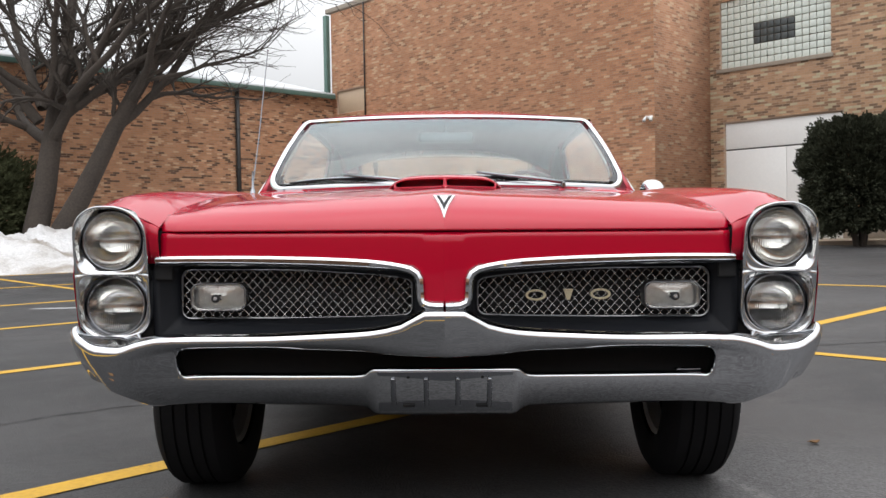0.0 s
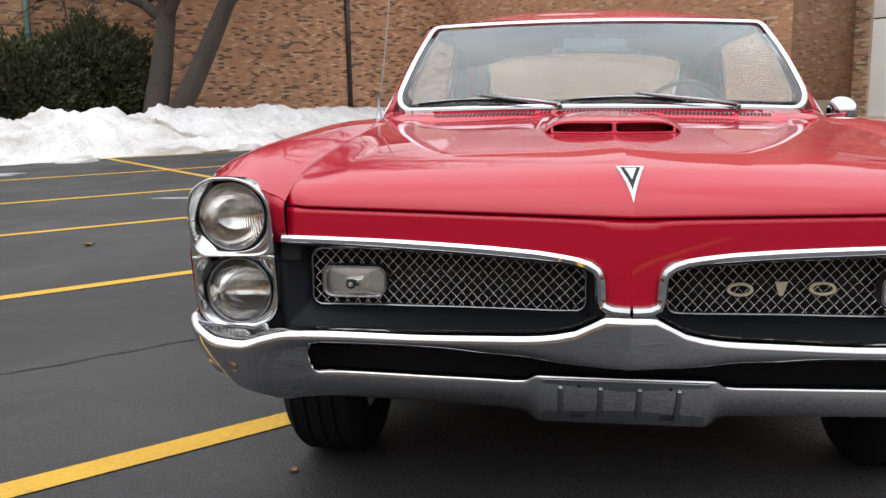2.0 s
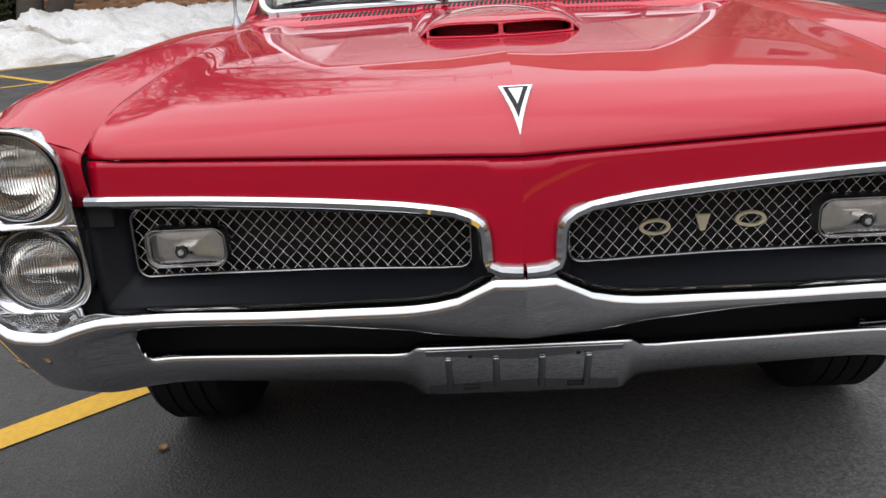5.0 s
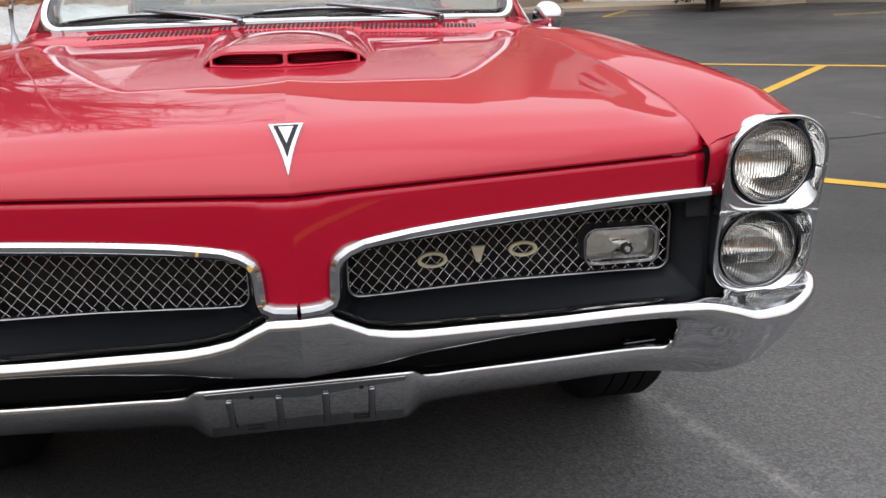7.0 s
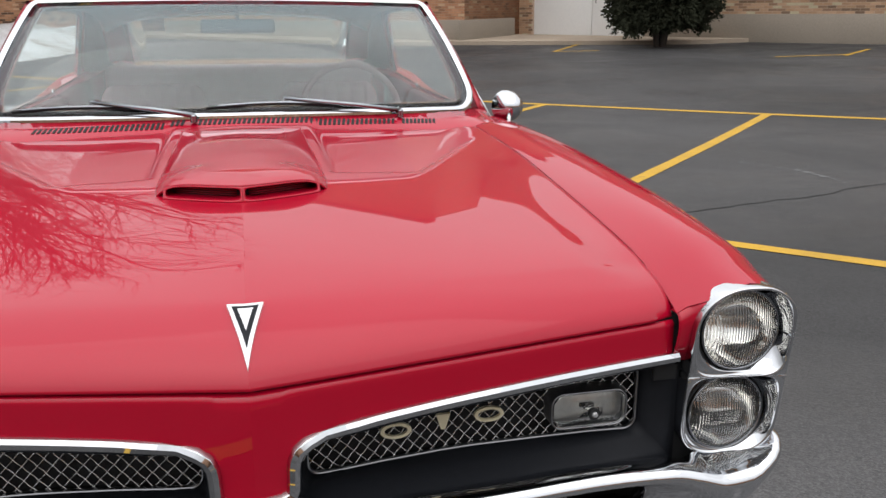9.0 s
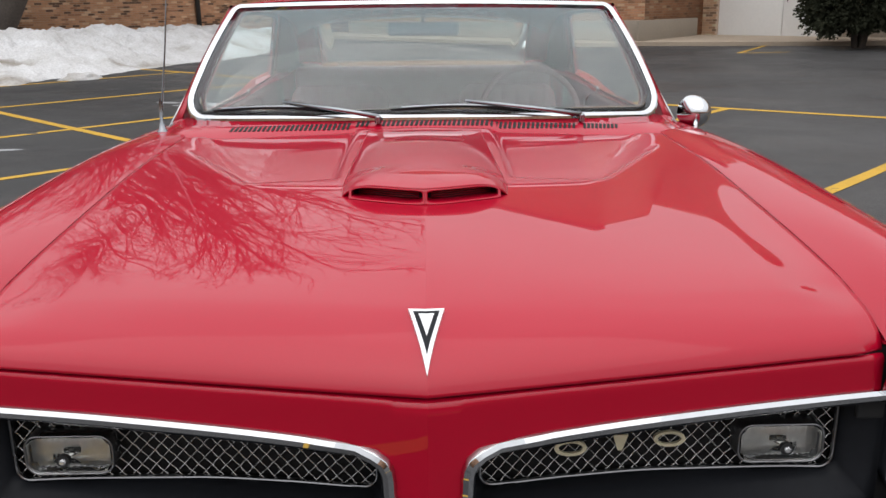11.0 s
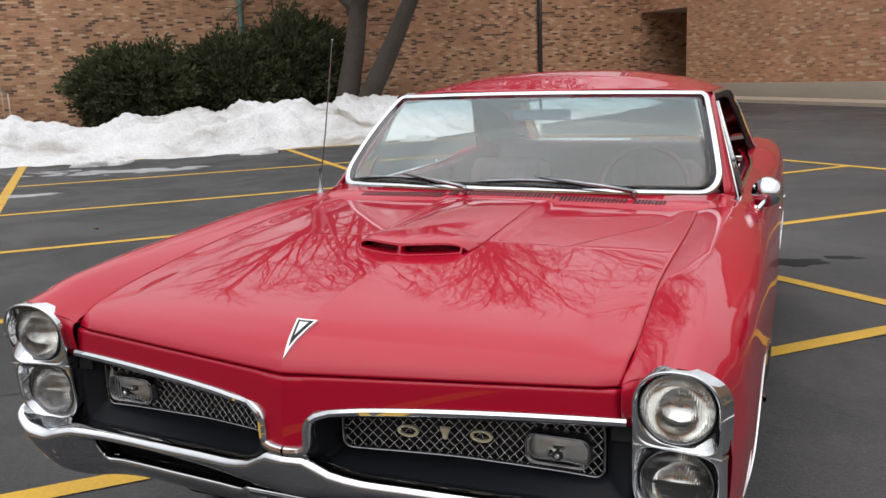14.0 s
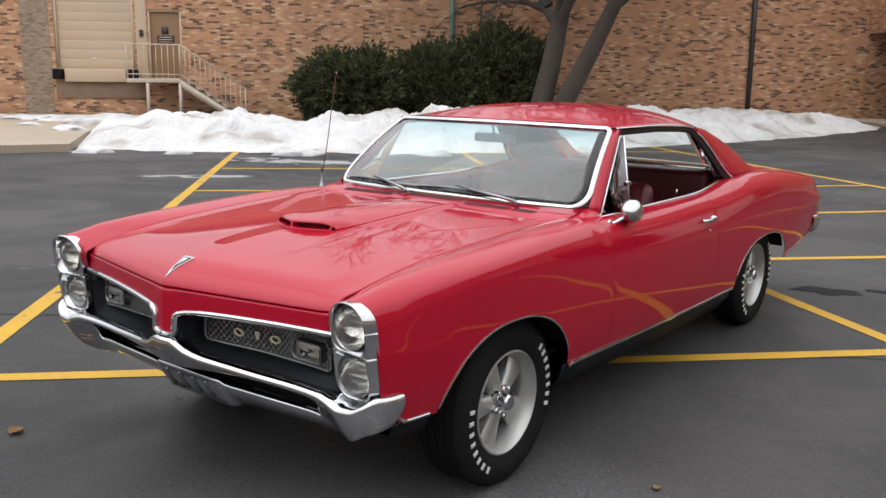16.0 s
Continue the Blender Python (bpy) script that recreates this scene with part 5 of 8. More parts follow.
def side_section(y, n=26):
    """Points from the lower edge of the body side up over the shoulder to the inner seam, for x > 0."""
    w, cz, cx = half_width(y), crown_z(y), crown_x(y)
    zb = min(sill_z(y), 0.475)
    k = 0.8 * (1 - smooth(2.5, 3.7, y))
    ctrl = [(w - 0.022, zb), (w - 0.006, zb + 0.10), (w, zb + 0.22), (w - 0.004, 0.74), (w - 0.016 + 0.006 * k, cz - 0.125 + 0.040 * k), (w - 0.040 + 0.017 * k, cz - 0.055 + 0.021 * k), (0.5 * (w - 0.04 + cx) + 0.006 + 0.008 * k, cz - 0.014 + 0.004 * k), (cx, cz), (0.5 * (cx + seam_x(y)), 0.5 * (cz + seam_z(y)) + 0.004), (seam_x(y), seam_z(y))]
    dense = []
    for i in range(len(ctrl) - 1):
        p0, p1, p2, p3 = (Vector((*ctrl[max(0, min(len(ctrl) - 1, k))], 0)) for k in (i - 1, i, i + 1, i + 2))
        for k in range(8):
            t = k / 8
            dense.append(0.5 * ((2 * p1) + (p2 - p0) * t + (2 * p0 - 5 * p1 + 4 * p2 - p3) * t * t + (3 * p1 - p0 - 3 * p2 + p3) * t ** 3))
    dense.append(Vector((*ctrl[-1], 0)))
    z0 = max(arch_z(y), sill_z(y))
    if z0 > zb + 1e-4:
        keep = [p for p in dense if p.y > z0]
        first = dense[len(dense) - len(keep) - 1]
        t = (z0 - first.y) / max(1e-6, keep[0].y - first.y)
        dense = [first.lerp(keep[0], max(0, min(1, t)))] + keep
    lens = [0.0]
    for a, b in zip(dense, dense[1:]):
        lens.append(lens[-1] + (b - a).length)
    out, j = [], 0
    for k in range(n):
        s = lens[-1] * k / (n - 1)
        while j < len(lens) - 2 and lens[j + 1] < s:
            j += 1
        t = (s - lens[j]) / max(1e-9, lens[j + 1] - lens[j])
        out.append(dense[j].lerp(dense[j + 1], min(1, t)))
    return [(p.x, p.y) for p in out]


def stations(y0, y1):
    ys = {y0, y1}
    n = int((y1 - y0) / 0.05)
    ys |= {y0 + (y1 - y0) * k / n for k in range(1, n)}
    for yc, half in ((2.832, 0.425), (5.735, 0.49)):
        for k in range(41):
            y = yc - half * math.cos(math.pi * k / 40)
            for e in (0, 1e-4 if k == 0 else -1e-4 if k == 40 else 0):
                if y0 < y + e < y1:
                    ys.add(y + e)
    out = sorted(ys)
    return [y for i, y in enumerate(out) if i == 0 or y - out[i - 1] > 5e-5]


def side_panel(name, y0, y1, s, label=""):
    bm = bmesh.new()
    sheet(bm, [[(s * x, y + ((0.13 * (0.80 - z) - 0.018) * smooth(0.712, 0.74, x) if y < 2.1385 else 0.0), z) for x, z in side_section(y)] for y in stations(y0, y1)], flip=s < 0)
    ob = part(name, bm, PAINT, car, label, sharp=0.9, thick=0.0015)
    ob.modifiers.new("even_shading", "WEIGHTED_NORMAL").keep_sharp = True
    return ob


for s in (-1, 1):
    side_panel("front_fender", 2.138, 3.6015, s)
    side_panel("door", 3.6045, 4.8635, s)
    side_panel("quarter_panel", 4.8665, 7.18, s)


# hood
def edge_y(x):
    return 2.010 + 0.134 * (abs(x) / 0.69) ** 1.03


hood_prof = curve((0.0, 0.8175), (0.006, 0.830), (0.02, 0.846), (0.06, 0.873), (0.135, 0.900), (0.3, 0.921), (0.6, 0.943), (1.0, 0.963), (1.47, 0.984))
hood_fall = curve((0.0, 0.0), (0.05, 0.012), (0.15, 0.022), (0.35, 0.024), (0.8, 0.020), (1.47, 0.016))


def hood_z(x, y):
    d = max(0.0, y - edge_y(x))
    ax = abs(x)
    z = hood_prof(d) - hood_fall(d) * (ax / 0.69) ** 1.5 + 0.0052 * max(0.0, 1 - ax / 0.13) ** 1.5 * smooth(0.05, 0.3, d) * (1 - smooth(0.50, 0.64, d))
    # raised shoulders round the sunken panels beside the scoop
    line = 2.86 + max(0.0, (ax - 0.40)) * 1.75
    sunk = (1 - smooth(0.60, 0.66, ax)) * smooth(line - 0.010, line + 0.016, y) * smooth(0.188, 0.212, ax)
    return z - 0.011 * sunk


def crease_middle(ob, y_end):
    """Keeps the edge along the car's middle line crisp."""
    me = ob.data
    for e in me.edges:
        a, b = (me.vertices[i].co for i in e.vertices)
        if abs(a.x) < 1e-5 and abs(b.x) < 1e-5 and a.y < y_end:
            e.use_edge_sharp = True
    return ob


def hood():
    bm = bmesh.new()
    xs = [-1 + 2 * k / 150 for k in range(151)]
    rows = []
    for j in range(131):
        t = (j / 130) ** 1.35
        row = []
        for u in xs:
            x = u * 0.69
            y = edge_y(x) + t * (3.455 - edge_y(x))
            sx = (seam_x(max(2.13, y)) - 0.002) / 0.69
            if abs(u) > 0.8:
                sx = 1 + (sx - 1) * smooth(0.8, 1.0, abs(u))
            else:
                sx = 1
            z = hood_z(x, y)
            z += (seam_z(max(2.13, y)) - 0.001 - z) * smooth(0.82, 1.0, abs(u)) * smooth(2.16, 2.30, y)
            corner = smooth(0.93, 1.0, abs(u)) * (1 - smooth(0.0, 0.12, t))
            row.append((x * sx, y + 0.010 * corner, z))
        rows.append(row)
    sheet(bm, rows, skip=lambda i, j: abs(0.5 * (xs[j] + xs[j + 1]) * 0.69) < 0.142 and 2.640 + 0.078 * (abs(rows[i][j][0]) / 0.17) ** 1.3 < rows[i][j][1] < 2.75)
    return crease_middle(part("hood", bm, PAINT, car, sharp=0.8, thick=0.003), 2.64)


hood_part = hood()
for s in (-1, 1):
    bm = bmesh.new()
    sheet(bm, [[(s * (seam_x(y) + d), y, seam_z(y) - h) for d, h in ((-0.02, 0.012), (0.0, 0.010), (0.02, 0.012))] for y in (2.16 + 1.40 * k / 30 for k in range(31))])
    part("hood_gutter", bm, PAINT, car, thick=0.002)


# the scoop standing on the hood, with two openings
def scoop():
    half = curve((0.0, 0.170), (0.08, 0.177), (0.25, 0.174), (0.5, 0.168), (0.78, 0.162))
    rise = curve((0.0, 0.029), (0.03, 0.0345), (0.08, 0.0375), (0.2, 0.0365), (0.45, 0.026), (0.65, 0.012), (0.78, 0.002))
    bm = bmesh.new()
    rows = []
    for j in range(51):
        t = (j / 50) ** 1.3
        row = []
        for k in range(91):
            u = -1 + 2 * k / 90
            lead = 2.622 + 0.078 * abs(u) ** 1.3
            y = lead + t * (3.40 - lead)
            d = t * 0.78
            x = u * half(d)
            fall = 1 - abs(u) ** (7.0 - 4.6 * smooth(0.0, 0.25, t))
            row.append((x, y, hood_z(x, y) + 0.0012 + rise(d) * fall))
        rows.append(row)
    sheet(bm, rows)
    top = part("scoop", bm, PAINT, hood_part, sharp=0.9, thick=0.004)
    # face of the mouth: a rounded lip round each opening, turning in to a short throat
    for s in (-1, 1):
        bm = bmesh.new()
        rows = []
        for hx, hv, p, d in ((0.079, 0.50, 26, 0.0), (0.0765, 0.46, 12, -0.0015), (0.0745, 0.41, 8, -0.0012), (0.0730, 0.375, 7, 0.0012), (0.0722, 0.36, 6, 0.006), (0.0715, 0.35, 6, 0.034)):
            row = []
            for k in range(64):
                w = 2 * math.pi * k / 64
                c, e = math.cos(w), math.sin(w)
                r = (abs(c) ** p + abs(e) ** p) ** (-1 / p)
                x, v = max(0.0, 0.0775 + hx * c * r), 0.5 + hv * e * r
                lead = 2.622 + 0.078 * (x / 0.170) ** 1.3
                z = hood_z(x, lead) + 0.0012 + v * 0.029 * (1 - 0.8 * min(1.0, x / 0.170) ** 7)
                row.append((s * x, lead - 0.015 * (1 - v) + d, z))
            rows.append(row)
        sheet(bm, rows, closed=True, flip=s < 0)
        part("mouth_lip", bm, PAINT, hood_part, sharp=1.2)
    for s in (-1, 1):
        bm = bmesh.new()
        for i in range(6):
            z = 0.003 + 0.0045 * i
            pts = []
            for k in range(9):
                x = 0.012 + 0.126 * k / 8
                lead = 2.622 + 0.078 * (x / 0.158) ** 1.3
                pts.append(Vector((s * x, lead + 0.030, hood_z(x, lead) + z)))
            tube(bm, pts, 0.0014, 5)
        part("mouth_louvre", bm, PAINT, hood_part)
        bm = bmesh.new()
        rows = []
        for k in range(9):
            x = 0.002 + 0.138 * k / 8
            lead = 2.622 + 0.078 * (x / 0.158) ** 1.3
            rows.append([(s * x, lead + 0.036, hood_z(x, lead) - 0.03), (s * x, lead + 0.040, hood_z(x, lead) + 0.028)])
        sheet(bm, rows)
        part("mouth_backing", bm, DARK, hood_part, thick=0.004)


scoop()


# front header panel under the hood edge, with the beak
def brow(ax):
    """Lower edge of the header panel: over the grilles, down round the beak."""
    return brow_out(ax) if ax > 0.06 else 0.0


brow_out = curve((0.06, 0.722), (0.075, 0.734), (0.10, 0.7415), (0.15, 0.7485), (0.20, 0.752), (0.30, 0.756), (0.40, 0.758), (0.50, 0.759), (0.60, 0.7585), (0.70, 0.757))


def header_panel():
    bm = bmesh.new()
    xs = [k / 40 * 0.045 for k in range(0, 41, 5)] + [0.0475, 0.052, 0.06, 0.07, 0.085, 0.10] + [0.10 + 0.59 * k / 30 for k in range(1, 31)]
    xs = [-x for x in xs[::-1]] + xs[1:]
    cols = []
    for x in xs:
        ax = abs(x)
        zl = 0.646 if ax <= 0.0451 else (0.704 if ax < 0.05 else 0.714 if ax < 0.055 else brow_out(ax) - 0.002)
        col = []
        for k in range(15):
            t = k / 14
            z = 0.8135 + (zl - 0.8135) * t
            k2 = (0.8135 - z) / 0.171
            y = edge_y(x) - 0.003 * k2 * k2 - 0.008 * k2 * (1 - k2)
            if z > 0.8065:
                y += 0.006 * ((z - 0.8065) / 0.007) ** 2
            col.append((x, y, z))
        cols.append(col)
    sheet(bm, cols)
    return crease_middle(part("header_panel", bm, PAINT, car, sharp=0.7, thick=0.004), 3.0)


header_panel()
for s in (-1, 1):
    bm = bmesh.new()
    rows = []
    for x in (0.6925, 0.698, 0.705, 0.711, 0.7155, 0.718, 0.722, 0.727, 0.733, 0.740, 0.747, 0.754):
        top = 0.8280 + 0.535 * (x - 0.692)
        y0 = 2.1385 + (0.13 * (0.80 - top) - 0.018) * smooth(0.712, 0.74, x)
        rim = 0.0
        if x > 0.7156:
            rim = 0.798 + 0.083 * (1 - ((0.80 - x) / 0.0845) ** 2.1) ** (1 / 2.1) - 0.012
        fade = 1 - 0.7 * smooth(0.715, 0.735, x)
        rows.append([(s * x, y0 + dy * fade, max(z, rim)) for dy, z in ((0.006, 0.742), (-0.005, 0.775), (-0.010, top - 0.030), (-0.0105, top - 0.020), (-0.009, top - 0.011), (-0.005, top - 0.004), (0.001, top), (0.02, top - 0.001))])
    sheet(bm, rows, flip=s > 0)
    part("corner_filler", bm, PAINT, car, sharp=1.2, thick=0.002)


def brow_moulding(s):
    """Bright moulding over one grille and down beside the beak."""
    pts = [(0.001, 2.007, 0.6455), (0.015, 2.009, 0.6455), (0.034, 2.012, 0.6465), (0.049, 2.014, 0.652), (0.0535, 2.016, 0.663), (0.0545, 2.016, 0.68), (0.0550, 2.016, 0.695), (0.0565, 2.016, 0.707), (0.062, 2.017, 0.7185), (0.073, 2.020, 0.7275)]
    for k in range(1, 26):
        x = 0.073 + (0.700 - 0.073) * k / 25
        k2 = smooth(0.07, 0.16, x)
        pts.append((x, edge_y(x) + 0.009 - 0.009 * k2, brow_out(x) - 0.007 - 0.003 * k2))
    pts = [Vector((s * x, y, z)) for x, y, z in pts]
    bm = bmesh.new()
    prof = [(0.015, -0.006), (0.018, 0.0), (0.015, 0.006), (0.008, 0.0092), (-0.012, 0.0095), (-0.012, -0.0095), (0.008, -0.0092)]
    if s > 0:
        prof = [(o, -c) for o, c in prof][::-1]
    tilt = [Vector((0, -1, 0.36 * smooth(0.07, 0.18, abs(p.x)))) for p in pts]
    sweep(bm, pts, tilt, [(o * 0.8, -1.18 * c) for o, c in prof])
    return part("grille_moulding", bm, CHROME, car)


# grille: black recess, mesh in a bright frame, signal lamp
def grille_outline(n=96):
    """Rounded outline (x, z) of the mesh insert for x > 0, from its inner lower corner round."""
    top = curve((0.075, 0.700), (0.12, 0.7075), (0.25, 0.7165), (0.42, 0.7235), (0.655, 0.7245))
    low = curve((0.075, 0.617), (0.12, 0.612), (0.25, 0.606), (0.42, 0.602), (0.655, 0.602))
    x0, x1, r = 0.078, 0.652, 0.022
    pts = []

    def arc(cx, cz, a0, a1, k=8):
        for i in range(k + 1):
            a = radians(a0 + (a1 - a0) * i / k)
            pts.append((cx + r * math.cos(a), cz + r * math.sin(a)))
    arc(x0 + r, low(x0 + r) + r, 180, 270)
    for i in range(1, 24):
        x = x0 + r + (x1 - x0 - 2 * r) * i / 24
        pts.append((x, low(x)))
    arc(x1 - r, low(x1 - r) + r, 270, 360)
    arc(x1 - r, top(x1 - r) - r, 0, 90)
    for i in range(1, 24):
        x = x1 - r - (x1 - x0 - 2 * r) * i / 24
        pts.append((x, top(x)))
    arc(x0 + r, top(x0 + r) - r, 90, 180)
    return pts, top, low


OUT, MESH_TOP, MESH_LOW = grille_outline()
bumper_top = curve((0.0, 0.639), (0.045, 0.638), (0.06, 0.632), (0.085, 0.615), (0.12, 0.602), (0.18, 0.591), (0.28, 0.583), (0.45, 0.574), (0.68, 0.571), (0.73, 0.562), (0.78, 0.549), (0.83, 0.553), (0.87, 0.572), (0.905, 0.590), (0.93, 0.583))


mesh_y = curve((0.0, 2.118), (0.08, 2.13), (0.22, 2.165), (0.385, 2.19), (0.56, 2.193), (0.66, 2.188))


def grille(s):
    top = empty("grille", (s * 0.36, 2.15, 0.66), "", "")
    for key in ("label", "category"):
        if key in top:
            del top[key]
    top.parent = car
    top.matrix_parent_inverse = car.matrix_basis.inverted()
    # recess: from the moulding and bumper line in to the mesh frame
    bm = bmesh.new()
    rows = []
    for t in (0.0, 0.25, 0.6, 1.0):
        row = []
        for x, z in OUT:
            u = (x - 0.365) / 0.287
            upper = z > 0.66
            ox = 0.365 + u * 0.352
            ox = max(0.046, min(0.717, ox))
            oz = brow_out(max(0.062, ox)) - 0.004 if upper else bumper_top(ox) - 0.02
            if ox < 0.062:
                oz = 0.70 if upper else 0.60
            k = t
            row.append((s * (ox + (x - ox) * k), (edge_y(ox) + 0.012) * (1 - k) + (mesh_y(x) + 0.004) * k, oz + (z - oz) * k))
        rows.append(row)
    sheet(bm, rows, closed=True, flip=s < 0)
    part("grille_surround", bm, SATIN_BLACK, top, "satin black grille recess", thick=0.003)
    bm = bmesh.new()
    pts = [Vector((s * x, mesh_y(x) - 0.001, z)) for x, z in OUT]
    cen = Vector((s * 0.365, 2.15, 0.66))
    prof = [(0.005, -0.0018), (0.006, 0.0), (0.005, 0.0018), (0.0, 0.0026), (-0.004, 0.0), (0.0, -0.0026)]
    sweep(bm, pts, [Vector((0, -1, 0))] * len(pts), prof, closed=True)
    part("grille_frame", bm, DULL_METAL, top, "dull bright grille frame")
    bm = bmesh.new()
    sheet(bm, [[(s * x, mesh_y(x) + 0.03, MESH_LOW(x) - 0.01), (s * x, mesh_y(x) + 0.03, MESH_TOP(x) + 0.01)] for x in (0.07 + 0.59 * k / 12 for k in range(13))])
    part("grille_backing", bm, DARK, top, thick=0.003)
    # crimped diagonal wires
    for sense, depth in ((1, 0.0), (-1, 0.0022)):
        bm = bmesh.new()
        pitch = 0.0225
        k = -20
        for k in range(-16, 60):
            run = []
            for i in range(73):
                z = 0.596 + 0.134 * i / 72
                x = k * pitch + 0.04 + sense * (z - 0.66) * 0.92
                if 0.080 < x < 0.650 and MESH_LOW(x) + 0.001 < z < MESH_TOP(x) - 0.001:
                    run.append(Vector((s * x, mesh_y(x) + depth + 0.0011 * math.sin(i * 0.1167 * 2 * 3.14 + k * 3.14), z)))
            if len(run) > 3:
                tube(bm, run[::2] if len(run) > 8 else run, 0.00105, 4, cap=False)
        part("wire_mesh", bm, WIRE, top, "bright woven wire mesh")
    # signal lamp
    c = Vector((s * 0.557, mesh_y(0.557) - 0.024, 0.657))

    def oval(hw, hz, y, r):
        pts = []
        for ax, az, a0 in ((1, -1, 270), (1, 1, 0), (-1, 1, 90), (-1, -1, 180)):
            for i in range(7):
                a = radians(a0 + 15 * i)
                pts.append(c + Vector((ax * (hw - r) + r * math.cos(a), y, az * (hz - r) + r * math.sin(a))))
        return pts
    bm = bmesh.new()
    sheet(bm, [oval(0.0695, 0.0345, 0.028, 0.022), oval(0.0690, 0.0340, -0.006, 0.022), oval(0.0678, 0.0328, -0.008, 0.021), oval(0.0660, 0.0310, -0.0075, 0.020), oval(0.065, 0.030, 0.002, 0.0195)], closed=True)
    lamp = part("signal_lamp", bm, DULL_METAL, top, "oblong signal lamp with chrome rim", sharp=0.9)
    bm = bmesh.new()
    rows = [oval(0.065 * k, 0.030 * k, 0.014 - 0.004 * (1 - k * k), 0.018 * k) for k in (1.0, 0.8, 0.5, 0.2)]
    sheet(bm, rows, closed=True)
    part("reflector", bm, LAMP_GREY, lamp)
    bm = bmesh.new()
    rows = [oval(0.065 * k, 0.030 * k, -0.004 - 0.008 * (1 - k * k), 0.018 * k) for k in (1.0, 0.9, 0.7, 0.4, 0.05)]
    sheet(bm, rows, closed=True)
    ob = part("lens", bm, SIGNAL_LENS, lamp, thick=0.003)
    ob.visible_shadow = False
    bm = bmesh.new()
    lathe(bm, [(0.004, 0.0105), (-0.004, 0.0105), (-0.0045, 0.0075), (-0.0045, 0.0)], c + Vector((0.004 * s, -0.0165, -0.003)), "y", 14)
    part("screw_seat", bm, TRIM_BLACK, lamp)
    bm = bmesh.new()
    lathe(bm, [(0.0, 0.0055), (-0.003, 0.0053), (-0.005, 0.0036), (-0.0055, 0.0)], c + Vector((0.004 * s, -0.0205, -0.003)), "y", 14)
    part("screw", bm, EMBLEM, lamp)


for s in (-1, 1):
    brow_moulding(s)
    grille(s)


# badge of three plain pale shapes on the driver's side mesh, and the dart on the hood
def front_badges():
    y0 = lambda x: mesh_y(x) - 0.010
    for cx, kind in ((0.2225, "ring"), (0.304, "wedge"), (0.385, "ring")):
        bm = bmesh.new()
        if kind == "ring":
            outer = [(0.0255 * math.cos(2 * math.pi * k / 32), 0.0135 * math.sin(2 * math.pi * k / 32)) for k in range(32)]
            inner = [(x * 0.75, z * 0.66) for x, z in outer]
            sheet(bm, [[(cx + x, y0(cx) + d, 0.658 + z) for x, z in ring] for ring, d in ((outer, 0.006), (outer, 0.0), (inner, 0.0), (inner, 0.006), (outer, 0.006))], closed=True)
        else:
            out = [(-0.012, 0.0135), (0.012, 0.0135), (0.0036, -0.0135), (-0.0036, -0.0135)]
            vs = sheet(bm, [[(cx + x, y0(cx) + d, 0.658 + z) for x, z in out] for d in (0.006, 0.0)], closed=True)
            bm.faces.new(vs[1])
        bmesh.ops.recalc_face_normals(bm, faces=bm.faces)
        part("badge_piece", bm, BADGE, car, "pale gold badge shape on the grille mesh")


front_badges()


def dart(w, y0, y1, lift, mat, name, parent, notch=0.0, h=0.004):
    """A flat pointed shape lying on the hood's middle line, point forward."""
    bm = bmesh.new()
    ring = [(0.0, y0), (w, y1), (w * 0.5, y1 - notch * 0.5), (0.0, y1 - notch), (-w * 0.5, y1 - notch * 0.5), (-w, y1)]
    dense = []
    for i in range(6):
        a, b = ring[i], ring[(i + 1) % 6]
        dense += [(a[0] + (b[0] - a[0]) * k / 5, a[1] + (b[1] - a[1]) * k / 5) for k in range(5)]
    lo = [bm.verts.new((x, y, hood_z(x, y) + lift)) for x, y in dense]
    hi = [bm.verts.new((x, y, hood_z(x, y) + lift + h)) for x, y in dense]
    for i in range(len(dense)):
        bm.faces.new([lo[i], lo[(i + 1) % len(dense)], hi[(i + 1) % len(dense)], hi[i]])
    bm.faces.new(hi)
    bmesh.ops.recalc_face_normals(bm, faces=bm.faces)
    return part(name, bm, mat, parent)


dart(0.0262, 2.022, 2.130, 0.0, EMBLEM, "hood_emblem", hood_part, 0.004, 0.007)
dart(0.0192, 2.048, 2.1235, 0.0055, SATIN_BLACK, "emblem_field", hood_part, 0.003, 0.002)
dart(0.0112, 2.072, 2.1155, 0.0070, EMBLEM, "emblem_centre", hood_part, 0.002, 0.0018)


# ---- headlamps ----
def lamp_front_y(x, z):
    return 2.087 + 0.14 * (0.90 - abs(x)) + 0.13 * (0.80 - z)


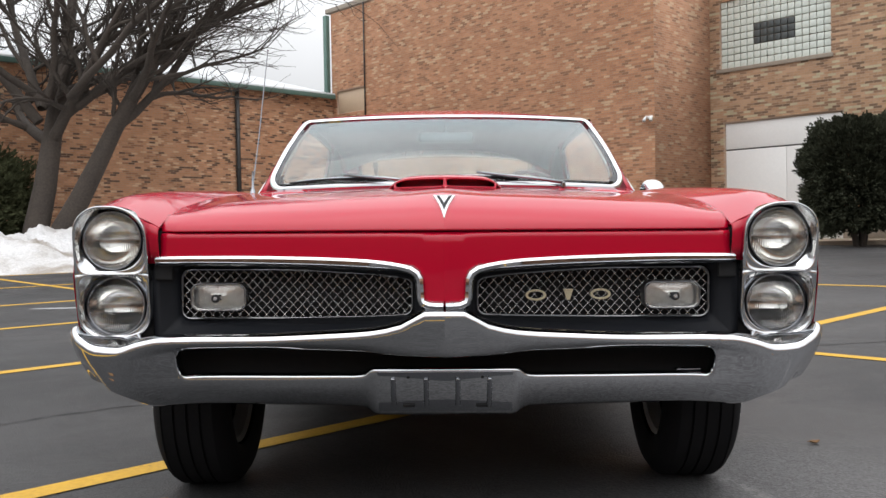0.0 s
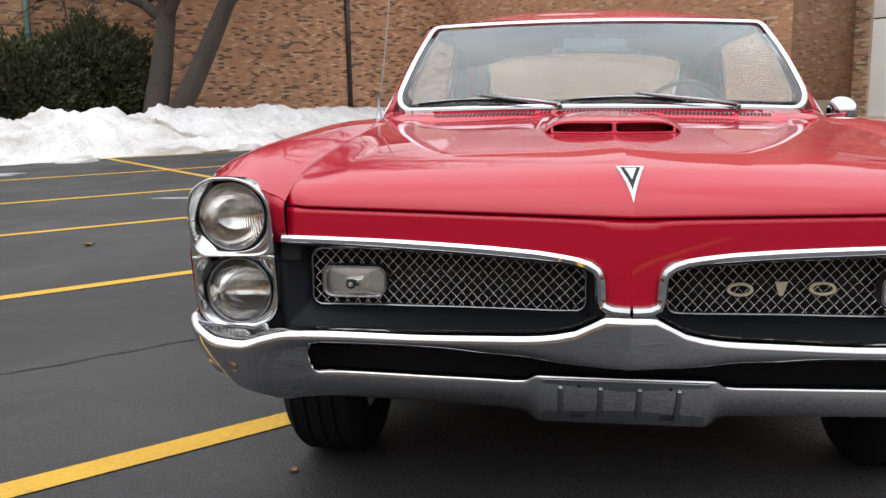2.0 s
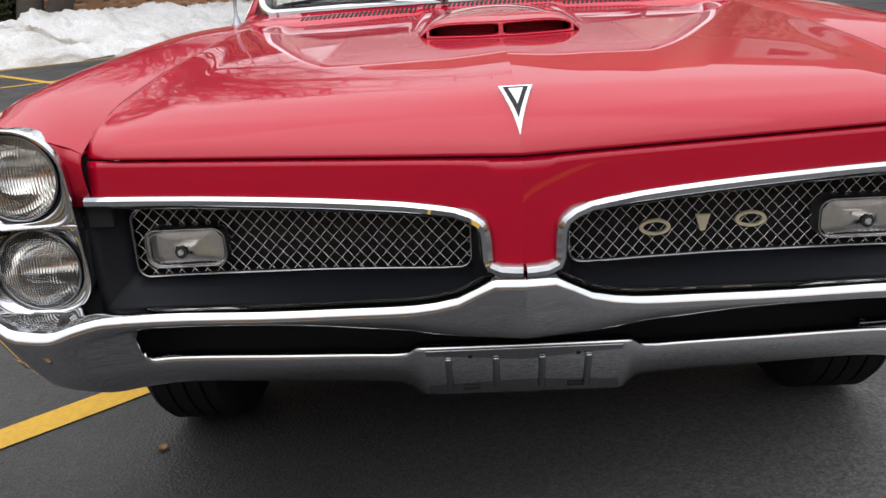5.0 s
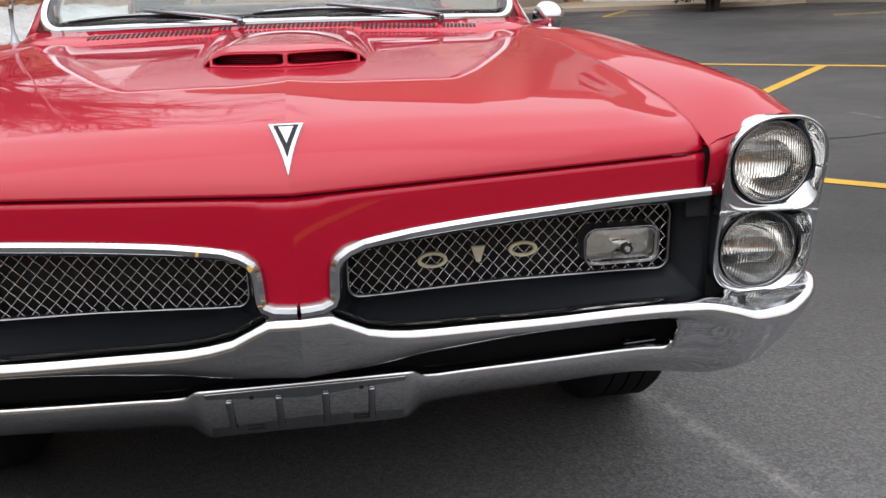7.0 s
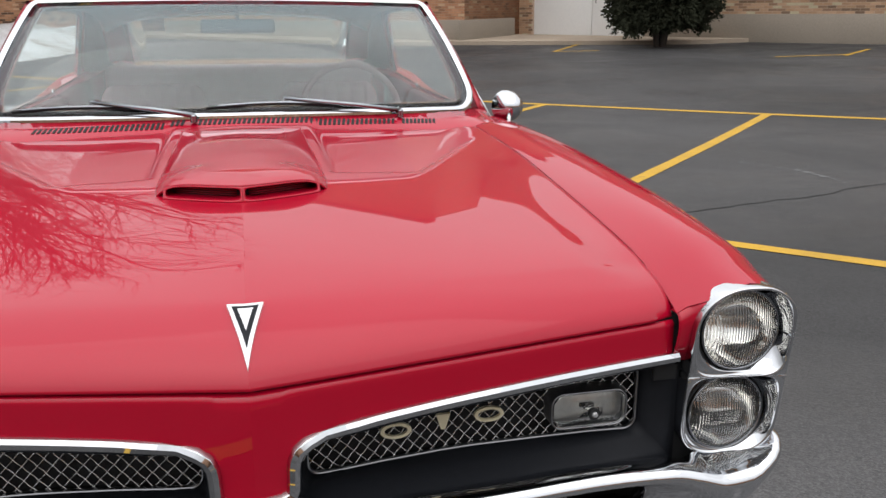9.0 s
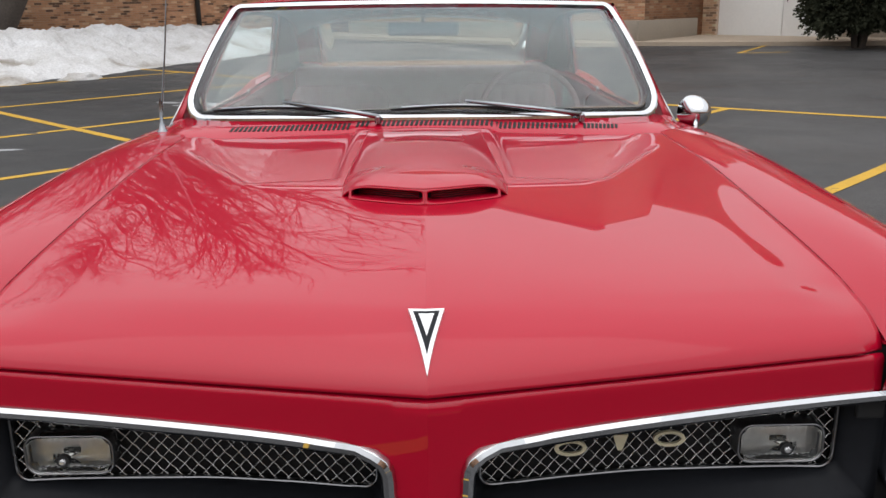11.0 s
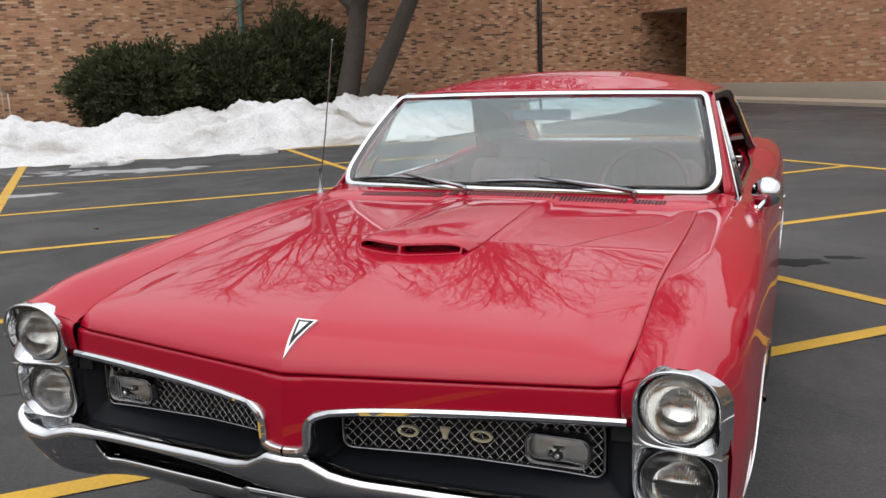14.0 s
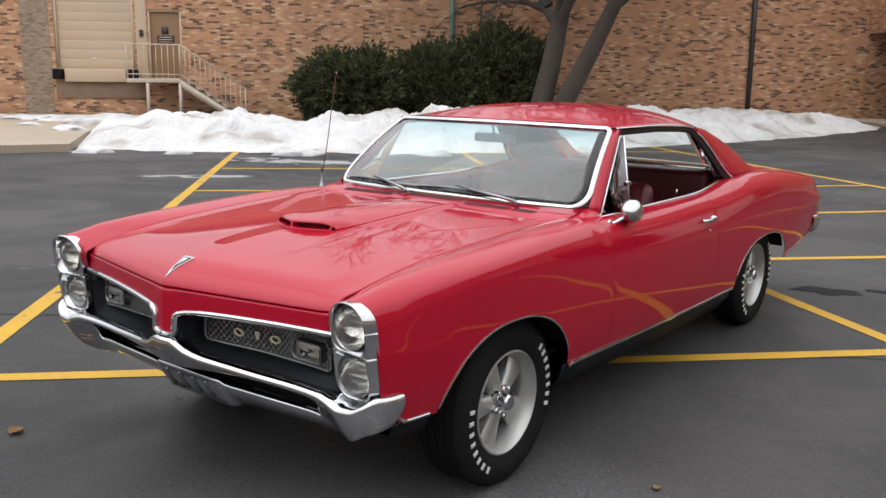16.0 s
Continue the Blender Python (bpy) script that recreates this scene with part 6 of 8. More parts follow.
def headlamp_pair(s):
    top = empty("headlamp_unit", (s * 0.80, 2.15, 0.72), "", "")
    for key in ("label", "category"):
        if key in top:
            del top[key]
    top.parent = car
    top.matrix_parent_inverse = car.matrix_basis.inverted()
    cx, n = 0.800, 96
    bm = bmesh.new()
    for cz, up, down, p_up, p_down in ((0.798, 0.083, 0.0815, 3.8, 80.0), (0.638, 0.0785, 0.080, 80.0, 2.9)):
        def outline(inset, power, soft=80.0):
            """One lamp's share of the bezel edge, from squared to round as power falls."""
            pts = []
            for k in range(n):
                a = 2 * math.pi * k / n
                c, d = math.cos(a), math.sin(a) * (up if math.sin(a) > 0 else down) / 0.0845
                p = min(soft, (p_up if c > 0 or p_up > 9 else 2.1) if d > 0 else p_down) * power + 2 * (1 - power)
                shared = (d < 0) == (cz > 0.7)
                hx, hz = 0.0845 - inset, (up if d > 0 else down) + 0.0015 * shared - inset * (0.45 if shared and inset < 0.008 else 1.0)
                r = ((abs(c) / hx) ** p + (abs(d) / hz) ** p) ** (-1 / p)
                x, z = cx + r * c, cz + r * d
                if cz > 0.7 and z > cz:
                    z -= 0.016 * smooth(0.82, 0.89, x)
                pts.append((x, z))
            return pts

        rows = []
        for inset, power, d, soft in ((0.0, 1.0, 0.040, 80), (0.0, 1.0, 0.020, 80), (0.0, 1.0, 0.005, 80), (0.0005, 1.0, 0.0012, 80), (0.0014, 1.0, 0.0, 80), (0.0040, 1.0, 0.0, 5.0), (0.0054, 0.97, 0.0018, 5.0), (0.0066, 0.88, 0.004, 5.0), (0.0080, 0.70, 0.008, 5.0), (0.0094, 0.45, 0.013, 5.0), (0.0106, 0.20, 0.018, 5.0), (0.0110, 0.06, 0.021, 5.0)):
            flare = 0.016 * smooth(0.008, 0.036, d)
            bowl = smooth(0.002, 0.018, d) * (inset > 0.005)
            rows.append([(s * (x + (flare * smooth(0.82, 0.885, x) if inset == 0.0 else 0.0)), lamp_front_y(cx + (x - cx) * (1 - bowl), z + (cz - z) * bowl) + d + 0.03 * (d > 0.03) * (1 - smooth(0.72, 0.74, x)) * (1 - smooth(0.735, 0.760, z)), z) for x, z in outline(inset, power, soft)])
        sheet(bm, rows, closed=True, flip=s < 0)
    part("headlamp_bezel", bm, CHROME, top, "chrome bezel round two stacked headlamps", sharp=0.55)
    for cz in (0.798, 0.638):
        c = Vector((s * cx, lamp_front_y(cx, cz) + 0.021, cz))
        bm = bmesh.new()
        lathe(bm, [(-0.002, 0.0742), (0.003, 0.0738), (0.006, 0.0715), (0.006, 0.0690)], c, "y", 56)
        part("lamp_gap", bm, TRIM_BLACK, top, "black gap round a headlamp", thick=0.001)
        bm = bmesh.new()
        lathe(bm, [(0.006, 0.0712), (-0.004, 0.0712), (-0.0065, 0.0703), (-0.0070, 0.0690), (-0.0055, 0.0672), (0.004, 0.0668)], c, "y", 56)
        part("retaining_ring", bm, WORN_CHROME, top, "thin dull retaining ring", sharp=1.2)
        bm = bmesh.new()
        lathe(bm, [(0.0, 0.0668), (0.016, 0.0625), (0.032, 0.053), (0.045, 0.040), (0.054, 0.026), (0.058, 0.014), (0.059, 0.0)], c, "y", 48)
        lamp = part("headlamp", bm, BULB, top, "round sealed-beam headlamp")
        bm = bmesh.new()
        lathe(bm, [(0.055, 0.006), (0.034, 0.006), (0.030, 0.0075), (0.024, 0.0070), (0.022, 0.0)], c, "y", 16)
        part("bulb", bm, SMOKED, lamp)
        bm = bmesh.new()
        lathe(bm, [(0.002, 0.0672), (-0.005, 0.064), (-0.012, 0.052), (-0.017, 0.033), (-0.020, 0.014), (-0.0205, 0.0)], c, "y", 48)
        ob = part("lens", bm, LENS, lamp, "fluted clear glass lens", thick=0.003)
        ob.visible_shadow = False


for s in (-1, 1):
    headlamp_pair(s)


# ---- front bumper ----
bump_front = curve((0.0, 1.987), (0.05, 1.994), (0.12, 2.010), (0.3, 2.047), (0.6, 2.080), (0.70, 2.078), (0.75, 2.074), (0.83, 2.077), (0.88, 2.092), (0.906, 2.124), (0.918, 2.155), (0.925, 2.19), (0.928, 2.228))
slot_top = curve((0.0, 0.524), (0.10, 0.526), (0.22, 0.535), (0.4, 0.534), (0.645, 0.530), (0.70, 0.522), (0.75, 0.512), (0.80, 0.514), (0.86, 0.526), (0.90, 0.538), (0.928, 0.544))
slot_low = curve((0.0, 0.489), (0.168, 0.489), (0.178, 0.486), (0.195, 0.473), (0.22, 0.470), (0.6, 0.466), (0.66, 0.462), (0.70, 0.460), (0.75, 0.464), (0.80, 0.473), (0.86, 0.488), (0.90, 0.500), (0.928, 0.508))
bump_low = curve((0.0, 0.364), (0.165, 0.364), (0.21, 0.382), (0.5, 0.382), (0.71, 0.382), (0.735, 0.386), (0.755, 0.398), (0.775, 0.412), (0.80, 0.422), (0.86, 0.440), (0.90, 0.455), (0.928, 0.466))
upper_edge_y = curve((0.0, 2.033), (0.22, 2.066), (0.45, 2.106), (0.655, 2.118), (0.72, 2.118), (0.80, 2.102), (0.88, 2.108), (0.91, 2.138), (0.928, 2.222))
lower_bar_y = curve((0.0, 2.088), (0.165, 2.089), (0.20, 2.108), (0.4, 2.130), (0.67, 2.150), (0.75, 2.146), (0.82, 2.120), (0.88, 2.120), (0.91, 2.146), (0.928, 2.208))


def bump_section(ax):
    """Depth of the bumper's face over height: crest, upper bar's lower edge, lower bar, bottom."""
    zc = bumper_top(ax) - 0.017
    back = 0.078 - 0.058 * smooth(0.72, 0.90, ax)
    zb, zs, zu = bump_low(ax), slot_low(ax), slot_top(ax)

    def swell(z):
        """Both bars are a little convex."""
        if z < zs:
            return 0.013 * math.sin(math.pi * max(0.0, (z - zb) / (zs - zb)))
        return 0.006 * math.sin(math.pi * min(1.0, (z - zu) / (zc - zu))) if z > zu else 0.0
    face = curve((bump_low(ax), -(lower_bar_y(ax) + back)), (slot_low(ax), -lower_bar_y(ax)), (slot_top(ax), -upper_edge_y(ax)), (zc, -bump_front(ax)))
    end = smooth(0.58, 0.80, ax)
    wrap = 0.090 * (1 - smooth(0.87, 0.928, ax))
    return zc, lambda z: (-face(z) - swell(z)) * (1 - end) + (bump_front(ax) + wrap * max(0.0, (zc - z) / 0.15) ** 1.4) * end


def bumper():
    end = 0.650
    xs = [0.0, 0.02, 0.045, 0.07, 0.10, 0.135, 0.165, 0.172, 0.18, 0.19, 0.20, 0.22, 0.26, 0.31, 0.36, 0.42, 0.48, 0.54, 0.59, 0.615, 0.627, 0.634, 0.640, 0.644, 0.647, 0.649, end, 0.655, 0.668, 0.682, 0.695, 0.708, 0.72, 0.73, 0.74, 0.75, 0.757, 0.766, 0.775, 0.785, 0.795, 0.805, 0.815, 0.83, 0.845, 0.862, 0.876, 0.888, 0.898, 0.906, 0.912, 0.917, 0.921, 0.9235, 0.9255, 0.927, 0.928]
    xs = [-x for x in xs[::-1]] + xs[1:]
    rows = []
    for x in xs:
        ax = abs(x)
        zc, face = bump_section(ax)
        zt, st, sb, zl = bumper_top(ax), slot_top(ax), slot_low(ax), bump_low(ax)
        yf = bump_front(ax)
        if 0.633 < ax < end:
            mid, half = 0.5 * (st + sb), 0.5 * (st - sb)
            q = half * (1 - math.sqrt(max(0.0, 1 - ((ax - 0.633) / (end - 0.633)) ** 2)))
            st, sb = st - 0.65 * q, sb + 0.65 * q
        k = 1.0 if ax < end else 0.0
        back, inn = 1 - 0.95 * smooth(0.87, 0.926, ax), math.copysign(0.030 * smooth(0.87, 0.926, ax), x)
        cup = 0.014 * smooth(0.718, 0.75, ax) * (1 - smooth(0.85, 0.89, ax))
        col = [(x - inn, yf + 0.060 * back, zt - 0.008 + 1.5 * cup), (x - 0.7 * inn, yf + 0.036 * back, zt - 0.001 + 0.4 * cup), (x - 0.45 * inn, yf + 0.022 * back, zt), (x - 0.2 * inn, yf + 0.010 * back, zt - 0.004), (x - 0.06 * inn, yf + 0.003 * back, zt - 0.010), (x, yf, zc)]
        col += [(x, face(zc + (st + 0.004 - zc) * t), zc + (st + 0.004 - zc) * t) for t in (0.2, 0.45, 0.7, 0.9, 1.0)]
        a, b = st - 0.3 * (st - sb), sb + 0.3 * (st - sb)
        col += [(x, (face(st) + 0.003) * k + face(st) * (1 - k), st), (x, (face(st) + 0.026) * k + face(a) * (1 - k), (st + 0.012) * k + a * (1 - k))]
        col += [(x, (face(sb) + 0.034) * k + face(b) * (1 - k), (sb - 0.002) * k + b * (1 - k)), (x, face(sb) + 0.013 * k, sb + 0.003 * k), (x, face(sb) + 0.005 * k, sb - 0.0005 * k)]
        h = sb - 0.007 - zl
        col += [(x, face(sb - 0.007 - h * t), sb - 0.007 - h * t) for t in (0.0, 0.15, 0.4, 0.7, 0.93)]
        col += [(x, face(zl) + 0.004, zl), (x, face(zl) + 0.030, zl + 0.003)]
        # the lower corners tuck in under the wrapped ends
        tuck = math.copysign(0.046 * smooth(0.77, 0.91, ax), x)
        col = [(px - tuck * max(0.0, (zc - pz) / (zc - zl)) ** 1.6, py, pz) for px, py, pz in col]
        rows.append(col)
    bm = bmesh.new()
    sheet(bm, rows, skip=lambda i, j: j == 12 and abs(0.5 * (xs[i] + xs[i + 1])) < 0.649)
    ob = crease_middle(part("front_bumper", bm, CHROME, car, "chrome front bumper, dull along the bottom", sharp=1.0, thick=0.003), 2.02)
    mod = ob.modifiers.new("even_shading", "WEIGHTED_NORMAL")
    mod.keep_sharp = True
    # bracket showing in the end of the slot
    for s in (1,):
        bm = bmesh.new()
        rounded_box(bm, (-0.030, 0.0, -0.0015), (0.030, 0.024, 0.0015), 0.0007)
        bm.transform(Matrix.Translation((s * 0.596, 2.156, 0.474)) @ Matrix.Rotation(s * 0.10, 4, "Z"))
        bracket = part("bumper_bracket", bm, WORN_CHROME, ob)
        bm = bmesh.new()
        lathe(bm, [(0.0, 0.0045), (0.002, 0.0045), (0.002, 0.0)], (s * 0.576, 2.166, 0.474), "z", 10)
        part("bolt_hole", bm, DARK, bracket)
    return ob


front_bumper = bumper()


def plate_mount():
    """The pressed blank plate area in the middle of the lower bar: ribs, holes, slots, faint stamping."""
    zc, face = bump_section(0.08)
    lean = Matrix.Rotation(math.atan2(face(0.40) - face(0.47), 0.07), 4, "X")

    def on_plate(x, z, out=0.0):
        return Matrix.Translation((0.0, face(0.438) + 0.005, 0.438)) @ lean @ Matrix.Translation((x, -out, (z - 0.438) / math.cos(math.atan2(face(0.40) - face(0.47), 0.07))))
    bm = bmesh.new()
    rounded_box(bm, (-0.163, -0.0035, -0.070), (0.163, 0.003, 0.053), 0.0032)
    bm.transform(on_plate(0.0, 0.438))
    part("plate_panel", bm, WORN_CHROME, front_bumper, "dull pressed plate area of the bumper")
    for x in (-0.125, -0.046, 0.030, 0.106):
        bm = bmesh.new()
        rounded_box(bm, (-0.006, -0.0105, -0.050), (0.006, 0.004, 0.036), 0.004)
        bm.transform(on_plate(x, 0.438))
        part("pressed_rib", bm, WORN_CHROME, front_bumper)
    for x in (-0.089, 0.089):
        bm = bmesh.new()
        rounded_box(bm, (-0.0145, -0.0058, -0.0042), (0.0145, 0.002, 0.0042), 0.0005)
        bm.transform(on_plate(x, 0.394))
        part("bolt_slot", bm, DARK, front_bumper)
        bm = bmesh.new()
        lathe(bm, [(0.0, 0.004), (-0.0045, 0.004), (-0.0045, 0.0)], (0, 0, 0), "y", 10)
        bm.transform(on_plate(x, 0.470))
        part("bolt_hole", bm, DARK, front_bumper)
    for k in range(6):
        bm = bmesh.new()
        box(bm, (-0.0022, -0.0042, -0.002), (0.0022, 0.001, 0.002))
        bm.transform(on_plate(-0.015 + 0.007 * k, 0.438))
        part("stamped_mark", bm, WHITE_PAINT, front_bumper)


plate_mount()


# ---- under and behind the front ----
def dark_insides():
    bm = bmesh.new()
    rounded_box(bm, (-0.70, 2.245, 0.42), (0.70, 2.28, 0.60), 0.01)
    part("radiator_support", bm, DARK, car)
    bm = bmesh.new()
    rounded_box(bm, (-0.58, 2.70, 0.27), (0.58, 6.9, 0.44), 0.05)
    part("underbody", bm, DARK, car)
    for y in (FRONT_AXLE, REAR_AXLE):
        bm = bmesh.new()
        tube(bm, [(-0.70, y, 0.33), (0.70, y, 0.33)], 0.05, 10)
        part("axle", bm, DARK, car)
        for s in (-1, 1):
            bm = bmesh.new()
            rows = []
            for k in range(17):
                a = radians(18 + 144 * k / 16)
                rows.append([(s * x, y - 0.47 * math.cos(a), 0.36 + 0.36 * math.sin(a)) for x in (0.50, 0.895)])
            sheet(bm, rows)
            part("wheel_house", bm, DARK, car, thick=0.004)
            bm = bmesh.new()
            box(bm, (min(s * 0.50, s * 0.49), y - 0.40, 0.42), (max(s * 0.50, s * 0.49), y + 0.47, 0.72))
            part("wheel_house", bm, DARK, car)
    for s in (-1, 1):
        bm = bmesh.new()
        rounded_box(bm, (min(s * 0.69, s * 0.86), 2.172, 0.50), (max(s * 0.69, s * 0.86), 2.184, 0.62), 0.004)
        part("lamp_support", bm, DARK, car)
        bm = bmesh.new()
        rounded_box(bm, (min(s * 0.668, s * 0.712), 2.156, 0.70), (max(s * 0.668, s * 0.712), 2.166, 0.822), 0.004)
        part("seam_backing", bm, DARK, car)
    bm = bmesh.new()
    box(bm, (-0.66, 2.245, 0.60), (0.66, 3.3, 0.78))
    part("engine_bay", bm, DARK, car)


dark_insides()


# ---- wheels ----
def wheel(at, s):
    top = empty("wheel", at, "", "")
    for key in ("label", "category"):
        if key in top:
            del top[key]
    top.parent = car
    top.matrix_parent_inverse = car.matrix_basis.inverted()
    R = TYRE_R
    bm = bmesh.new()
    prof = [(-0.180, 0.205), (-0.194, 0.225), (-0.200, 0.262), (-0.194, R - 0.035), (-0.178, R - 0.013), (-0.168, R - 0.006)]
    for g in range(4):
        x = -0.162 + g * 0.0395
        prof += [(x, R - 0.002), (x + 0.032, R - 0.001), (x + 0.033, R - 0.009), (x + 0.040, R - 0.009)]
    prof += [(-0.006, R - 0.004), (0.008, R - 0.013), (0.024, R - 0.035), (0.030, 0.262), (0.024, 0.226), (0.010, 0.204), (-0.02, 0.200)]
    lathe(bm, prof, at, "x", 72, s)
    tyre = part("tyre", bm, RUBBER, top, "black tyre with raised white marks", sharp=0.5)
    # raised white sidewall marks, as plain bars
    for a0, a1, n in ((43, 110, 8), (210, 284, 8)):
        for k in range(n):
            a = radians(a0 + (a1 - a0) * (k + 0.5) / n)
            m = Matrix.Translation(at) @ Matrix.Rotation(-s * a * 1.0, 4, "X")
            bm = bmesh.new()
            rounded_box(bm, (-0.002, -0.0078, 0.2505), (0.0025, 0.0078, 0.2765), 0.0012)
            bm.transform(Matrix.Translation((s * 0.0295, 0, 0)))
            bm.transform(m)
            part("sidewall_mark", bm, WHITE_PAINT, tyre)
    bm = bmesh.new()
    lathe(bm, [(-0.17, 0.200), (-0.16, 0.186), (-0.06, 0.172), (-0.035, 0.176), (0.004, 0.188), (0.016, 0.198), (0.014, 0.204), (0.004, 0.207), (-0.01, 0.204)], at, "x", 64, s)
    part("rim", bm, ALLOY, top, "silver cast rim", sharp=0.5)
    bm = bmesh.new()
    lathe(bm, [(-0.10, 0.0), (-0.10, 0.17), (-0.12, 0.17)], at, "x", 40, s)
    part("brake_drum", bm, DARK, top)
    for k in range(5):
        a = 2 * math.pi * k / 5 + 0.35
        m = Matrix.Translation(at) @ Matrix.Rotation(a, 4, "X")
        bm = bmesh.new()
        rows = []
        for r, hw, o, d in ((0.040, 0.036, -0.022, 0.05), (0.070, 0.036, -0.027, 0.05), (0.10, 0.041, -0.031, 0.05), (0.14, 0.052, -0.035, 0.045), (0.177, 0.066, -0.040, 0.03)):
            rows.append([m @ Vector((s * (o + q), w * hw, r)) for w, q in ((-1, -0.014), (-0.8, -0.002), (-0.35, 0.004), (0.35, 0.004), (0.8, -0.002), (1, -0.014), (0.9, -d), (-0.9, -d))])
        sheet(bm, rows, closed=True)
        bmesh.ops.recalc_face_normals(bm, faces=bm.faces)
        part("spoke", bm, ALLOY, top, sharp=0.7)
    bm = bmesh.new()
    lathe(bm, [(-0.075, 0.062), (-0.024, 0.060), (-0.016, 0.048), (-0.014, 0.036), (0.014, 0.033), (0.022, 0.027), (0.024, 0.0)], at, "x", 32, s)
    part("hub_cap", bm, CHROME, top, "chrome hub cap", sharp=0.5)
    for k in range(5):
        a = 2 * math.pi * k / 5 + 0.35 + math.pi / 5
        c = Vector(at) + Vector((0, 0.056 * math.cos(a), 0.056 * math.sin(a)))
        bm = bmesh.new()
        lathe(bm, [(-0.06, 0.010), (-0.004, 0.010), (0.0, 0.007), (0.001, 0.0)], c, "x", 6, s)
        part("lug_nut", bm, CHROME, top, sharp=0.4)


for s in (-1, 1):
    wheel(Vector((s * 0.858, FRONT_AXLE, TYRE_R - 0.003)), s)
    wheel(Vector((s * 0.848, REAR_AXLE, TYRE_R - 0.003)), s)


# ---- cowl, windscreen, roof ----
def screen_low(u):
    return Vector((0.757 * u, 3.515 + 0.160 * abs(u) ** 2.2, 1.004 - 0.016 * u * u))


def screen_top(u):
    return Vector((0.652 * u, 3.985 + 0.095 * abs(u) ** 2.2, 1.333 - 0.010 * u * u))


def screen_point(u, t):
    p = screen_low(u).lerp(screen_top(u), t)
    bow = 0.022 * math.sin(math.pi * t)
    return p + Vector((0.10 * bow * u, -0.65 * bow, 0.75 * bow))


def cowl():
    bm = bmesh.new()
    rows = []
    for k in range(41):
        u = -1 + 2 * k / 40
        x = 0.755 * u
        lo = screen_low(u)
        hz = hood_z(min(0.69, abs(x)), 3.455) if abs(x) < 0.69 else seam_z(3.46) - 0.002
        rows.append([(x, 3.462, hz - 0.022), (x, 3.463, hz - 0.004), (x, 3.468, hz - 0.001), (x, 3.468 + 0.45 * (lo.y - 3.456), hz + 0.45 * (lo.z - hz)), (lo.x * 0.985, lo.y + 0.012, lo.z)])
    sheet(bm, rows, flip=True)
    top = part("cowl_panel", bm, PAINT, car, sharp=0.8, thick=0.003)
    bm = bmesh.new()
    rounded_box(bm, (-0.0042, -0.0165, -0.004), (0.0042, 0.0165, 0.0012), 0.001, Matrix.Rotation(-0.18, 4, "Z"))
    first = None
    for x0, x1, n in ((-0.58, -0.16, 30), (-0.125, 0.455, 42), (0.475, 0.585, 9)):
        for i in range(n):
            x = x0 + (x1 - x0) * (i + 0.5) / n
            u = x / 0.745
            lo = screen_low(u)
            hz = hood_z(abs(x), 3.455)
            if first is None:
                ob = first = part("vent_slot", bm, DARK, top, "narrow black intake slot")
            else:
                ob = new("vent_slot", first.data)
                ob.parent = top
                ob.matrix_parent_inverse = top.matrix_basis.inverted()
            p = Vector((x, 3.468, hz - 0.001))
            q = Vector((x, lo.y + 0.012, lo.z))
            ob.location = p.lerp(q, 0.40) + Vector((0, -0.001, 0.0022))
            ob.rotation_euler = (math.atan2(q.z - p.z, q.y - p.y), 0, 0)


cowl()
for s in (-1, 1):
    bm = bmesh.new()
    sheet(bm, [[(s * x, y, seam_z(min(3.56, y)) - 0.006 - 0.02 * max(0, y - 3.6)) for x in (0.66, 0.70, 0.74, 0.77, 0.80)] for y in (3.458, 3.52, 3.60, 3.70, 3.80)], flip=s < 0)
    part("cowl_corner", bm, PAINT, car, thick=0.003)
    bm = bmesh.new()
    a0, a1 = Vector((0.742, 3.47, 0.950)), Vector((0.752, 3.690, 0.987))
    b0, b1 = Vector((0.800, 3.50, 0.956)), Vector((0.815, 3.735, 0.953))
    rows = []
    for k in range(9):
        p, q = a0.lerp(a1, k / 8), b0.lerp(b1, k / 8)
        rows.append([(s * v.x, v.y, v.z + 0.006 * math.sin(math.pi * i / 5)) for i, v in ((i, p.lerp(q, i / 5)) for i in range(6))])
    sheet(bm, rows, flip=s < 0)
    part("cowl_end", bm, PAINT, car, thick=0.003)


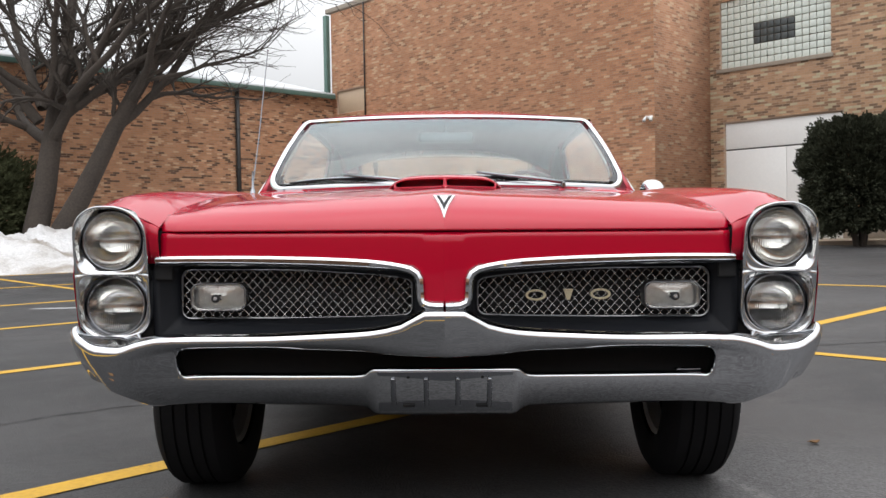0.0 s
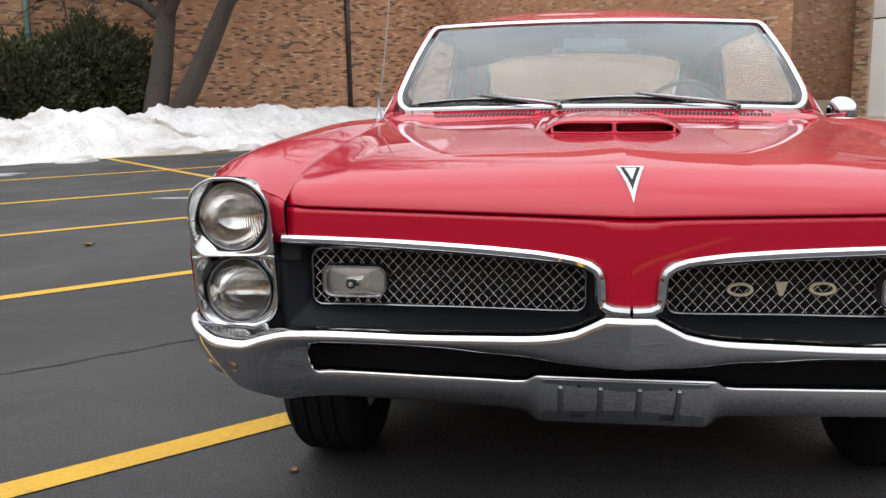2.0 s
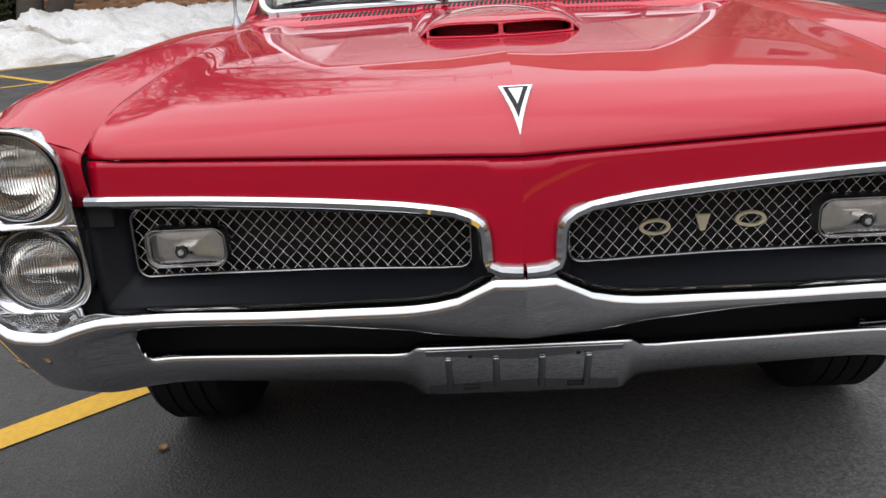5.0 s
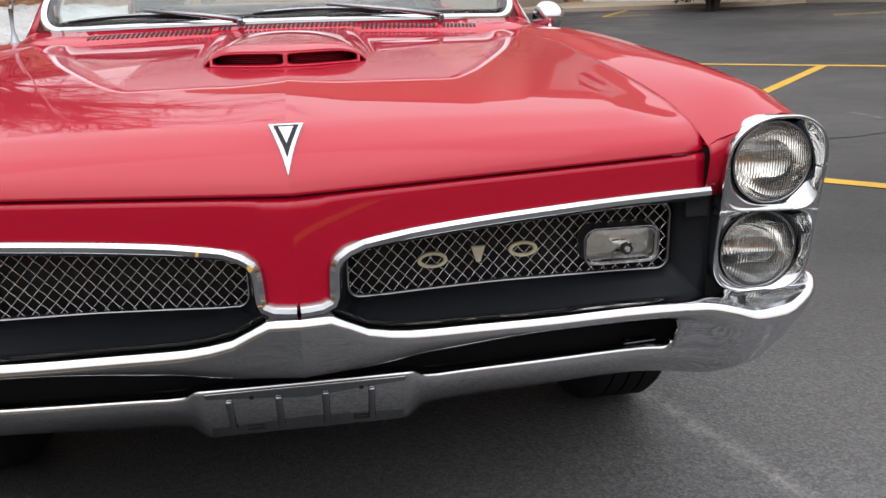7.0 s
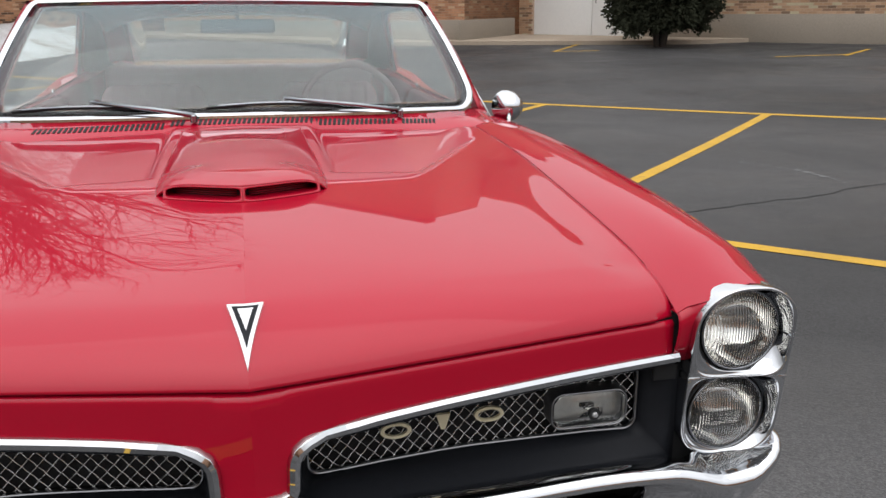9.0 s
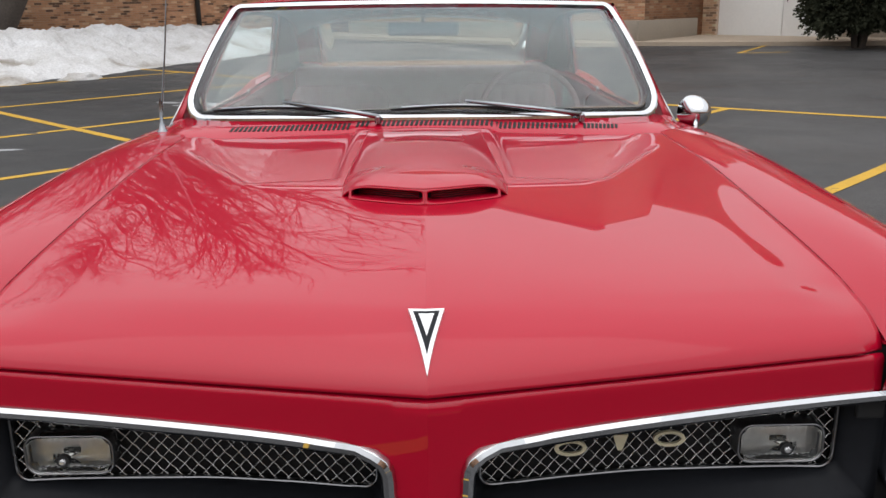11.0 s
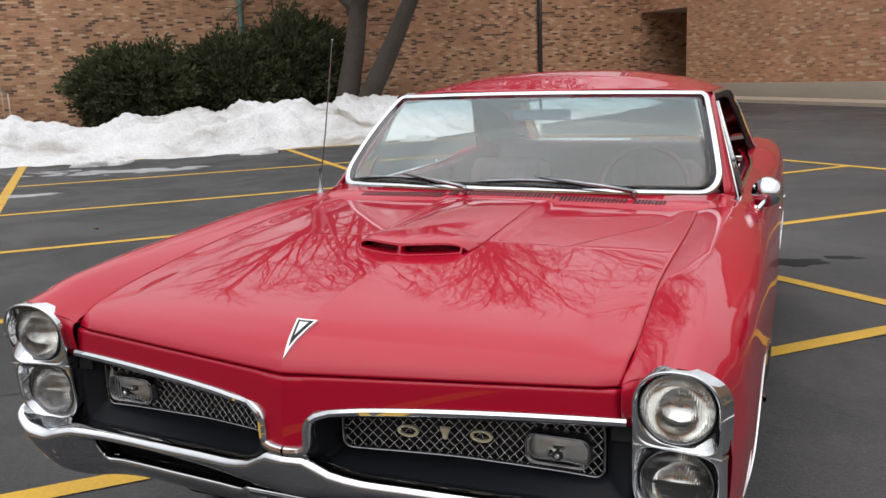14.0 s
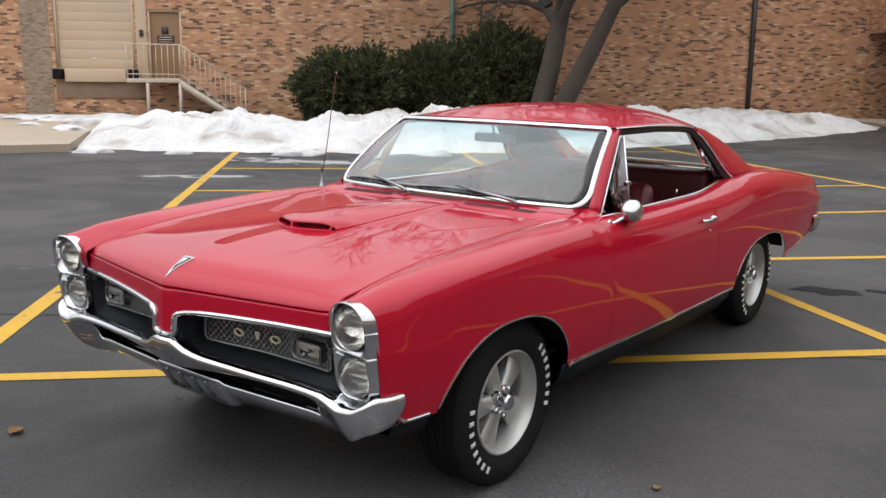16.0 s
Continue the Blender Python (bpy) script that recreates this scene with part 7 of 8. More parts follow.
def windscreen():
    bm = bmesh.new()
    def reach(t):
        e = max(0.0, 0.2 - t) / 0.2
        return 0.985 - 0.10 * (1 - math.sqrt(max(0.0, 1 - e * e)))
    sheet(bm, [[screen_point(reach(0.02 + 0.96 * j / 20) * (-1 + k / 16), 0.02 + 0.96 * j / 20) for k in range(33)] for j in range(21)])
    glass = part("windscreen", bm, GLASS, car, "faintly green curved windscreen with a blue-tinted top band", thick=0.004)
    glass.visible_shadow = False
    loop = []
    for cu, ct, a0, ru, rt in ((0.90, 0.20, -90, 0.10, 0.20), (0.965, 0.93, 0, 0.035, 0.07), (-0.965, 0.93, 90, 0.035, 0.07), (-0.90, 0.20, 180, 0.10, 0.20)):
        for k in range(9):
            a = radians(a0 + 90 * k / 8)
            loop.append((cu + ru * math.cos(a), ct + rt * math.sin(a)))
        if a0 in (-90, 180):
            n, (u0, t0), (u1, t1) = (12, (1.0, 0.20), (1.0, 0.93)) if a0 == -90 else (26, (-0.90, 0.0), (0.90, 0.0))
        else:
            n, (u0, t0), (u1, t1) = (26, (0.965, 1.0), (-0.965, 1.0)) if a0 == 0 else (12, (-1.0, 0.93), (-1.0, 0.20))
        loop += [(u0 + (u1 - u0) * k / n, t0 + (t1 - t0) * k / n) for k in range(1, n)]
    pts = [screen_point(u, t) for u, t in loop]
    nn = []
    for u, t in loop:
        a = screen_point(u, min(1, t + 0.05)) - screen_point(u, max(0, t - 0.05))
        b = screen_point(min(1, u + 0.05), t) - screen_point(max(-1, u - 0.05), t)
        nn.append(b.cross(a).normalized())
    bm = bmesh.new()
    sweep(bm, pts, nn, [(-0.006, -0.011), (0.005, -0.011), (0.009, -0.005), (0.009, 0.006), (0.004, 0.012), (-0.006, 0.012)], closed=True)
    part("screen_moulding", bm, CHROME, car, "bright windscreen moulding")
    bm = bmesh.new()
    pts2 = [screen_point(u * 0.996, 0.003 + 0.994 * t) for u, t in loop]
    sweep(bm, pts2, nn, [(-0.007, -0.003), (0.002, -0.003), (0.002, 0.003), (-0.007, 0.003)], closed=True)
    part("screen_gasket", bm, TRIM_BLACK, car)


windscreen()

roof_mid = curve((3.98, 1.340), (4.1, 1.364), (4.3, 1.402), (4.55, 1.420), (4.8, 1.421), (5.1, 1.404), (5.3, 1.370), (5.5, 1.322))
roof_edge_x = curve((3.98, 0.655), (4.1, 0.664), (4.5, 0.676), (5.1, 0.676), (5.3, 0.678), (5.5, 0.685), (5.674, 0.697), (5.85, 0.716), (6.0, 0.732), (6.25, 0.740))
roof_edge_z = curve((3.98, 1.336), (4.09, 1.327), (4.5, 1.330), (4.9, 1.318), (5.1, 1.298), (5.3, 1.262), (5.5, 1.207), (5.674, 1.148), (5.85, 1.070), (6.0, 1.012), (6.25, 0.985))


def roof():
    bm = bmesh.new()
    rows = []
    for j in range(49):
        t = j / 48
        row = []
        for k in range(61):
            u = -1 + 2 * k / 60
            y0 = 3.998 + 0.095 * abs(u) ** 2.2
            y = y0 + t * (5.47 - 0.07 * (1 - abs(u)) - y0)
            w = roof_edge_x(y)
            ze, zm = roof_edge_z(y), max(roof_mid(y), roof_edge_z(y))
            row.append((u * w, y, ze + (zm - ze) * (1 - abs(u) ** 2.6)))
        rows.append(row)
    sheet(bm, rows, flip=False)
    top = part("roof_panel", bm, PAINT, car, sharp=0.9, thick=0.004)
    bm = bmesh.new()
    sheet(bm, [[(x * 0.94, y + 0.02, z - 0.03) for x, y, z in row[::3]] for row in rows[::3]])
    part("headliner", bm, DARK_CARPET, car, thick=0.004)
    return top


roof()


def sail(s):
    """Roof pillar running back to the deck: outer face, top strip and the inner wall beside the rear glass."""
    ys = [5.05, 5.12, 5.2, 5.3, 5.4, 5.5, 5.58, 5.674, 5.76, 5.85, 5.93, 6.0, 6.1, 6.24]
    low_x = curve((5.05, 0.680), (5.2, 0.712), (5.36, 0.752), (5.47, 0.780), (5.65, 0.778), (5.85, 0.764), (6.0, 0.752), (6.24, 0.742))
    low_y = curve((5.05, 5.06), (5.2, 5.19), (5.36, 5.33), (5.47, 5.44), (5.65, 5.64), (5.85, 5.85), (6.24, 6.24))
    low_z = curve((5.05, 1.286), (5.2, 1.195), (5.36, 1.085), (5.47, 1.004), (5.65, 0.997), (5.85, 1.0), (6.0, 0.999), (6.24, 0.984))
    bm = bmesh.new()
    rows = []
    for y in ys:
        up, lo = Vector((roof_edge_x(y), y, roof_edge_z(y))), Vector((low_x(y), low_y(y), low_z(y)))
        row = []
        for k in range(9):
            t = k / 8
            p = lo.lerp(up, t)
            p.x += 0.012 * math.sin(math.pi * t) * min(1, (up - lo).length / 0.15)
            row.append((s * p.x, p.y, p.z))
        rows.append(row)
    sheet(bm, rows, flip=s < 0)
    part("roof_pillar", bm, PAINT, car, sharp=0.9, thick=0.004)
    bm = bmesh.new()
    sheet(bm, [[(x - s * 0.022, y + 0.01, z) for x, y, z in row] for row in rows], flip=s > 0)
    part("pillar_lining", bm, DARK_CARPET, car, thick=0.003)
    inner = curve((5.4, 0.545), (5.674, 0.560), (6.0, 0.590), (6.25, 0.61))
    iz = curve((5.4, 1.284), (5.5, 1.258), (5.674, 1.195), (5.85, 1.120), (6.0, 1.045), (6.15, 0.998), (6.25, 0.984))
    bm = bmesh.new()
    rows = []
    for y in [yy for yy in ys if yy >= 5.4] + [6.25]:
        a, b = Vector((inner(y), y, iz(y))), Vector((roof_edge_x(y), y, roof_edge_z(y)))
        row = [(s * (inner(y) - 0.01), y, min(0.99, iz(y) - 0.02) if y > 5.9 else min(iz(y) - 0.004, 1.272 - 0.72 * (y - 5.4)))]
        for k in range(7):
            t = k / 6
            p = a.lerp(b, t)
            p.z += 0.012 * math.sin(math.pi * t)
            row.append((s * p.x, p.y, p.z))
        rows.append(row)
    sheet(bm, rows, flip=s > 0)
    part("sail_panel", bm, PAINT, car, sharp=0.9, thick=0.003)


for s in (-1, 1):
    sail(s)


def rear_end():
    bm = bmesh.new()
    sheet(bm, [[(-0.56 + 1.12 * k / 12, 5.40 + 0.46 * j / 6, 1.325 - 0.342 * j / 6 - 0.042 * (k / 6 - 1) ** 2 * (1 - j / 6)) for k in range(13)] for j in range(7)], flip=True)
    ob = part("rear_window", bm, GLASS_SIDE, car, "rear window glass", thick=0.004)
    ob.visible_shadow = False
    bm = bmesh.new()
    tube(bm, [(x, 5.862, 0.981) for x in (-0.57, -0.3, 0.0, 0.3, 0.57)], 0.013, 8)
    part("rear_window_seal", bm, TRIM_BLACK, car)
    bm = bmesh.new()
    sheet(bm, [[(x, y, crown_z(y) - 0.004 - 0.026 * (1 - (x / 0.70) ** 4)) for x in (-0.702 + 1.404 * k / 24 for k in range(25))] for y in (5.84 + 1.33 * j / 20 for j in range(21))])
    part("trunk_lid", bm, PAINT, car, thick=0.003)
    bm = bmesh.new()
    sheet(bm, [[(w * (-1 + k / 8), 7.165 - 0.02 * (k / 8 - 1) ** 2 + d, z) for k in range(17)] for z, d, w in ((0.866, 0.0, 0.74), (0.845, 0.010, 0.80), (0.79, 0.012, 0.845), (0.70, 0.010, 0.872), (0.50, -0.03, 0.855))])
    part("tail_panel", bm, PAINT, car, thick=0.003)
    bm = bmesh.new()
    rows = []
    path = [(-0.905, 6.98), (-0.915, 7.08), (-0.895, 7.17)] + [(x, 7.215 - 0.02 * (x / 0.85) ** 2) for x in (-0.85 + 1.7 * k / 12 for k in range(13))] + [(0.895, 7.17), (0.915, 7.08), (0.905, 6.98)]
    for x, y in path:
        rows.append([(x * 0.98, y - 0.03, 0.60), (x, y, 0.592), (x * 1.006, y + 0.01, 0.565), (x * 1.004, y + 0.008, 0.52), (x * 0.985, y - 0.02, 0.475)])
    sheet(bm, rows)
    part("rear_bumper", bm, CHROME, car, thick=0.004, sharp=0.7)
    for s in (-1, 1):
        for z in (0.655, 0.682):
            bm = bmesh.new()
            rounded_box(bm, (min(s * 0.884, s * 0.902), 7.02, z), (max(s * 0.884, s * 0.902), 7.16, z + 0.012), 0.003)
            part("tail_lamp_trim", bm, CHROME, car)


rear_end()


# ---- side trim ----
def side_pt(y, z, s, out=0.0):
    """Point on the body side at height z."""
    sec = side_section(y, 60)
    x = sec[0][0]
    for (xa, za), (xb, zb) in zip(sec, sec[1:]):
        if za <= z <= zb:
            x = xa + (xb - xa) * (z - za) / max(1e-6, zb - za)
            break
    return Vector((s * (x + out), y, z))


def trim_line(name, pts, s, w, mat=CHROME, h=0.006, normal=None):
    bm = bmesh.new()
    sweep(bm, pts, [normal or Vector((s, 0, 0))] * len(pts), [(-0.002, -w / 2), (h * 0.6, -w / 2), (h, -w / 4), (h, w / 4), (h * 0.6, w / 2), (-0.002, w / 2)])
    return part(name, bm, mat, car)


def side_trim(s):
    belt = []
    for k in range(27):
        y = 3.70 + (5.44 - 3.70) * k / 26
        belt.append(Vector((s * (seam_x(max(3.56, y)) + 0.022 + 0.015 * smooth(5.1, 5.4, y)), y, crown_z(y) + 0.004)))
    trim_line("belt_moulding", belt, s, 0.020, h=0.007, normal=Vector((s * 0.7, 0, 0.7)))
    rail = [Vector((s * (roof_edge_x(y) + 0.004), y, roof_edge_z(y) - 0.004)) for y in (4.085 + 0.965 * k / 14 for k in range(15))]
    rail += [Vector((s * x, y, z)) for x, y, z in ((0.688, 5.10, 1.268), (0.702, 5.15, 1.235), (0.722, 5.215, 1.180), (0.748, 5.30, 1.10), (0.775, 5.40, 1.02), (0.787, 5.44, 0.998))]
    trim_line("drip_moulding", rail, s, 0.014, h=0.010)
    inner = [p + Vector((-s * 0.012, -0.012, -0.018)) for p in rail]
    trim_line("window_gasket", inner, s, 0.030, TRIM_BLACK, h=0.012)
    sill = [side_pt(y, sill_z(y) + 0.008, s, 0.001) for y in (3.245 + (5.215 - 3.245) * k / 30 for k in range(31))]
    trim_line("rocker_moulding", sill, s, 0.016)
    for yc, half in ((2.815, 0.425), (5.72, 0.49)):
        arch = []
        for k in range(1, 40):
            y = yc - half * math.cos(math.pi * k / 40)
            z = arch_z(y)
            if z > sill_z(y) + 0.004:
                x = side_section(y)[0][0]
                arch.append(Vector((s * (x + 0.001), y, z)))
        trim_line("arch_moulding", arch, s, 0.008, h=0.003)
    low = [side_pt(y, sill_z(y) + 0.006, s, 0.001) for y in (2.175 + 0.20 * k / 5 for k in range(6))]
    trim_line("fender_edge_moulding", low, s, 0.010)
    low = [side_pt(y, sill_z(y) + 0.006, s, 0.001) for y in (6.215 + 0.75 * k / 12 for k in range(13))]
    trim_line("quarter_edge_moulding", low, s, 0.010)
    bm = bmesh.new()
    rows = [[(s * 0.915, y, sill_z(y) + 0.01), (s * 0.900, y, sill_z(y) - 0.05), (s * 0.84, y, sill_z(y) - 0.13), (s * 0.6, y, 0.27)] for y in (3.24 + 1.98 * k / 12 for k in range(13))]
    sheet(bm, rows, flip=s > 0)
    part("rocker_panel", bm, SATIN_BLACK, car, thick=0.003)
    bm = bmesh.new()
    rows = [[(s * (half_width(y) - 0.03), y, sill_z(y) + 0.01), (s * (half_width(y) - 0.06), y, sill_z(y) - 0.06), (s * 0.6, y, 0.41)] for y in (2.235, 2.31, 2.40)]
    sheet(bm, rows, flip=s > 0)
    part("front_valance", bm, SATIN_BLACK, car, thick=0.003)
    # door handle
    bm = bmesh.new()
    p = side_pt(4.72, 0.838, s)
    tube(bm, [p + Vector((s * 0.006, -0.075, 0)), p + Vector((s * 0.026, -0.06, 0.002)), p + Vector((s * 0.030, 0.0, 0.003)), p + Vector((s * 0.026, 0.05, 0.002)), p + Vector((s * 0.014, 0.085, 0.0))], 0.0085, 10)
    lathe(bm, [(0.0, 0.014), (0.020, 0.013), (0.026, 0.009), (0.028, 0.0)], p + Vector((0, 0.075, 0)), "x", 16, s)
    part("door_handle", bm, CHROME, car)
    bm = bmesh.new()
    p = side_pt(4.745, 0.775, s)
    lathe(bm, [(-0.002, 0.010), (0.004, 0.010), (0.006, 0.0)], p, "x", 14, s)
    part("door_lock", bm, CHROME, car)
    # windscreen pillar and vent window
    bm = bmesh.new()
    rows = []
    for k in range(13):
        t = k / 12
        a = screen_point(1.0, t) + Vector((0.006, 0.006, -0.002))
        c = Vector((0.804, 3.745, 0.952)).lerp(Vector((0.676, 4.140, 1.316)), t)
        b = a.lerp(c, 0.5) + Vector((0.012, -0.006, 0.006))
        d = c + Vector((-0.03, -0.01, -0.004))
        rows.append([Vector((s * p.x, p.y, p.z)) for p in (a, a.lerp(b, 0.5), b, c, d)])
    sheet(bm, rows, flip=s < 0)
    part("windscreen_pillar", bm, PAINT, car, sharp=1.0, thick=0.003)
    bm = bmesh.new()
    foot = [rows[0][0] + Vector((-s * 0.03, -0.012, 0.0))] + rows[0][:4] + [rows[0][3] + Vector((-s * 0.004, 0.06, -0.004))]
    sheet(bm, [foot, [p + Vector((s * 0.004, -0.004, -0.020)) for p in foot], [Vector((p.x + s * 0.010, p.y - 0.010, 0.940)) for p in foot]], flip=s > 0)
    part("pillar_foot", bm, PAINT, car, sharp=1.0, thick=0.003)
    f0, f1 = Vector((s * 0.812, 3.705, 0.955)), Vector((s * 0.690, 4.100, 1.290))
    r0, r1 = Vector((s * 0.808, 4.010, 0.952)), Vector((s * 0.693, 4.135, 1.290))
    bm = bmesh.new()
    tube(bm, [f0, f0.lerp(f1, 0.5), f1], 0.0045, 8)
    part("vent_frame", bm, CHROME, car)
    bm = bmesh.new()
    tube(bm, [r0, r0.lerp(r1, 0.5), r1], 0.0055, 8)
    part("vent_post", bm, CHROME, car)
    bm = bmesh.new()
    tube(bm, [f0, r0], 0.005, 8)
    part("vent_sill", bm, CHROME, car)
    bm = bmesh.new()
    sheet(bm, [[f0.lerp(f1, t) * 1.0, r0.lerp(r1, t)] for t in (0.02, 0.35, 0.7, 0.98)])
    ob = part("vent_glass", bm, GLASS_SIDE, car, thick=0.003)
    ob.visible_shadow = False
    bm = bmesh.new()
    rounded_box(bm, (min(s * 0.775, s * 0.80), 3.99, 1.07), (max(s * 0.775, s * 0.80), 4.03, 1.09), 0.004)
    part("vent_latch", bm, CHROME, car)


for s in (-1, 1):
    side_trim(s)


# ---- small outside fittings ----
def wiper(px, tip_x, arm_x):
    """Arm from a pivot on the cowl to a blade lying along the foot of the glass."""
    u = px / 0.757
    pv = screen_low(u) + Vector((0, -0.036, 0.005))

    def on_glass(x, t, out):
        return screen_point(max(-0.99, x / 0.757), t) + Vector((0, -0.65, 0.75)) * out
    bm = bmesh.new()
    lathe(bm, [(-0.016, 0.010), (0.003, 0.010), (0.007, 0.007), (0.008, 0.0)], pv, "z", 14)
    top = part("wiper", bm, WORN_CHROME, car, "windscreen wiper parked at the foot of the glass")
    bm = bmesh.new()
    tube(bm, [pv + Vector((0, 0, 0.004)), pv.lerp(on_glass(arm_x, 0.075, 0.022), 0.35) + Vector((0, 0, 0.006)), on_glass(arm_x, 0.080, 0.022)], lambda t: 0.0082 - 0.003 * t, 8)
    part("wiper_arm", bm, WORN_CHROME, top)
    bm = bmesh.new()
    n = 12
    pts = [on_glass(tip_x + (1.75 * (arm_x - tip_x)) * k / n, 0.046 + 0.020 * math.sin(math.pi * k / n), 0.012) for k in range(n + 1)]
    sweep(bm, pts, [Vector((0, -0.65, 0.75))] * len(pts), [(-0.010, -0.0012), (0.0, -0.002), (0.0, 0.002), (-0.010, 0.0012)])
    blade = part("wiper_blade", bm, TRIM_BLACK, top, "black rubber blade")
    bm = bmesh.new()
    sweep(bm, pts[1:-1], [Vector((0, -0.65, 0.75))] * (len(pts) - 2), [(-0.001, -0.003), (0.003, -0.003), (0.0045, 0.0), (0.003, 0.003), (-0.001, 0.003)])
    part("blade_holder", bm, WORN_CHROME, blade)


wiper(-0.135, -0.66, -0.43)
wiper(0.475, -0.10, 0.125)


def aerial():
    b, t = Vector((-0.79, 3.56, 0.962)), Vector((-0.735, 3.62, 1.565))
    bm = bmesh.new()
    lathe(bm, [(-0.004, 0.017), (0.004, 0.016), (0.010, 0.011), (0.024, 0.009), (0.030, 0.0055), (0.10, 0.0045), (0.10, 0.0)], b, "z", 16)
    top = part("aerial_base", bm, WORN_CHROME, car)
    bm = bmesh.new()
    tube(bm, [b + Vector((0.002, 0.002, 0.06)), b.lerp(t, 0.4), t], lambda k: 0.0030 - 0.0010 * k, 6)
    bmesh.ops.create_icosphere(bm, subdivisions=2, radius=0.0045, matrix=Matrix.Translation(t))
    part("aerial_mast", bm, WORN_CHROME, top)


aerial()


def door_mirror():
    b, c = Vector((0.868, 3.690, 0.926)), Vector((0.904, 3.812, 0.978))
    bm = bmesh.new()
    lathe(bm, [(-0.004, 0.026), (0.004, 0.024), (0.008, 0.016), (0.008, 0.0)], b, "x", 16)
    tube(bm, [b, b.lerp(c, 0.6) + Vector((0.006, 0, -0.002)), c], lambda k: 0.009 - 0.002 * k, 10)
    top = part("mirror_arm", bm, CHROME, car)
    bm = bmesh.new()
    lathe(bm, [(-0.062, 0.0), (-0.058, 0.018), (-0.046, 0.034), (-0.026, 0.047), (0.0, 0.054), (0.018, 0.055), (0.020, 0.051), (0.014, 0.050), (0.014, 0.0)], (0, 0, 0), "y", 32)
    bm.transform(Matrix.Translation(c) @ Matrix.Rotation(0.25, 4, "Z"))
    part("mirror_head", bm, CHROME, top, "round chrome door mirror", sharp=0.6)


door_mirror()


# ---- inside the cabin ----
def cabin():
    bm = bmesh.new()
    rows = [[(-0.74, y, 0.90), (-0.73, y, 0.36), (-0.3, y, 0.33), (0.3, y, 0.33), (0.73, y, 0.36), (0.74, y, 0.90)] for y in (3.55, 4.2, 5.0, 5.45)]
    sheet(bm, rows)
    part("floor_pan", bm, DARK_CARPET, car, thick=0.004)
    bm = bmesh.new()
    rows = []
    for k in range(25):
        u = -1 + 2 * k / 24
        lo = screen_low(u)
        rows.append([(lo.x * 0.97, lo.y + 0.03, lo.z - 0.012), (lo.x * 0.97, lo.y + 0.13, lo.z - 0.006), (lo.x * 0.97, 3.86, lo.z - 0.016), (lo.x * 0.97, 3.90, lo.z - 0.045), (lo.x * 0.97, 3.89, 0.80), (lo.x * 0.97, 3.80, 0.62)])
    sheet(bm, rows)
    part("dashboard", bm, RED_VINYL, car, "dark red padded dashboard", thick=0.004)
    for s in (-1, 1):
        bm = bmesh.new()
        rows = []
        for k in range(15):
            y = 3.62 + 1.24 * k / 14
            rows.append([(s * (seam_x(max(3.57, y)) + 0.010), y, crown_z(y) - 0.004), (s * 0.752, y, crown_z(y) - 0.012), (s * 0.735, y, crown_z(y) - 0.06), (s * 0.738, y, 0.60), (s * 0.74, y, 0.40)])
        sheet(bm, rows, flip=s > 0)
        part("door_lining", bm, RED_VINYL, car, "dark red vinyl door lining", thick=0.004)
        bm = bmesh.new()
        rows = []
        for k in range(9):
            y = 4.88 + 0.60 * k / 8
            rows.append([(s * (seam_x(y) + 0.012), y, crown_z(y) - 0.006), (s * 0.735, y, crown_z(y) - 0.03), (s * 0.72, y, 0.70), (s * 0.72, y, 0.40)])
        sheet(bm, rows, flip=s > 0)
        part("quarter_lining", bm, RED_VINYL, car, thick=0.004)
        bm = bmesh.new()
        tube(bm, [(s * 0.752, 4.70, 0.955), (s * 0.752, 4.70, 0.985)], 0.005, 8)
        part("lock_knob", bm, CHROME, car)
        # bucket seat
        bm = bmesh.new()
        rounded_box(bm, (s * 0.37 - 0.25, 4.12, 0.50), (s * 0.37 + 0.25, 4.66, 0.66), 0.06)
        seat = part("front_seat", bm, RED_VINYL, car, "dark red pleated vinyl bucket seat")
        bm = bmesh.new()
        lean = Matrix.Translation((s * 0.37, 4.66, 0.6)) @ Matrix.Rotation(-0.22, 4, "X")
        rows = []
        for i in range(85):
            u = -1 + i / 42
            edge = math.sqrt(max(0.0, 1 - max(0.0, (abs(u) - 0.72) / 0.28) ** 2))
            d = 0.004 * abs(math.sin(math.pi * 3.5 * (u + 1))) * smooth(0, 0.1, 0.85 - abs(u)) + 0.045 * edge
            top = 0.33 + 0.078 * edge
            rows.append([lean @ Vector((0.215 * u, py, pz)) for py, pz in ((0.05 - d, 0.0), (0.05 - d, top * 0.5), (0.05 - d, top - 0.04), (0.05 - d * 0.8, top - 0.015), (0.05 - d * 0.3, top), (0.05 + 0.3 * d, top), (0.05 + 0.045 * edge, top - 0.03), (0.05 + 0.05 * edge, 0.0))])
        sheet(bm, rows)
        part("backrest", bm, RED_VINYL, seat)
    bm = bmesh.new()
    rounded_box(bm, (-0.66, 5.0, 0.52), (0.66, 5.45, 0.66), 0.06)
    seat = part("rear_seat", bm, RED_VINYL, car, "dark red vinyl rear bench")
    bm = bmesh.new()
    rounded_box(bm, (-0.66, 5.40, 0.6), (0.66, 5.53, 1.028), 0.045, Matrix.Translation((0, 0.0, 0)))
    part("backrest", bm, RED_VINYL, seat)
    bm = bmesh.new()
    rounded_box(bm, (-0.66, 5.50, 0.94), (0.66, 5.88, 0.974), 0.012)
    part("parcel_shelf", bm, DARK_CARPET, car)
    # steering wheel
    c = Vector((0.40, 4.20, 0.925))
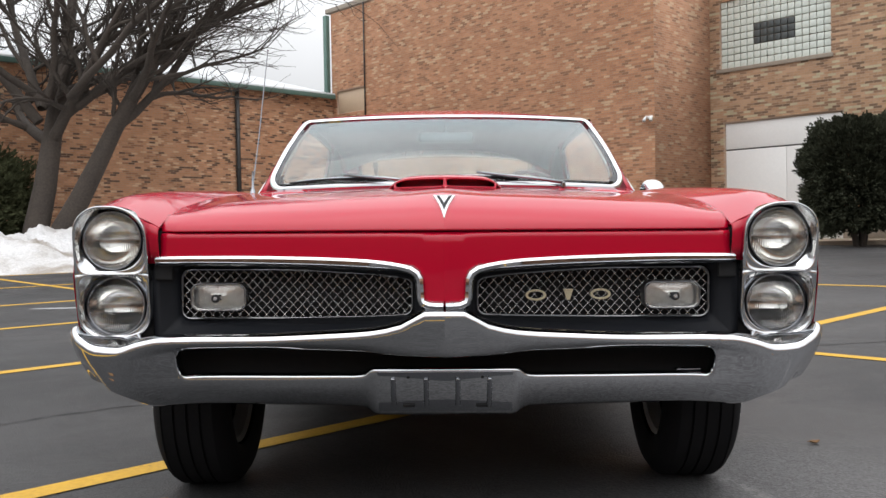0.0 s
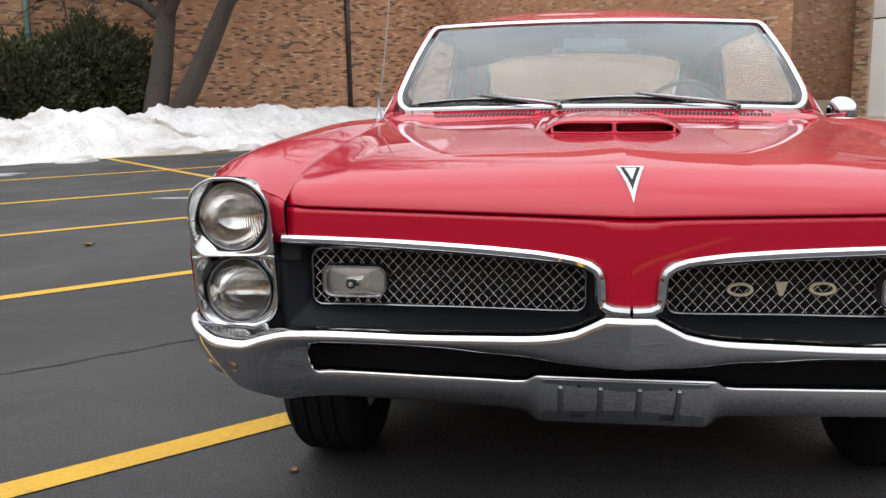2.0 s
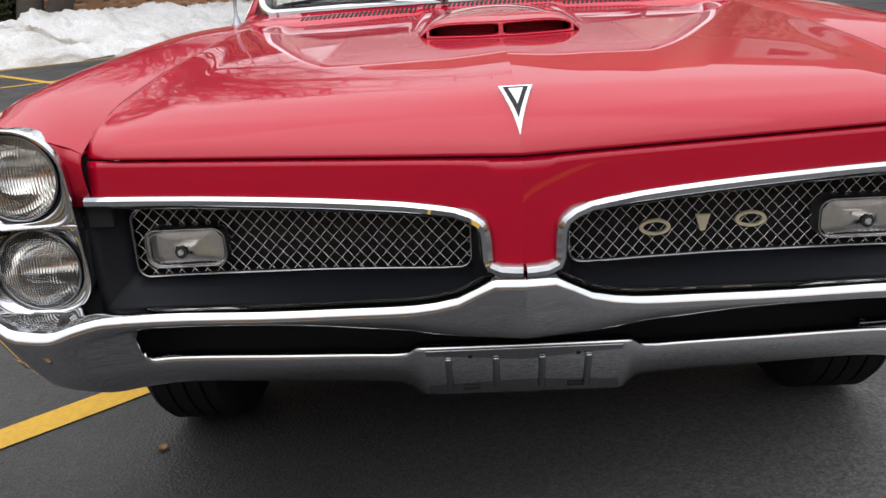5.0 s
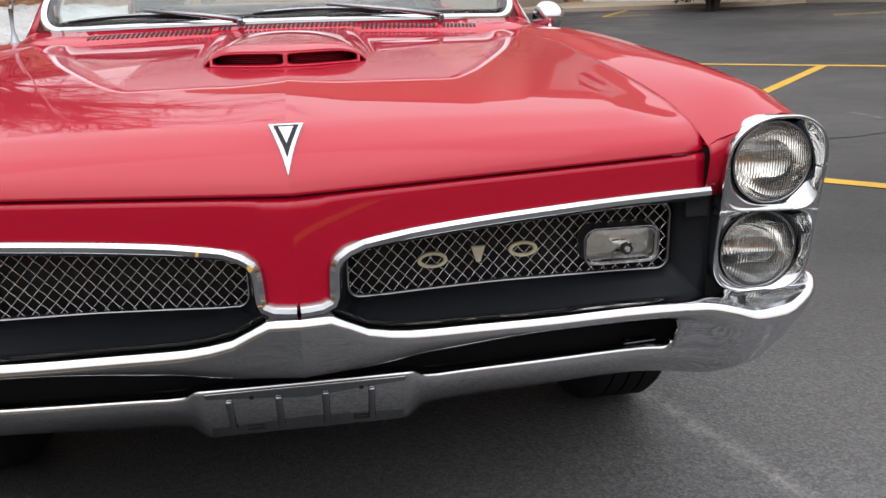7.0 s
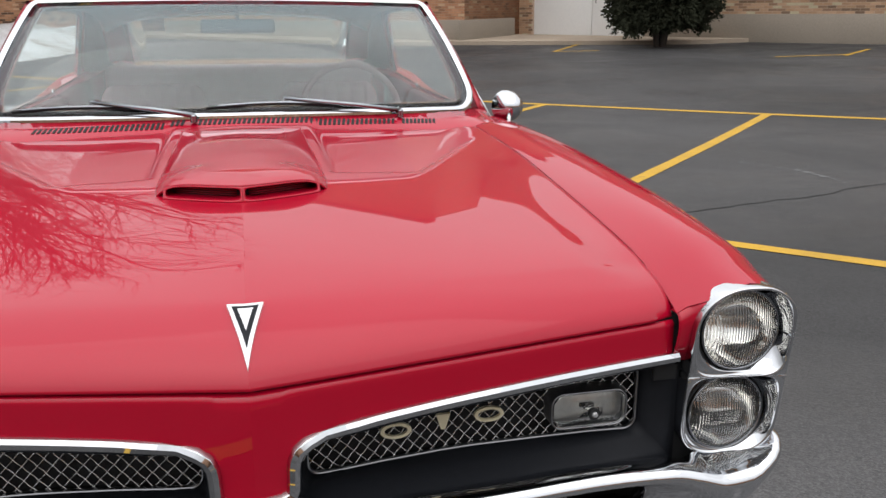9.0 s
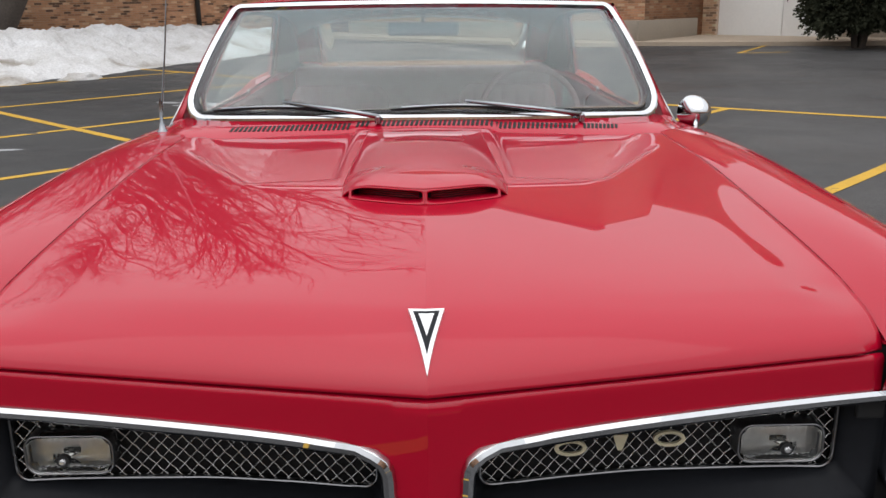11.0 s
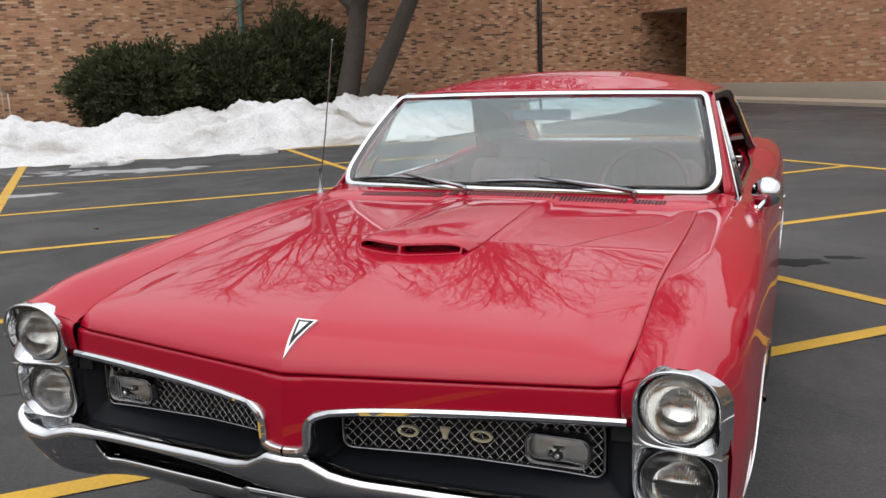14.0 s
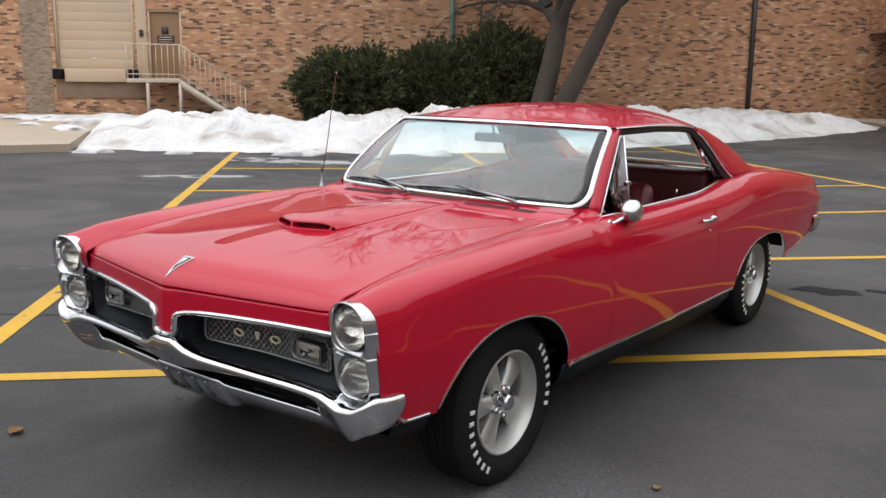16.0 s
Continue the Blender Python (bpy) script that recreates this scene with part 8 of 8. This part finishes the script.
    m = Matrix.Translation(c) @ Matrix.Rotation(radians(68), 4, "X")
    bm = bmesh.new()
    tube(bm, [m @ Vector((0.185 * math.cos(a), 0.185 * math.sin(a), 0)) for a in (2 * math.pi * k / 40 for k in range(40))], 0.0115, 10, closed=True)
    wheel_rim = part("steering_wheel", bm, RED_VINYL, car, "thin-rimmed dark red steering wheel")
    for a in (0.1, math.pi - 0.1, -math.pi / 2):
        bm = bmesh.new()
        tube(bm, [m @ Vector((0.03 * math.cos(a), 0.03 * math.sin(a), -0.03)), m @ Vector((0.18 * math.cos(a), 0.18 * math.sin(a), 0))], 0.007, 6)
        part("spoke", bm, WORN_CHROME, wheel_rim)
    bm = bmesh.new()
    tube(bm, [m @ Vector((0, 0, -0.01)), m @ Vector((0, 0, -0.06)), m @ Vector((0, 0, -0.34))], 0.028, 12)
    part("steering_column", bm, RED_VINYL, wheel_rim)
    # mirror
    bm = bmesh.new()
    rounded_box(bm, (-0.125, 4.035, 1.222), (0.125, 4.060, 1.268), 0.011)
    mir = part("inside_mirror", bm, MIRROR_GREY, car, "inside rear-view mirror on a stalk")
    bm = bmesh.new()
    tube(bm, [(0, 4.045, 1.265), (0, 4.03, 1.30), (0, 4.06, 1.335)], 0.006, 8)
    part("mirror_stalk", bm, WORN_CHROME, mir)


cabin()


# ---- the car leans a little to the driver's side; its wheels stay on the ground ----
LEAN = 0.012
car.matrix_basis = Matrix.Rotation(LEAN, 4, "Y") @ car.matrix_basis
for ob in car.children:
    if ob.name.split(".")[0] == "wheel":
        ob.location.z += LEAN * ob.location.x


# ---- the bricks of the walls, each proud of its mortar ----
def lay_bricks(name, mat, reach, singles=None, single_mat=None):
    """Running bond on a wall's face; the bricks inside singles (x0, x1, z0, z1) are parts of their own, the rest one joined part."""
    ob, length, height, holes = WALLS[name]
    rnd = random.Random(7)
    step, rise, bw, bh, joint = 0.213, 0.0677, 0.203, 0.0577, 0.010
    verts, faces, shared = [], [], None
    left, right = reach

    def shape(w, out):
        e = 0.003
        return [(0, 0.002, 0), (w, 0.002, 0), (w, 0.002, bh), (0, 0.002, bh), (0, e - out, 0), (w, e - out, 0), (w, e - out, bh), (0, e - out, bh), (e, -out, e), (w - e, -out, e), (w - e, -out, bh - e), (e, -out, bh - e)]
    quads = [(0, 1, 5, 4), (1, 2, 6, 5), (2, 3, 7, 6), (3, 0, 4, 7), (4, 5, 9, 8), (5, 6, 10, 9), (6, 7, 11, 10), (7, 4, 8, 11), (8, 9, 10, 11)]
    for r in range(int(height / rise)):
        z = r * rise + joint / 2
        gaps = sorted((h[0], h[1]) for h in holes if h[2] < z + bh and h[3] > z)
        for i in range(-1, int(length / step) + 1):
            x0 = i * step + (step / 2 if r % 2 else 0.0) + joint / 2
            x1 = x0 + bw
            x0, x1 = max(x0, 0.0), min(x1, length)
            for a, b in gaps:
                if a < x0 and x1 < b:
                    x1 = x0
                elif x0 < a < x1:
                    x1 = a
                elif x0 < b < x1:
                    x0 = b
            if x1 - x0 < 0.03 or x1 < left or x0 > right:
                continue
            out = 0.006 + rnd.uniform(-0.0015, 0.002)
            if singles and singles[0] < x0 and x1 < singles[1] and singles[2] < z < singles[3] and x1 - x0 > bw - 0.001:
                if shared is None:
                    shared = bpy.data.meshes.new("brick")
                    shared.from_pydata(shape(bw, 0.006), [], quads)
                    shared.materials.append(single_mat)
                one = new("brick", shared)
                one.parent = ob
                one.matrix_parent_inverse = Matrix.Identity(4)
                one.location = (x0, rnd.uniform(-0.0015, 0.001), z)
                continue
            k = len(verts)
            verts += [(x0 + x, y, z + dz) for x, y, dz in shape(x1 - x0, out)]
            faces += [tuple(k + v for v in q) for q in quads]
    me = bpy.data.meshes.new("brickwork")
    me.from_pydata(verts, [], faces)
    me.materials.append(mat)
    rest = new("brickwork", me)
    rest.parent = ob
    rest.matrix_parent_inverse = Matrix.Identity(4)
    return tagged(rest, kind="stuff")


lay_bricks("wall_low", BRICK_LOW, (0.0, 50.0))
lay_bricks("wall_back", BRICK_BACK, (0.0, 22.0))
lay_bricks("wall_tall", BRICK_TALL, (0.0, 14.90), (3.2, 6.5, 1.0, 2.3), BRICK_ONE)
